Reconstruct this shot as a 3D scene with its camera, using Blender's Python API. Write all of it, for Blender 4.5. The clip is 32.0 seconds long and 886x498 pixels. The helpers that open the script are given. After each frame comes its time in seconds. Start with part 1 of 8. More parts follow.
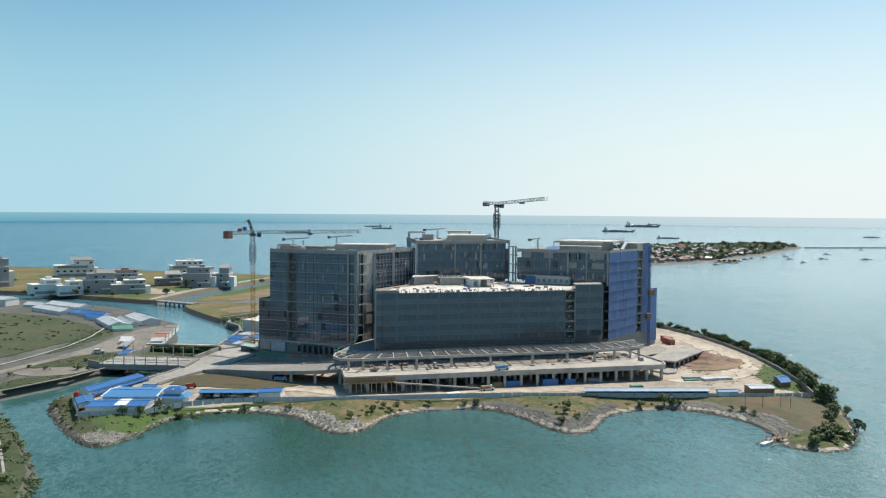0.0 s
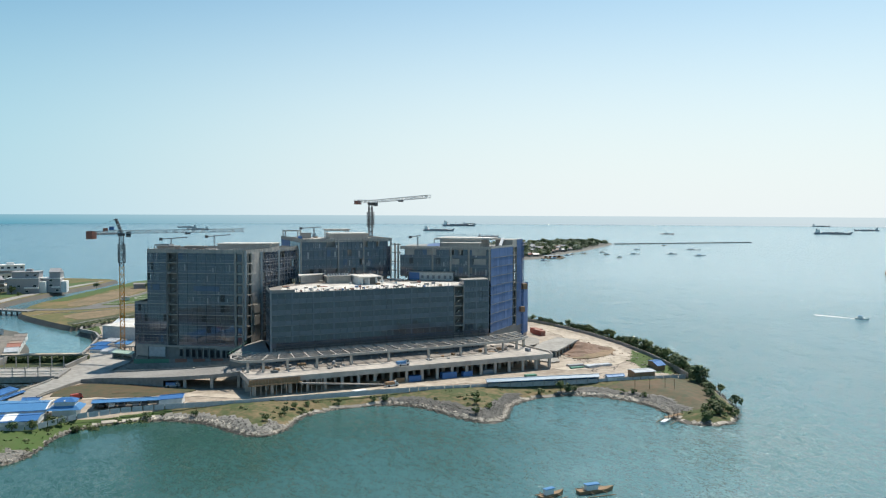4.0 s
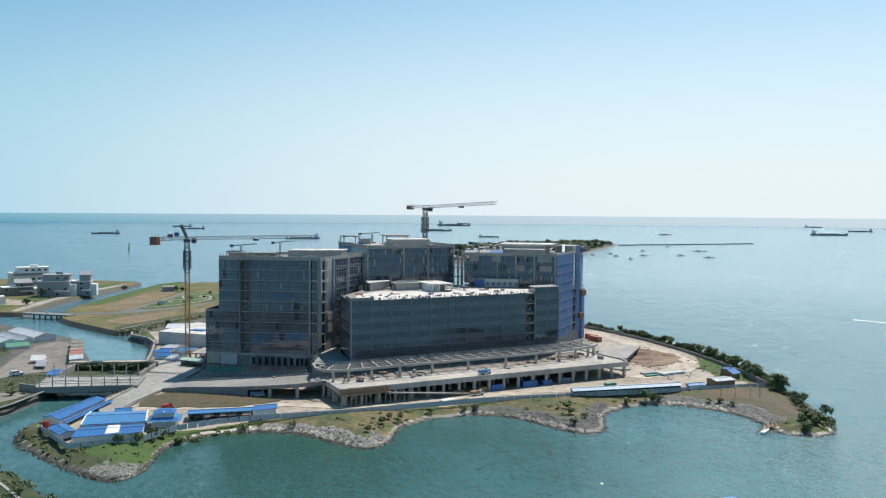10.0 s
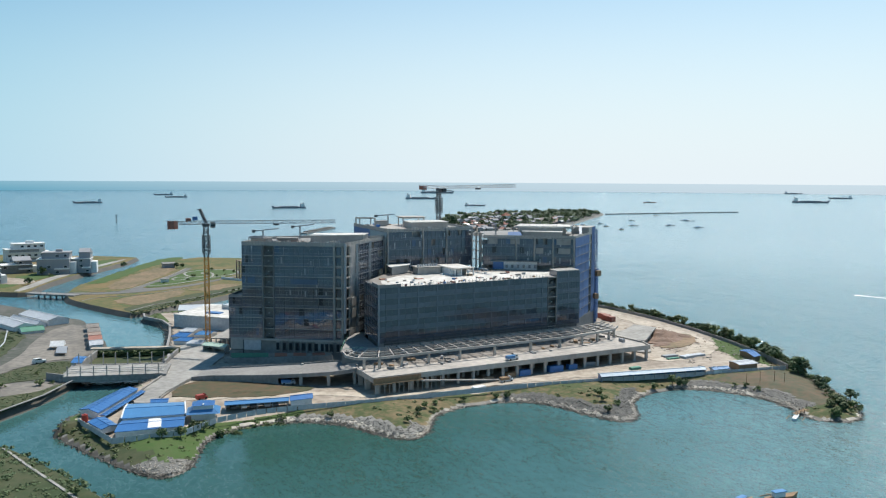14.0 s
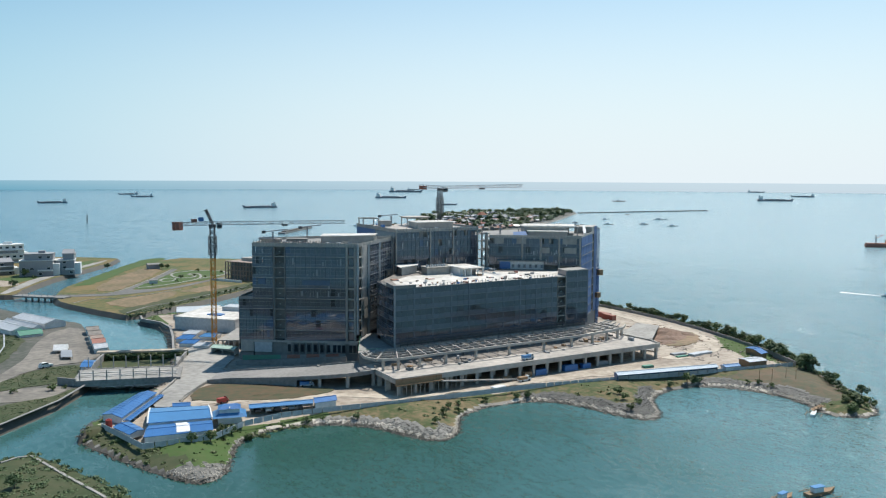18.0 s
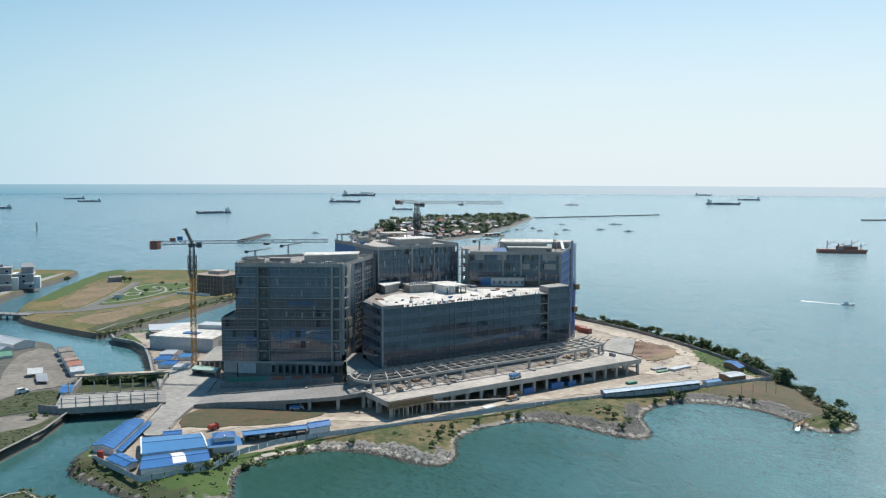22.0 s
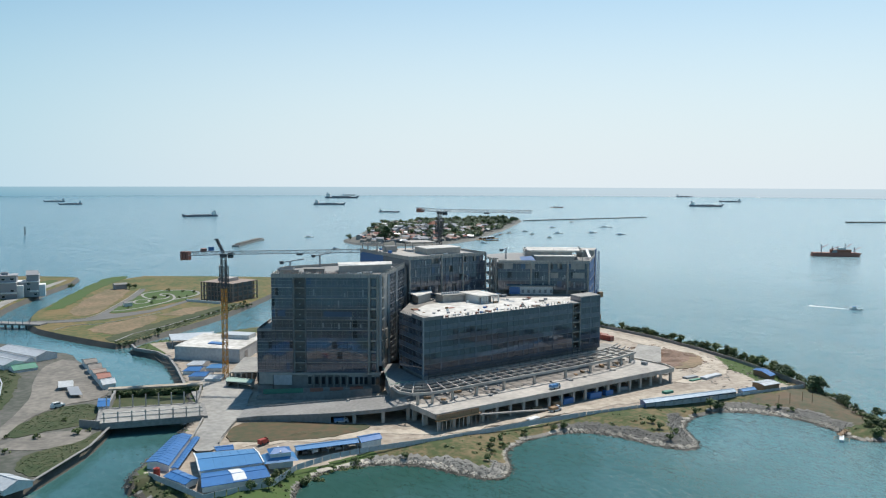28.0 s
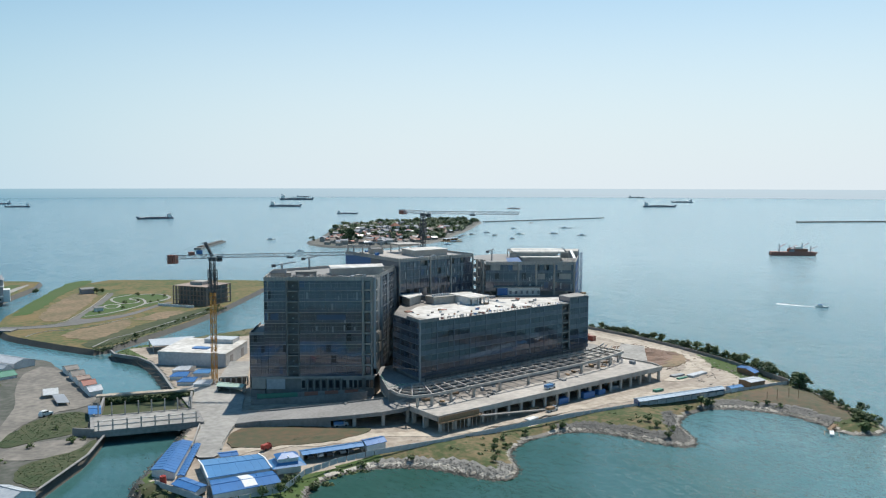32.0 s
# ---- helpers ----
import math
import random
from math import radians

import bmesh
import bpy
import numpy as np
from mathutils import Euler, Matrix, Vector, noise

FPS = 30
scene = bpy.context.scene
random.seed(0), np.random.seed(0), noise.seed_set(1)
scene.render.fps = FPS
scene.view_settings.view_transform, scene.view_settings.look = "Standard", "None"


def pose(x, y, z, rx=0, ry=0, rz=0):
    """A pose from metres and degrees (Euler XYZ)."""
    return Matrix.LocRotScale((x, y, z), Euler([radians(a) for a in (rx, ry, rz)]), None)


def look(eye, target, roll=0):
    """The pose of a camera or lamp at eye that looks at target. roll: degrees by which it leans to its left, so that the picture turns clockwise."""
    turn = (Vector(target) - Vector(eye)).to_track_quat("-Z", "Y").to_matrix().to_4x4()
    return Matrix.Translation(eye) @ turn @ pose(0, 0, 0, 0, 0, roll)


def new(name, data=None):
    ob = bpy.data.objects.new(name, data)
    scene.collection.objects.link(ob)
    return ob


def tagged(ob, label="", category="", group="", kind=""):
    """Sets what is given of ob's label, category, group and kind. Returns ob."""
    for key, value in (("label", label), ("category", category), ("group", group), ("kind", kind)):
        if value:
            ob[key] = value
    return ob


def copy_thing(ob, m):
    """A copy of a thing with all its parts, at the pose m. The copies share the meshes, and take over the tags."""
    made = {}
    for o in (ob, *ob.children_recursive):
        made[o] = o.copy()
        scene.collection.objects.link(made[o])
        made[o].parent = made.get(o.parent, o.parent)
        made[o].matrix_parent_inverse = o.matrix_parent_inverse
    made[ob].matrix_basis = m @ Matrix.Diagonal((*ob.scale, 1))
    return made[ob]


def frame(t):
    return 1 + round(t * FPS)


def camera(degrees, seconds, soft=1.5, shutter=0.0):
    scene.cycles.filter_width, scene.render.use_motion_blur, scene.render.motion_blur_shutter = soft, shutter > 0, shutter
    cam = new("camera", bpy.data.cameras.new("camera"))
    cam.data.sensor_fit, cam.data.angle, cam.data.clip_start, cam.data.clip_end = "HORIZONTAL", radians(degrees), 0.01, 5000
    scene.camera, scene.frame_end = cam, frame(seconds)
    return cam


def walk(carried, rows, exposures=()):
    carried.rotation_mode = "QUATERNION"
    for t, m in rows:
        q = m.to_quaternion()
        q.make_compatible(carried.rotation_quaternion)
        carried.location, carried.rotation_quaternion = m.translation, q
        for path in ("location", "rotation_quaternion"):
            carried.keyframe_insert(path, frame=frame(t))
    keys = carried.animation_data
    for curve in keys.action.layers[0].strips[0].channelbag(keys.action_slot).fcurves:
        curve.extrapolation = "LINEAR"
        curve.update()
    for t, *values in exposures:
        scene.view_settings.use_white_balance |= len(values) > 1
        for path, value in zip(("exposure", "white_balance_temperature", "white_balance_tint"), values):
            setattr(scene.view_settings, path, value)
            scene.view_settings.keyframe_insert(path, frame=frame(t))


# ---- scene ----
cam = camera(55.50, 32.0, soft=1.2)
PATH = [
    (0.0, -90.70, -321.23, 65.71, 87.468, -0.418, -12.169),
    (0.5, -93.53, -320.76, 65.52, 87.489, -0.410, -12.021),
    (1.0, -97.26, -320.14, 65.29, 87.479, -0.412, -11.923),
    (1.5, -101.62, -319.41, 65.19, 87.489, -0.427, -12.393),
    (2.0, -106.08, -318.59, 65.00, 87.511, -0.346, -13.426),
    (2.5, -110.50, -317.61, 64.86, 87.574, -0.316, -16.636),
    (3.0, -114.55, -316.35, 64.75, 87.607, -0.197, -19.847),
    (3.5, -118.00, -315.19, 64.61, 87.608, -0.162, -23.095),
    (5.5, -128.92, -309.62, 64.68, 87.435, -0.289, -26.103),
    (6.0, -130.96, -308.24, 64.71, 87.402, -0.304, -26.028),
    (6.5, -133.41, -307.06, 64.74, 87.403, -0.312, -26.029),
    (7.0, -135.94, -305.72, 64.71, 87.382, -0.409, -26.012),
    (7.5, -138.46, -304.40, 64.71, 87.378, -0.397, -25.952),
    (8.0, -141.00, -303.07, 64.59, 87.374, -0.437, -25.870),
    (8.5, -143.74, -301.73, 64.57, 87.375, -0.435, -25.791),
    (9.0, -146.45, -300.42, 64.97, 87.337, -0.347, -25.720),
    (9.5, -149.37, -299.07, 66.06, 87.406, -0.400, -25.710),
    (10.0, -151.86, -297.79, 67.67, 87.477, -0.404, -25.659),
    (10.5, -154.19, -296.55, 69.36, 87.516, -0.380, -25.638),
    (11.0, -156.53, -295.33, 71.02, 87.565, -0.403, -25.632),
    (11.5, -158.53, -294.31, 72.64, 87.599, -0.355, -26.003),
    (12.0, -160.45, -293.34, 74.07, 87.624, -0.354, -27.167),
    (12.5, -162.21, -292.33, 74.98, 87.603, -0.312, -27.138),
    (13.0, -164.02, -291.50, 75.20, 86.729, -0.297, -27.098),
    (13.5, -165.86, -290.36, 75.03, 85.931, -0.287, -27.100),
    (14.0, -167.39, -289.43, 75.16, 85.163, -0.304, -27.047),
    (14.5, -168.74, -288.64, 75.31, 85.078, -0.282, -26.999),
    (16.5, -174.33, -285.85, 75.40, 85.151, -0.285, -27.988),
    (17.0, -177.14, -284.34, 75.42, 85.119, -0.277, -27.885),
    (17.5, -180.37, -282.53, 75.34, 85.087, -0.247, -29.228),
    (18.0, -183.88, -280.50, 75.60, 85.098, -0.257, -29.447),
    (18.5, -186.78, -278.83, 76.88, 85.166, -0.248, -30.274),
    (19.0, -187.81, -278.23, 77.61, 85.162, -0.271, -30.625),
    (19.5, -188.50, -277.91, 78.12, 85.160, -0.244, -30.952),
    (20.0, -189.16, -277.45, 78.79, 85.140, -0.232, -31.290),
    (20.5, -190.48, -276.62, 79.51, 85.169, -0.205, -31.908),
    (21.0, -192.00, -275.53, 80.41, 85.180, -0.208, -32.561),
    (21.5, -193.73, -274.38, 81.35, 85.215, -0.213, -32.851),
    (22.0, -195.37, -273.36, 82.16, 85.259, -0.221, -32.800),
    (22.5, -197.05, -272.21, 82.83, 85.316, -0.198, -32.902),
    (23.0, -198.58, -271.01, 83.46, 85.354, -0.186, -33.427),
    (23.5, -200.08, -269.88, 84.32, 85.342, -0.127, -34.001),
    (24.0, -201.51, -268.72, 85.20, 85.310, -0.125, -34.428),
    (24.5, -202.99, -267.59, 85.81, 85.338, -0.121, -34.426),
    (25.0, -204.59, -266.62, 85.93, 85.343, -0.170, -34.397),
    (25.5, -206.11, -265.63, 85.87, 85.351, -0.146, -34.365),
    (27.5, -212.19, -261.40, 85.67, 85.324, -0.163, -34.266),
    (28.0, -213.92, -260.20, 85.55, 85.354, -0.185, -34.269),
    (28.5, -215.53, -259.08, 85.71, 85.341, -0.221, -34.219),
    (29.0, -217.34, -257.88, 85.75, 85.369, -0.156, -34.204),
    (29.5, -219.19, -256.61, 85.77, 85.409, -0.163, -34.195),
    (30.0, -220.76, -255.34, 85.74, 85.395, -0.172, -34.158),
    (30.5, -222.36, -254.15, 85.60, 85.433, -0.141, -34.196),
    (31.0, -223.78, -253.06, 85.66, 85.430, -0.140, -34.179),
    (31.5, -225.21, -252.13, 85.72, 85.439, -0.116, -35.578),
    (32.0, -226.94, -251.30, 85.81, 85.448, -0.091, -37.484),
]
walk(cam, [(t, pose(*p)) for t, *p in PATH], [(0, 0.08, 6900, 10), (3.5, 0.06, 6850, 10), (8, 0.02, 6550, 10), (18, 0.02, 6500, 10), (24, -0.04, 6500, 10), (32, -0.08, 6450, 10)])

from mathutils import geometry


random.seed(7)
# ---- world, sun ----
SUN_AZ, SUN_EL = 57.0, 58.0
world = bpy.data.worlds.new("sky")
scene.world = world
world.use_nodes = True
wn, wl = world.node_tree.nodes, world.node_tree.links
sky = wn.new("ShaderNodeTexSky")
sky.sky_type, sky.sun_disc = "NISHITA", False
sky.sun_elevation, sky.sun_rotation = radians(SUN_EL), radians(SUN_AZ)
sky.air_density, sky.dust_density, sky.ozone_density, sky.altitude = 1.0, 0.6, 2.0, 0
wn["Background"].inputs["Strength"].default_value = 0.12
# sea haze whitens the sky towards the horizon, all round
wtc, wsep, wmap, wmix = wn.new("ShaderNodeTexCoord"), wn.new("ShaderNodeSeparateXYZ"), wn.new("ShaderNodeMapRange"), wn.new("ShaderNodeMix")
wl.new(wtc.outputs["Generated"], wsep.inputs[0])
wl.new(wsep.outputs["Z"], wmap.inputs["Value"])
wmap.interpolation_type = "SMOOTHERSTEP"
wmap.inputs["From Min"].default_value, wmap.inputs["From Max"].default_value = -0.06, 0.42
wmap.inputs["To Min"].default_value, wmap.inputs["To Max"].default_value = 0.97, 0.0
wmix.data_type = "RGBA"
wmix.inputs[7].default_value = (6.45, 7.2, 7.65, 1)
wl.new(wmap.outputs[0], wmix.inputs[0])
wcool = wn.new("ShaderNodeMix")
wcool.data_type, wcool.blend_type = "RGBA", "MULTIPLY"
wcool.inputs[0].default_value, wcool.inputs[7].default_value = 1.0, (0.74, 1.015, 1.0, 1)
wl.new(sky.outputs[0], wcool.inputs[6])
wl.new(wcool.outputs[2], wmix.inputs[6])
# the sea air is brighter on the sun's side
wdot, wside, wgl = wn.new("ShaderNodeVectorMath"), wn.new("ShaderNodeMapRange"), wn.new("ShaderNodeMix")
wdot.operation = "DOT_PRODUCT"
wdot.inputs[1].default_value = (math.sin(radians(SUN_AZ)), math.cos(radians(SUN_AZ)), 0.0)
wl.new(wtc.outputs["Generated"], wdot.inputs[0])
wl.new(wdot.outputs["Value"], wside.inputs["Value"])
wside.interpolation_type = "SMOOTHSTEP"
wside.inputs["From Min"].default_value, wside.inputs["From Max"].default_value = 0.35, 1.0
wgl.data_type, wgl.blend_type = "RGBA", "MULTIPLY"
wgl.inputs[0].default_value = 1.0
wtint = wn.new("ShaderNodeMix")
wtint.data_type = "RGBA"
wtint.inputs[6].default_value, wtint.inputs[7].default_value = (0.54, 0.785, 0.90, 1), (1.04, 1.03, 1.03, 1)
wl.new(wside.outputs[0], wtint.inputs[0])
wl.new(wmix.outputs[2], wgl.inputs[6])
wl.new(wtint.outputs[2], wgl.inputs[7])
wl.new(wgl.outputs[2], wn["Background"].inputs["Color"])
sun_data = bpy.data.lights.new("sun", "SUN")
sun_data.energy, sun_data.angle, sun_data.color = 4.8, radians(0.53), (1.0, 0.95, 0.87)
sun = new("sun", sun_data)
SUN_DIR = Vector((math.sin(radians(SUN_AZ)) * math.cos(radians(SUN_EL)), math.cos(radians(SUN_AZ)) * math.cos(radians(SUN_EL)), math.sin(radians(SUN_EL))))
sun.matrix_world = look(SUN_DIR * 900, (0, 0, 0))


# ---- materials ----
def mat(name, col, col2=None, rough=0.8, metal=0.0, fine=1.2, coarse=0.06, mix=0.5, bump=0.3, bump_size=0.05, spec=0.5, rand=0.0, sharp=1.0, island=0.0):
    """A surface whose colour wanders between col and col2 in a coarse and a fine noise, with fine relief."""
    m = bpy.data.materials.new(name)
    m.use_nodes = True
    n, l = m.node_tree.nodes, m.node_tree.links
    b = n["Principled BSDF"]
    b.inputs["Roughness"].default_value, b.inputs["Metallic"].default_value = rough, metal
    b.inputs["Specular IOR Level"].default_value = spec
    col2 = col2 or tuple(c * 0.72 for c in col)
    tc = n.new("ShaderNodeTexCoord")
    a, c = n.new("ShaderNodeTexNoise"), n.new("ShaderNodeTexNoise")
    a.inputs["Scale"].default_value, c.inputs["Scale"].default_value = fine, coarse
    a.inputs["Detail"].default_value, c.inputs["Detail"].default_value = 4, 5
    l.new(tc.outputs["Object"], a.inputs["Vector"])
    l.new(tc.outputs["Object"], c.inputs["Vector"])
    s = n.new("ShaderNodeMath")
    s.operation = "ADD"
    l.new(a.outputs["Fac"], s.inputs[0])
    l.new(c.outputs["Fac"], s.inputs[1])
    r = n.new("ShaderNodeMapRange")
    r.inputs["From Min"].default_value, r.inputs["From Max"].default_value = 1.0 - 0.32 * (1.5 - mix) / sharp, 1.0 + 0.32 * (0.5 + mix) / sharp
    l.new(s.outputs[0], r.inputs["Value"])
    x = n.new("ShaderNodeMix")
    x.data_type = "RGBA"
    x.inputs[6].default_value, x.inputs[7].default_value = (*col, 1), (*col2, 1)
    l.new(r.outputs[0], x.inputs[0])
    out = x.outputs[2]
    if island:
        geo, hi, mi = n.new("ShaderNodeNewGeometry"), n.new("ShaderNodeHueSaturation"), n.new("ShaderNodeMapRange")
        mi.inputs["To Min"].default_value, mi.inputs["To Max"].default_value = 1 - island, 1 + island
        l.new(geo.outputs["Random Per Island"], mi.inputs["Value"])
        l.new(mi.outputs[0], hi.inputs["Value"])
        l.new(out, hi.inputs["Color"])
        out = hi.outputs[0]
    if rand:
        info, h, mr = n.new("ShaderNodeObjectInfo"), n.new("ShaderNodeHueSaturation"), n.new("ShaderNodeMapRange")
        mr.inputs["To Min"].default_value, mr.inputs["To Max"].default_value = 1 - rand, 1 + rand
        l.new(info.outputs["Random"], mr.inputs["Value"])
        l.new(mr.outputs[0], h.inputs["Value"])
        l.new(out, h.inputs["Color"])
        out = h.outputs[0]
    l.new(out, b.inputs["Base Color"])
    if bump:
        u = n.new("ShaderNodeBump")
        u.inputs["Strength"].default_value, u.inputs["Distance"].default_value = bump, bump_size
        l.new(a.outputs["Fac"], u.inputs["Height"])
        l.new(u.outputs[0], b.inputs["Normal"])
    return m


def glass_mat(name, tint, ior=1.9, transmission=0.45, rough=0.025, wobble=0.02):
    m = mat(name, tint, tuple(c * 0.8 for c in tint), rough=rough, fine=0.35, coarse=0.05, bump=wobble, bump_size=0.06, rand=0.12)
    b = m.node_tree.nodes["Principled BSDF"]
    b.inputs["IOR"].default_value, b.inputs["Transmission Weight"].default_value = ior, transmission
    return m


def water_mat():
    m = bpy.data.materials.new("sea_water")
    m.use_nodes = True
    n, l = m.node_tree.nodes, m.node_tree.links
    b = n["Principled BSDF"]
    b.inputs["Roughness"].default_value, b.inputs["IOR"].default_value = 0.25, 1.34
    tc = n.new("ShaderNodeTexCoord")

    def noise_node(scale, detail, stretch=(1, 1, 1), turn=0.0):
        mp, t = n.new("ShaderNodeMapping"), n.new("ShaderNodeTexNoise")
        mp.inputs["Scale"].default_value, mp.inputs["Rotation"].default_value = stretch, (0, 0, turn)
        t.inputs["Scale"].default_value, t.inputs["Detail"].default_value = scale, detail
        l.new(tc.outputs["Object"], mp.inputs["Vector"])
        l.new(mp.outputs[0], t.inputs["Vector"])
        return t

    # turbid green shallows in the bay, bluer open sea
    dist = n.new("ShaderNodeVectorMath")
    dist.operation = "DISTANCE"
    dist.inputs[1].default_value = (-110, -65, 0)
    l.new(tc.outputs["Object"], dist.inputs[0])
    far = n.new("ShaderNodeMapRange")
    far.inputs["From Min"].default_value, far.inputs["From Max"].default_value = 45, 720
    l.new(dist.outputs["Value"], far.inputs["Value"])
    big = noise_node(0.012, 5, (1, 1, 1))
    shift = n.new("ShaderNodeMath")
    shift.operation = "MULTIPLY_ADD"
    shift.inputs[1].default_value, shift.inputs[2].default_value = 0.2, -0.1
    l.new(big.outputs["Fac"], shift.inputs[0])
    add = n.new("ShaderNodeMath")
    add.operation, add.use_clamp = "ADD", True
    l.new(far.outputs[0], add.inputs[0])
    l.new(shift.outputs[0], add.inputs[1])
    ramp = n.new("ShaderNodeValToRGB")
    e = ramp.color_ramp.elements
    e[0].position, e[0].color = 0.0, (0.034, 0.094, 0.078, 1)
    e[1].position, e[1].color = 1.0, (0.105, 0.275, 0.340, 1)
    e.new(0.13).color = (0.072, 0.182, 0.196, 1)
    e.new(0.45).color = (0.075, 0.205, 0.245, 1)
    l.new(add.outputs[0], ramp.inputs[0])
    # wave light and dark, painted as streaks in the base colour
    wave, wm, wc = noise_node(0.5, 5, (1, 0.4, 1), 0.45), n.new("ShaderNodeMapRange"), n.new("ShaderNodeMix")
    wm.inputs["From Min"].default_value, wm.inputs["From Max"].default_value = 0.3, 0.7
    wm.inputs["To Min"].default_value, wm.inputs["To Max"].default_value = 0.92, 1.08
    wc.data_type, wc.blend_type = "RGBA", "MULTIPLY"
    wc.inputs[0].default_value = 1.0
    l.new(wave.outputs["Fac"], wm.inputs["Value"])
    l.new(wm.outputs[0], wc.inputs[7])
    # painted sun-side haze and glitter: bluer to the north-west, paler to the north-east
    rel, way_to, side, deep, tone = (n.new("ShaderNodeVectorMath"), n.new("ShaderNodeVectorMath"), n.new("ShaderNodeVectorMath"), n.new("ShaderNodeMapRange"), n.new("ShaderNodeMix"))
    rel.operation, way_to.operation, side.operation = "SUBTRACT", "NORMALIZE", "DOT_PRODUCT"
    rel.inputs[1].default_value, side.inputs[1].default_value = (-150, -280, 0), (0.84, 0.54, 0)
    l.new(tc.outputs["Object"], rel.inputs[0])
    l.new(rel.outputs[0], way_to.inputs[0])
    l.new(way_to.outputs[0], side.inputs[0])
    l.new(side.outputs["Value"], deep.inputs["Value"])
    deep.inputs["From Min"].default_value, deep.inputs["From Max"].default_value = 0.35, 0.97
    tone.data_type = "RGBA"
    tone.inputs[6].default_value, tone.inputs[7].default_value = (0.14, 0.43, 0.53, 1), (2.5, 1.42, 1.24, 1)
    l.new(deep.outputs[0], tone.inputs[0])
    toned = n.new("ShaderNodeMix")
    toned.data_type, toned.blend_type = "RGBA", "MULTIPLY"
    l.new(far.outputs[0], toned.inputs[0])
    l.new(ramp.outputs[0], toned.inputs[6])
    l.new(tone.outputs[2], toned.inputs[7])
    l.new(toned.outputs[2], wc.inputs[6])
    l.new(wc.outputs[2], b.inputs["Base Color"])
    # ripples: the face of the water leans this way and that
    def lean(scale, detail, amount, stretch, turn):
        t = noise_node(scale, detail, stretch, turn)
        c, k = n.new("ShaderNodeVectorMath"), n.new("ShaderNodeVectorMath")
        c.operation, k.operation = "SUBTRACT", "MULTIPLY"
        c.inputs[1].default_value, k.inputs[1].default_value = (0.5, 0.5, 0.5), (amount, amount, 0)
        l.new(t.outputs["Color"], c.inputs[0])
        l.new(c.outputs[0], k.inputs[0])
        return k.outputs[0]

    total = None
    for args in ((0.04, 4, 0.2, (1, 0.45, 1), 0.5), (0.16, 3, 0.5, (1, 0.5, 1), 0.35), (0.7, 3, 1.1, (1, 0.6, 1), 0.7), (2.4, 2, 1.5, (1, 0.7, 1), 0.9), (6.0, 1, 1.4, (1, 0.8, 1), 0.4)):
        o = lean(*args)
        if total is None:
            total = o
        else:
            v = n.new("ShaderNodeVectorMath")
            l.new(total, v.inputs[0])
            l.new(o, v.inputs[1])
            total = v.outputs[0]
    # calmer patches
    calm, cm = noise_node(0.02, 4, (1, 0.4, 1), 0.6), n.new("ShaderNodeMapRange")
    cm.inputs["From Min"].default_value, cm.inputs["From Max"].default_value = 0.35, 0.65
    cm.inputs["To Min"].default_value, cm.inputs["To Max"].default_value = 0.55, 1.15
    l.new(calm.outputs["Fac"], cm.inputs["Value"])
    sc, up, nm = n.new("ShaderNodeVectorMath"), n.new("ShaderNodeVectorMath"), n.new("ShaderNodeVectorMath")
    sc.operation, nm.operation = "SCALE", "NORMALIZE"
    # the bay and the canals lie sheltered
    open_d, open_m, both = n.new("ShaderNodeVectorMath"), n.new("ShaderNodeMapRange"), n.new("ShaderNodeMath")
    open_d.operation, both.operation = "DISTANCE", "MULTIPLY"
    open_d.inputs[1].default_value = (-150, 60, 0)
    l.new(tc.outputs["Object"], open_d.inputs[0])
    l.new(open_d.outputs["Value"], open_m.inputs["Value"])
    open_m.inputs["From Min"].default_value, open_m.inputs["From Max"].default_value = 130, 290
    open_m.inputs["To Min"].default_value, open_m.inputs["To Max"].default_value = 0.12, 1.2
    rough_m = n.new("ShaderNodeMapRange")
    rough_m.inputs["From Min"].default_value, rough_m.inputs["From Max"].default_value = 0.12, 1.2
    rough_m.inputs["To Min"].default_value, rough_m.inputs["To Max"].default_value = 0.06, 0.16
    l.new(open_m.outputs[0], rough_m.inputs["Value"])
    l.new(rough_m.outputs[0], b.inputs["Roughness"])
    l.new(cm.outputs[0], both.inputs[0])
    l.new(open_m.outputs[0], both.inputs[1])
    l.new(total, sc.inputs[0])
    l.new(both.outputs[0], sc.inputs["Scale"])
    up.inputs[1].default_value = (0, 0, 1)
    l.new(sc.outputs[0], up.inputs[0])
    l.new(up.outputs[0], nm.inputs[0])
    l.new(nm.outputs[0], b.inputs["Normal"])
    return m


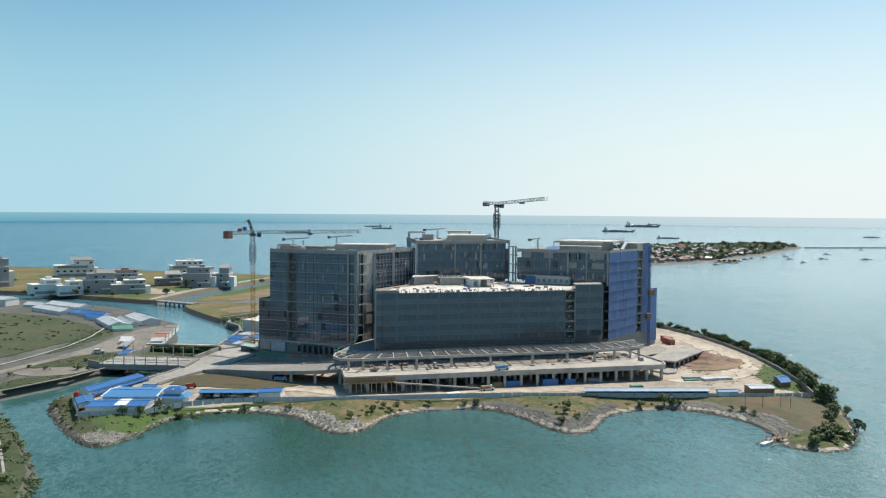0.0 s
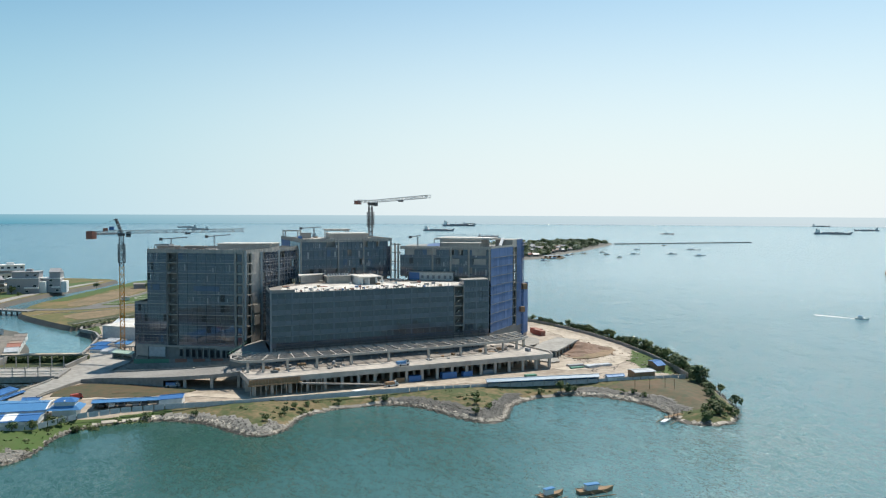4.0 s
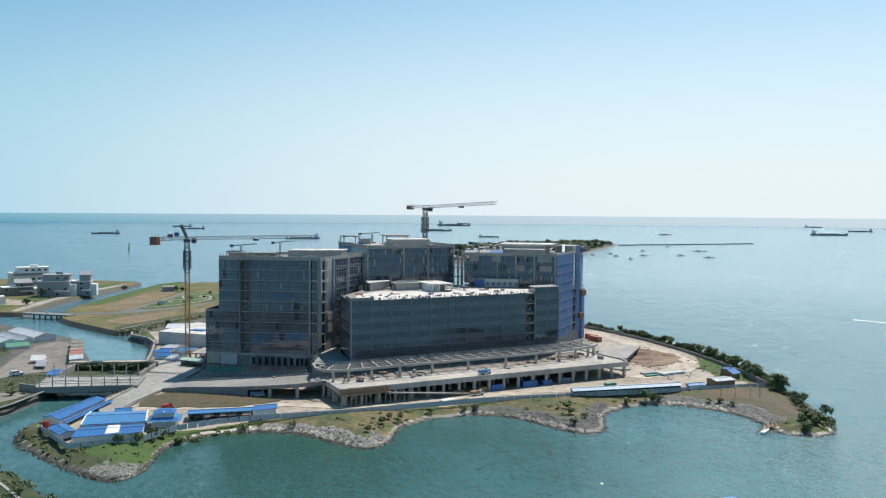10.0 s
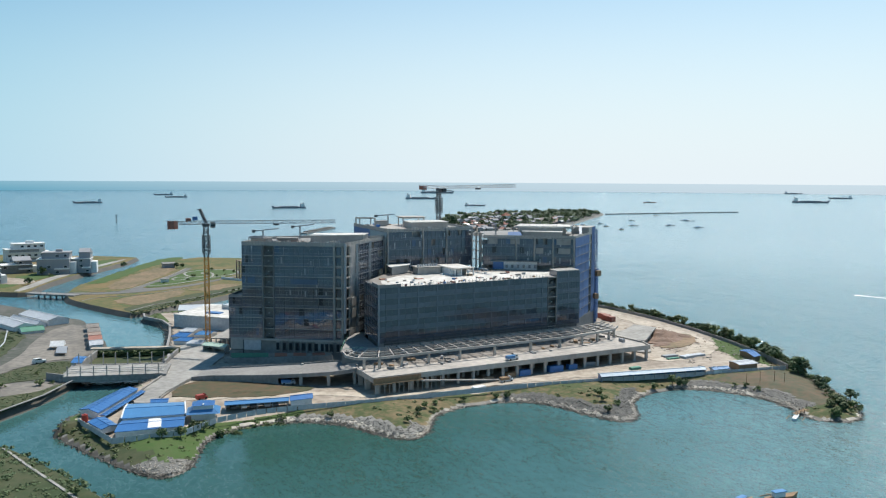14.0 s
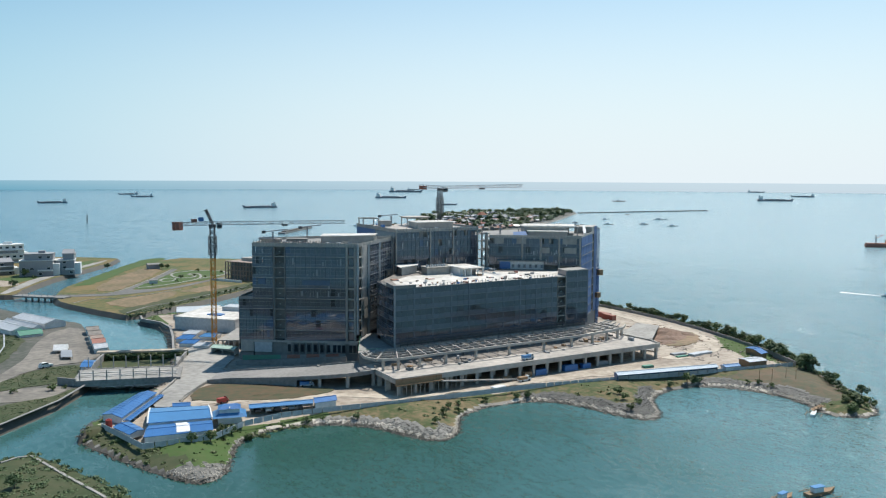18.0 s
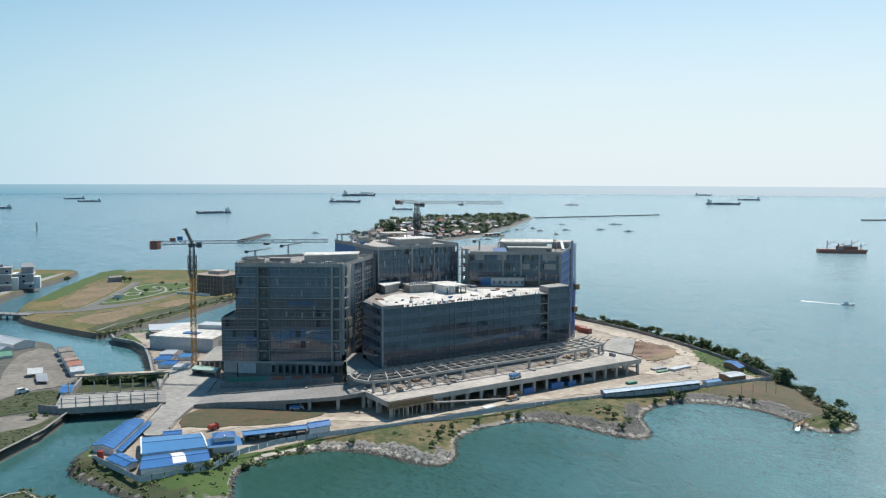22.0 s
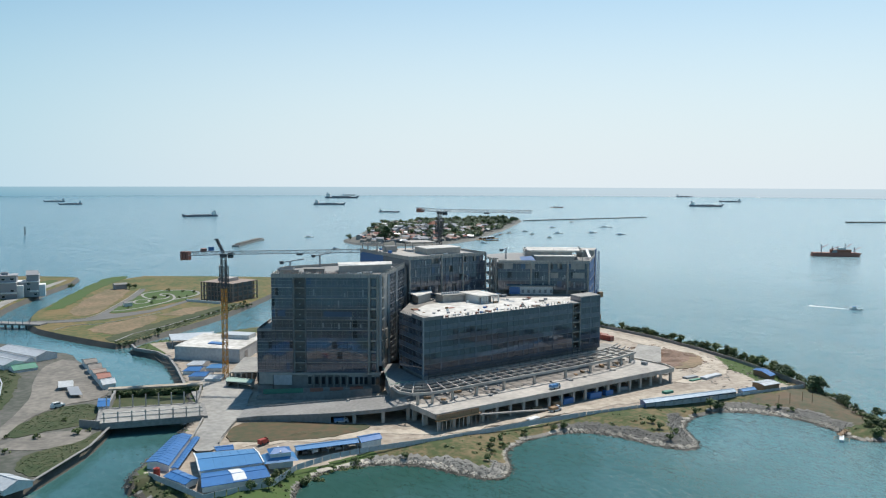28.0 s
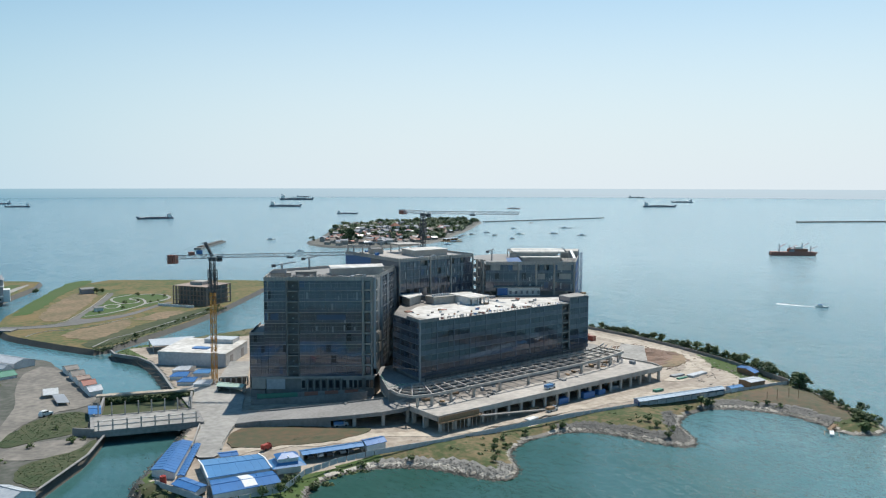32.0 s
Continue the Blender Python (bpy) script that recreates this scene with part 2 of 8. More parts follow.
M = dict(
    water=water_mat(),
    dirt=mat("sandy_dirt", (0.46, 0.39, 0.31), (0.24, 0.19, 0.145), fine=0.35, coarse=0.05, sharp=1.3),
    track=mat("pale_sand", (0.54, 0.465, 0.37), (0.33, 0.27, 0.205), fine=0.45, coarse=0.07, sharp=1.4),
    dry=mat("dry_grass", (0.20, 0.145, 0.075), (0.062, 0.085, 0.026), fine=0.55, coarse=0.075, rough=0.95, sharp=1.8, mix=0.2),
    meadow=mat("patchy_meadow", (0.20, 0.14, 0.058), (0.068, 0.098, 0.026), fine=0.3, coarse=0.03, rough=0.95, sharp=1.8),
    grass=mat("green_grass", (0.050, 0.108, 0.018), (0.080, 0.105, 0.032), fine=0.5, coarse=0.04, rough=0.95),
    scrub=mat("scrub", (0.036, 0.058, 0.018), (0.085, 0.085, 0.040), fine=0.3, coarse=0.03, sharp=1.3, rough=0.95),
    brown=mat("brown_soil", (0.115, 0.068, 0.03), (0.05, 0.058, 0.02), fine=0.4, coarse=0.06, sharp=1.5),
    spoil=mat("churned_soil", (0.25, 0.15, 0.10), (0.15, 0.095, 0.065), fine=0.5, coarse=0.08, bump=0.8, bump_size=0.3),
    tan=mat("bare_tan_earth", (0.26, 0.17, 0.095), (0.13, 0.105, 0.045), fine=0.4, coarse=0.05, sharp=1.5),
    palegreen=mat("pale_green_sheet", (0.42, 0.55, 0.46), (0.34, 0.46, 0.38), rough=0.5, bump=0.1),
    dust=mat("dusty_deck", (0.56, 0.51, 0.45), (0.30, 0.275, 0.245), fine=0.4, coarse=0.07, bump=0.1),
    brickraw=mat("raw_frame_brown", (0.36, 0.27, 0.22), (0.26, 0.20, 0.165), fine=0.7, coarse=0.12),
    lane=mat("gravel_lane", (0.27, 0.24, 0.20), (0.145, 0.13, 0.11), fine=0.4, coarse=0.06, sharp=1.4),
    vision1=glass_mat("blue_tinted_glass", (0.120, 0.136, 0.172), ior=1.85, transmission=0.3, wobble=0.03),
    gravel=mat("grey_gravel", (0.135, 0.125, 0.108), (0.06, 0.066, 0.046), fine=0.4, coarse=0.05, sharp=1.4),
    rock=mat("riprap_stone", (0.26, 0.245, 0.22), (0.11, 0.108, 0.095), fine=0.9, coarse=0.1, rough=0.9, island=0.32),
    palerock=mat("pale_stone", (0.50, 0.455, 0.385), (0.30, 0.27, 0.225), fine=0.9, coarse=0.1, rough=0.9, island=0.4),
    wetrock=mat("wet_stone", (0.11, 0.095, 0.07), (0.06, 0.055, 0.045), fine=0.6, coarse=0.1, rough=0.6),
    concrete=mat("concrete", (0.33, 0.318, 0.30), (0.20, 0.192, 0.18), fine=0.8, coarse=0.07, bump=0.15),
    slab=mat("pale_concrete", (0.40, 0.38, 0.345), (0.215, 0.205, 0.185), fine=0.5, coarse=0.07, bump=0.1),
    # dark concrete lifted in colour to imitate haze over the darks
    dark_conc=mat("dark_concrete", (0.28, 0.27, 0.255), (0.19, 0.185, 0.175), fine=0.7, coarse=0.09),
    raw=mat("raw_concrete_tan", (0.50, 0.46, 0.41), (0.33, 0.30, 0.27), fine=0.7, coarse=0.12),
    screed=mat("white_screed", (0.74, 0.71, 0.66), (0.44, 0.41, 0.36), fine=0.35, coarse=0.09, sharp=1.2, bump=0.1),
    dirty=mat("dirty_concrete", (0.30, 0.27, 0.24), (0.17, 0.15, 0.13), fine=0.5, coarse=0.12),
    asphalt=mat("grey_road", (0.17, 0.162, 0.15), (0.115, 0.11, 0.10), fine=0.6, coarse=0.05),
    white=mat("white_paint", (0.80, 0.80, 0.78), (0.62, 0.62, 0.60), fine=1.0, coarse=0.12, bump=0.05),
    whitemetal=mat("white_sheet_metal", (0.57, 0.59, 0.60), (0.38, 0.40, 0.42), fine=0.8, coarse=0.1, rough=0.45, bump=0.08),
    blue=mat("blue_sheet_metal", (0.045, 0.17, 0.42), (0.038, 0.135, 0.33), fine=0.5, coarse=0.1, rough=0.36, bump=0.1),
    # canteen and shelter roofs: the blue above, lightened for its sky sheen
    lightblue=mat("light_blue_sheet_metal", (0.075, 0.235, 0.47), (0.065, 0.20, 0.40), fine=0.5, coarse=0.1, rough=0.36, bump=0.1),
    paleblue=mat("pale_blue_sheet_metal", (0.36, 0.46, 0.54), (0.27, 0.36, 0.44), fine=0.5, coarse=0.1, rough=0.4, bump=0.1),
    net=mat("blue_safety_net", (0.07, 0.15, 0.345), (0.10, 0.175, 0.31), fine=0.6, coarse=0.15, rough=0.75, bump=0.4, bump_size=0.1, rand=0.15),
    vision=glass_mat("tinted_glass", (0.058, 0.074, 0.100), ior=1.85, transmission=0.15, wobble=0.02),
    band=glass_mat("tinted_band_glass", (0.108, 0.122, 0.156), ior=1.8, transmission=0.0, rough=0.07),
    dark_pane=glass_mat("unglazed_film", (0.022, 0.027, 0.032), ior=1.45, transmission=0.0, rough=0.2, wobble=0.1),
    film=glass_mat("protective_film", (0.075, 0.115, 0.19), ior=1.6, transmission=0.0, rough=0.15, wobble=0.1),
    spandrel=glass_mat("spandrel_glass", (0.160, 0.165, 0.185), ior=1.6, transmission=0.0, rough=0.16),
    # frame colour raised a little, standing in for haze
    frame=mat("dark_aluminium", (0.16, 0.17, 0.185), rough=0.4, metal=0.3, bump=0.0),
    palemetal=mat("pale_aluminium", (0.42, 0.43, 0.44), rough=0.45, metal=0.3, bump=0.05),
    # interior much paler than bare shell: haze over the openings is in this colour
    inside=mat("interior_shell", (0.36, 0.345, 0.335), (0.25, 0.24, 0.235), fine=0.5, coarse=0.2),
    yellow=mat("yellow_crane_paint", (0.62, 0.30, 0.035), (0.50, 0.22, 0.03), rough=0.5, bump=0.0),
    red=mat("red_paint", (0.45, 0.05, 0.03), (0.32, 0.05, 0.035), rough=0.5, bump=0.0),
    rust=mat("rust_red", (0.40, 0.17, 0.12), (0.28, 0.12, 0.09), rough=0.7, bump=0.1),
    grey=mat("grey_paint", (0.33, 0.34, 0.35), (0.26, 0.27, 0.28), rough=0.55, bump=0.0),
    darkgrey=mat("dark_grey_steel", (0.10, 0.10, 0.105), (0.07, 0.07, 0.075), rough=0.55, bump=0.0),
    black=mat("black_rubber", (0.02, 0.02, 0.02), rough=0.7, bump=0.0),
    bark=mat("bark", (0.12, 0.09, 0.06), rough=0.95),
    leaf=mat("leaves", (0.085, 0.135, 0.034), (0.135, 0.155, 0.055), fine=0.9, coarse=0.2, rough=0.7, rand=0.3),
    # leaf colour paled to imitate haze over the far island
    leaf3=mat("hazed_leaves", (0.15, 0.20, 0.10), (0.21, 0.24, 0.14), fine=0.3, coarse=0.05, rough=0.7),
    leaf2=mat("dark_leaves", (0.058, 0.102, 0.036), (0.09, 0.125, 0.05), fine=0.9, coarse=0.2, rough=0.75, rand=0.3),
    timber=mat("timber", (0.34, 0.22, 0.12), (0.24, 0.15, 0.09), rough=0.85),
    green=mat("green_mesh", (0.10, 0.30, 0.20), (0.08, 0.22, 0.16), rough=0.7),
    tile=mat("terracotta", (0.36, 0.14, 0.08), (0.26, 0.11, 0.07), rough=0.8),
    house_grey=mat("grey_render", (0.36, 0.36, 0.37), (0.29, 0.29, 0.30), rough=0.85),
    pane=glass_mat("window_glass", (0.03, 0.04, 0.045), ior=1.55, transmission=0.0, rough=0.08),
    # hull paint lightened and blued to stand for distant haze
    hull=mat("hazed_ship_hull", (0.24, 0.28, 0.33), (0.26, 0.26, 0.28), rough=0.6, fine=0.05, coarse=0.01, bump=0.0),
)


# ---- building tools ----
LOC = {}


class Shape:
    """Vertices and faces of one mesh, gathered piece by piece."""

    def __init__(self):
        self.v, self.f = [], []

    def add(self, verts, faces):
        k = len(self.v)
        self.v += [tuple(p) for p in verts]
        self.f += [tuple(i + k for i in face) for face in faces]
        return self

    def hexa(self, low, high):
        """A block from four points below and four above, both counter-clockwise seen from above."""
        return self.add([*low, *high], [(3, 2, 1, 0), (4, 5, 6, 7), (0, 1, 5, 4), (1, 2, 6, 5), (2, 3, 7, 6), (3, 0, 4, 7)])

    def box(self, x0, y0, z0, x1, y1, z1):
        b = [(x0, y0), (x1, y0), (x1, y1), (x0, y1)]
        return self.hexa([(*p, z0) for p in b], [(*p, z1) for p in b])

    def wall(self, p, q, thick, z0, z1, z0b=None, z1b=None):
        """An upright slab of that thickness from plan point p to q; z0b, z1b: heights at q."""
        d = Vector((q[0] - p[0], q[1] - p[1])).normalized()
        n = Vector((-d.y, d.x)) * thick / 2
        z0b, z1b = z0 if z0b is None else z0b, z1 if z1b is None else z1b
        b = [(p[0] - n.x, p[1] - n.y), (q[0] - n.x, q[1] - n.y), (q[0] + n.x, q[1] + n.y), (p[0] + n.x, p[1] + n.y)]
        lo, hi = (z0, z0b, z0b, z0), (z1, z1b, z1b, z1)
        return self.hexa([(*c, z) for c, z in zip(b, lo)], [(*c, z) for c, z in zip(b, hi)])

    def prism(self, poly, z0, z1):
        from_tess = tess(poly)
        k = len(poly)
        faces = [tuple(t) for t in from_tess] + [tuple(i + k for i in t) for t in from_tess]
        faces = [tuple(reversed(f)) if (i < len(from_tess)) else f for i, f in enumerate(faces)]
        faces += [(i, (i + 1) % k, (i + 1) % k + k, i + k) for i in range(k)]
        z1 = z1 if isinstance(z1, (list, tuple)) else [z1] * k
        return self.add([(*p, z0) for p in poly] + [(*p, z) for p, z in zip(poly, z1)], faces)

    def beam(self, a, b, w, h=None):
        """A square bar between two points in space."""
        a, b = Vector(a), Vector(b)
        d = (b - a).normalized()
        s = d.cross((0, 0, 1))
        s = s.normalized() if s.length > 1e-3 else Vector((1, 0, 0))
        u = s.cross(d) * (h or w) / 2
        s = s * w / 2
        c = [-s - u, s - u, s + u, -s + u]
        return self.add([a + o for o in c] + [b + o for o in c], [(0, 1, 2, 3), (7, 6, 5, 4), (0, 4, 5, 1), (1, 5, 6, 2), (2, 6, 7, 3), (3, 7, 4, 0)])

    def tube(self, a, b, r0, r1=None, n=8):
        a, b = Vector(a), Vector(b)
        r1 = r0 if r1 is None else r1
        d = (b - a).normalized()
        s = d.orthogonal().normalized()
        u = d.cross(s)
        ring = [(math.cos(2 * math.pi * i / n), math.sin(2 * math.pi * i / n)) for i in range(n)]
        verts = [a + (s * c + u * k) * r0 for c, k in ring] + [b + (s * c + u * k) * r1 for c, k in ring]
        return self.add(verts, [(i, (i + 1) % n, (i + 1) % n + n, i + n) for i in range(n)] + [tuple(reversed(range(n))), tuple(range(n, 2 * n))])

    def gable(self, p, q, width, z0, z1, over=0.0):
        """A closed pitched roof along the ridge p-q."""
        d = Vector((q[0] - p[0], q[1] - p[1])).normalized()
        n = Vector((-d.y, d.x)) * width / 2
        p, q = (p[0] - d.x * over, p[1] - d.y * over), (q[0] + d.x * over, q[1] + d.y * over)
        t = 0.18
        v = [(p[0] - n.x, p[1] - n.y, z0), (q[0] - n.x, q[1] - n.y, z0), (q[0] + n.x, q[1] + n.y, z0), (p[0] + n.x, p[1] + n.y, z0)]
        v += [(x, y, z + t) for x, y, z in v] + [(*p, z1), (*q, z1)]
        return self.add(v, [(3, 2, 1, 0), (0, 1, 5, 4), (2, 3, 7, 6), (4, 5, 9, 8), (6, 7, 8, 9), (3, 0, 4, 8, 7), (1, 2, 6, 9, 5)])

    def mesh(self, name, loc=(0, 0, 0)):
        m = bpy.data.meshes.new(name)
        m.from_pydata([(x - loc[0], y - loc[1], z - loc[2]) for x, y, z in self.v], [], self.f)
        m.update()
        return m


def tess(poly):
    from_poly = [Vector((x, y, 0)) for x, y in poly]
    tris = geometry.tessellate_polygon([from_poly])
    out = []
    for a, b, c in tris:
        area = (from_poly[b] - from_poly[a]).cross(from_poly[c] - from_poly[a]).z
        out.append((a, b, c) if area > 0 else (a, c, b))
    return out


def ccw(poly):
    s = sum(p[0] * q[1] - q[0] * p[1] for p, q in zip(poly, poly[1:] + poly[:1]))
    return list(poly) if s > 0 else list(reversed(poly))


def thing(name, loc, label, category, group="", kind=""):
    ob = new(name)
    ob.location = loc
    LOC[ob.name] = tuple(loc)
    return tagged(ob, label, category, group, kind)


def solid(name, shape, material, label="", category="", kind="", group=""):
    """A thing or a piece of the setting that is one mesh."""
    me = shape.mesh(name)
    me.materials.append(M[material])
    ob = new(name, me)
    LOC[ob.name] = (0, 0, 0)
    return tagged(ob, label, category, group, kind)


def part(name, shape, material, parent, label="", mesh=None, place=None):
    """One mesh under a thing or under a part. place: where a shared mesh stands, in the world."""
    loc = LOC[parent.name]
    if mesh is None:
        mesh = shape.mesh(name, loc)
        mesh.materials.append(M[material])
    ob = new(name, mesh)
    ob.parent = parent
    if place is not None:
        ob.matrix_local = Matrix.Translation(loc).inverted() @ place
    LOC[ob.name] = loc
    return tagged(ob, label)


def shared(name, shape, material):
    me = shape.mesh(name)
    me.materials.append(M[material])
    return me


def lerp(p, q, f):
    return tuple(a + (b - a) * f for a, b in zip(p, q))


# ---- sea and land ----
def sea():
    rings, seg = [0, 80, 160, 260, 380, 540, 800, 1300, 2200, 3600, 4900], 96
    s = Shape()
    s.v = [(-160, -290, 0)]
    for r in rings[1:]:
        s.v += [(-160 + r * math.cos(2 * math.pi * i / seg), -290 + r * math.sin(2 * math.pi * i / seg), 0) for i in range(seg)]
    s.f = [(0, 1 + i, 1 + (i + 1) % seg) for i in range(seg)]
    for k in range(len(rings) - 2):
        a, b = 1 + k * seg, 1 + (k + 1) * seg
        s.f += [(a + i, b + i, b + (i + 1) % seg, a + (i + 1) % seg) for i in range(seg)]
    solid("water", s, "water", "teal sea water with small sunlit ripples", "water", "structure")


sea()


def far_sea():
    """A self-lit backdrop for the strip of sea past the sheet, up to the horizon."""
    m = bpy.data.materials.new("far_sea_haze_glow")
    m.use_nodes = True
    b = m.node_tree.nodes["Principled BSDF"]
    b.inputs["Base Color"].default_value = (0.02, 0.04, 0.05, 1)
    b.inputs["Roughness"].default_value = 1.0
    # the glow is painted brighter on the sun's side, as haze would be
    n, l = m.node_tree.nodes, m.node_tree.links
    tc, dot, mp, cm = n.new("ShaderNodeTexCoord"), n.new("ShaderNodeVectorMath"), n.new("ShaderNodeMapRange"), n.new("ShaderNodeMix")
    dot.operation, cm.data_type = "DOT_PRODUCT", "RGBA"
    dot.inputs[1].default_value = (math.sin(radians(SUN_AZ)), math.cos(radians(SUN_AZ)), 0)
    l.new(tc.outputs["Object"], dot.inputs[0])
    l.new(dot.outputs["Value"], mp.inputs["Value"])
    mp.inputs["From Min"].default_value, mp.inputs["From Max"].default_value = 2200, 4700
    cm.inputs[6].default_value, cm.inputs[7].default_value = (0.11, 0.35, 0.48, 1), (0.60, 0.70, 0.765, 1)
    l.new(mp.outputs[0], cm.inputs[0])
    # haze painted paler towards the horizon
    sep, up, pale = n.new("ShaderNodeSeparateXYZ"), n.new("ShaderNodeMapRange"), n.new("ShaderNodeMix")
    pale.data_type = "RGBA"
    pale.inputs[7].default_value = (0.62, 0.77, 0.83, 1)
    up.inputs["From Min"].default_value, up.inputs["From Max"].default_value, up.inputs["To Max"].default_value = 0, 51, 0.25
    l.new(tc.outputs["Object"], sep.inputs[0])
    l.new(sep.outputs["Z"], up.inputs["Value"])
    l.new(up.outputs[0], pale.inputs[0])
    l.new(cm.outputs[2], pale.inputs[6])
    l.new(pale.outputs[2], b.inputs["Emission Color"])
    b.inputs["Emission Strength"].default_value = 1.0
    M["far_sea"] = m
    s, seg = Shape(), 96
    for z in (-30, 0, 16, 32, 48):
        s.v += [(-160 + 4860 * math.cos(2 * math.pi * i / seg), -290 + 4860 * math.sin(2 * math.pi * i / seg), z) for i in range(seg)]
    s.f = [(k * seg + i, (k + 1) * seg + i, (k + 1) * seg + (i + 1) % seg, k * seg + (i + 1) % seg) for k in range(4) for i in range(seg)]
    solid("backdrop", s, "far_sea", "self-lit strip painted as hazy distant sea below the horizon", "sea", "structure")


far_sea()


def inset(poly, widths):
    """The polygon (counter-clockwise) drawn in by a width at each corner."""
    out, k = [], len(poly)
    for i, p in enumerate(poly):
        a, b = Vector(poly[i - 1]), Vector(poly[(i + 1) % k])
        d0, d1 = (Vector(p) - a).normalized(), (b - Vector(p)).normalized()
        n = Vector((-d0.y - d1.y, d0.x + d1.x))
        n = n.normalized() if n.length > 1e-4 else Vector((-d0.y, d0.x))
        out.append((p[0] + n.x * widths[i], p[1] + n.y * widths[i]))
    return out


def smooth(poly, rounds=2):
    """Rounds the corners of a closed line."""
    for _ in range(rounds):
        poly = [c for p, q in zip(poly, poly[1:] + poly[:1]) for c in (lerp(p, q, 0.25), lerp(p, q, 0.75))]
    return poly


def land(name, poly, top, material, bank, label, bank_material="wetrock", rounds=1):
    poly = ccw(smooth(poly, rounds))
    w = [bank] * len(poly)
    foot, brow = inset(poly, [-0.6] * len(poly)), inset(poly, w)
    k = len(poly)
    s = Shape().add([(*p, -1.0) for p in foot] + [(*p, top) for p in brow], [(i, (i + 1) % k, (i + 1) % k + k, i + k) for i in range(k)])
    t = Shape().add([(*p, top) for p in brow], tess(brow))
    ground = solid(name, t, material, label, "ground", "structure")
    part("bank", s, bank_material, ground)
    return brow


ISLAND = [(-160, -23), (-155, -40), (-147, -59), (-141, -72), (-136, -77), (-130, -74), (-126, -66), (-122, -54), (-115, -45), (-105, -42), (-95, -43), (-87, -47), (-79, -55),
          (-75, -67), (-70, -75), (-64, -75), (-58, -69), (-52, -58), (-45, -54), (-36, -51), (-26, -51), (-16, -55), (-10, -64), (-7, -78), (-3, -87), (1, -89), (7, -86),
          (13, -77), (17, -71), (25, -66), (33, -64), (42, -64), (49, -68), (55, -75), (59, -85), (59, -97), (54, -109), (55, -115), (61, -119), (68, -119), (75, -114),
          (81, -107), (89, -95), (99, -77)]
ISLAND_BACK = [(108, -60), (119, -32), (128, -4), (134, 30), (137, 60), (134, 95), (124, 130), (100, 170), (60, 205), (0, 200), (-45, 190), (-75, 184), (-97, 180), (-108, 173),
               (-110, 162), (-104, 147), (-103, 130), (-107, 105), (-112, 80), (-118, 58), (-122, 30), (-135, 10), (-148, -7)]


def shore_field(poly, pts):
    """Distance of plan points from a closed shoreline (inside positive) and the number of the nearest edge."""
    p = np.array(poly, float)
    q = np.roll(p, -1, 0)
    d = q - p
    best, near = np.full(len(pts), 1e9), np.zeros(len(pts), int)
    inside = np.zeros(len(pts), bool)
    for i in range(len(p)):
        t = np.clip(((pts - p[i]) @ d[i]) / max(d[i] @ d[i], 1e-9), 0, 1)
        r = np.hypot(*(pts - p[i] - t[:, None] * d[i]).T)
        near[r < best], best = i, np.minimum(best, r)
        cross = (p[i, 1] > pts[:, 1]) != (q[i, 1] > pts[:, 1])
        with np.errstate(divide="ignore", invalid="ignore"):
            x = p[i, 0] + (pts[:, 1] - p[i, 1]) * d[i, 0] / np.where(d[i, 1] == 0, 1e-9, d[i, 1])
        inside ^= cross & (pts[:, 0] < x)
    return np.where(inside, best, -best), near


def within(poly, pts):
    return shore_field(poly, pts)[0] > 0


ROCKY = [[(-146, -66), (-138, -86), (-124, -76), (-128, -67), (-138, -65)], [(-100, -39), (-92, -52), (-70, -82), (-55, -76), (-62, -62), (-76, -50), (-86, -41)],
         [(-22, -48), (-12, -52), (0, -58), (9, -60), (26, -60), (22, -72), (8, -94), (-12, -92), (-14, -66), (-26, -56)], [(40, -61), (54, -63), (66, -76), (71, -92), (71, -105), (58, -104), (56, -90), (44, -70)]]
GREEN = [[(-165, -25), (-146, -48), (-116, -41.5), (-92, -39), (-84, -42), (-110, -52), (-126, -66), (-140, -62), (-152, -50)],
         [(-160, -24), (-151, -26), (-142, -52), (-148, -62)], [(92, -62), (118, -30), (116, -6), (98, -28), (86, -52)]]
BROWN = [[(57, -64), (76, -66), (94, -66), (93, -80), (84, -95), (73, -108), (64, -106), (63.5, -94), (63, -83), (62, -74)]]
SITE = [(-153, -22), (-145, -46.5), (-116, -40), (-90, -37.5), (-66, -42), (-39, -43.5), (-13, -45.5), (18, -51), (44, -56.5), (70, -61.5), (93, -65.5), (100, -45), (112, -20), (122, 10),
        (127, 50), (122, 100), (90, 165), (-100, 170), (-101, 140), (-108, 90), (-116, 40), (-136, 2)]


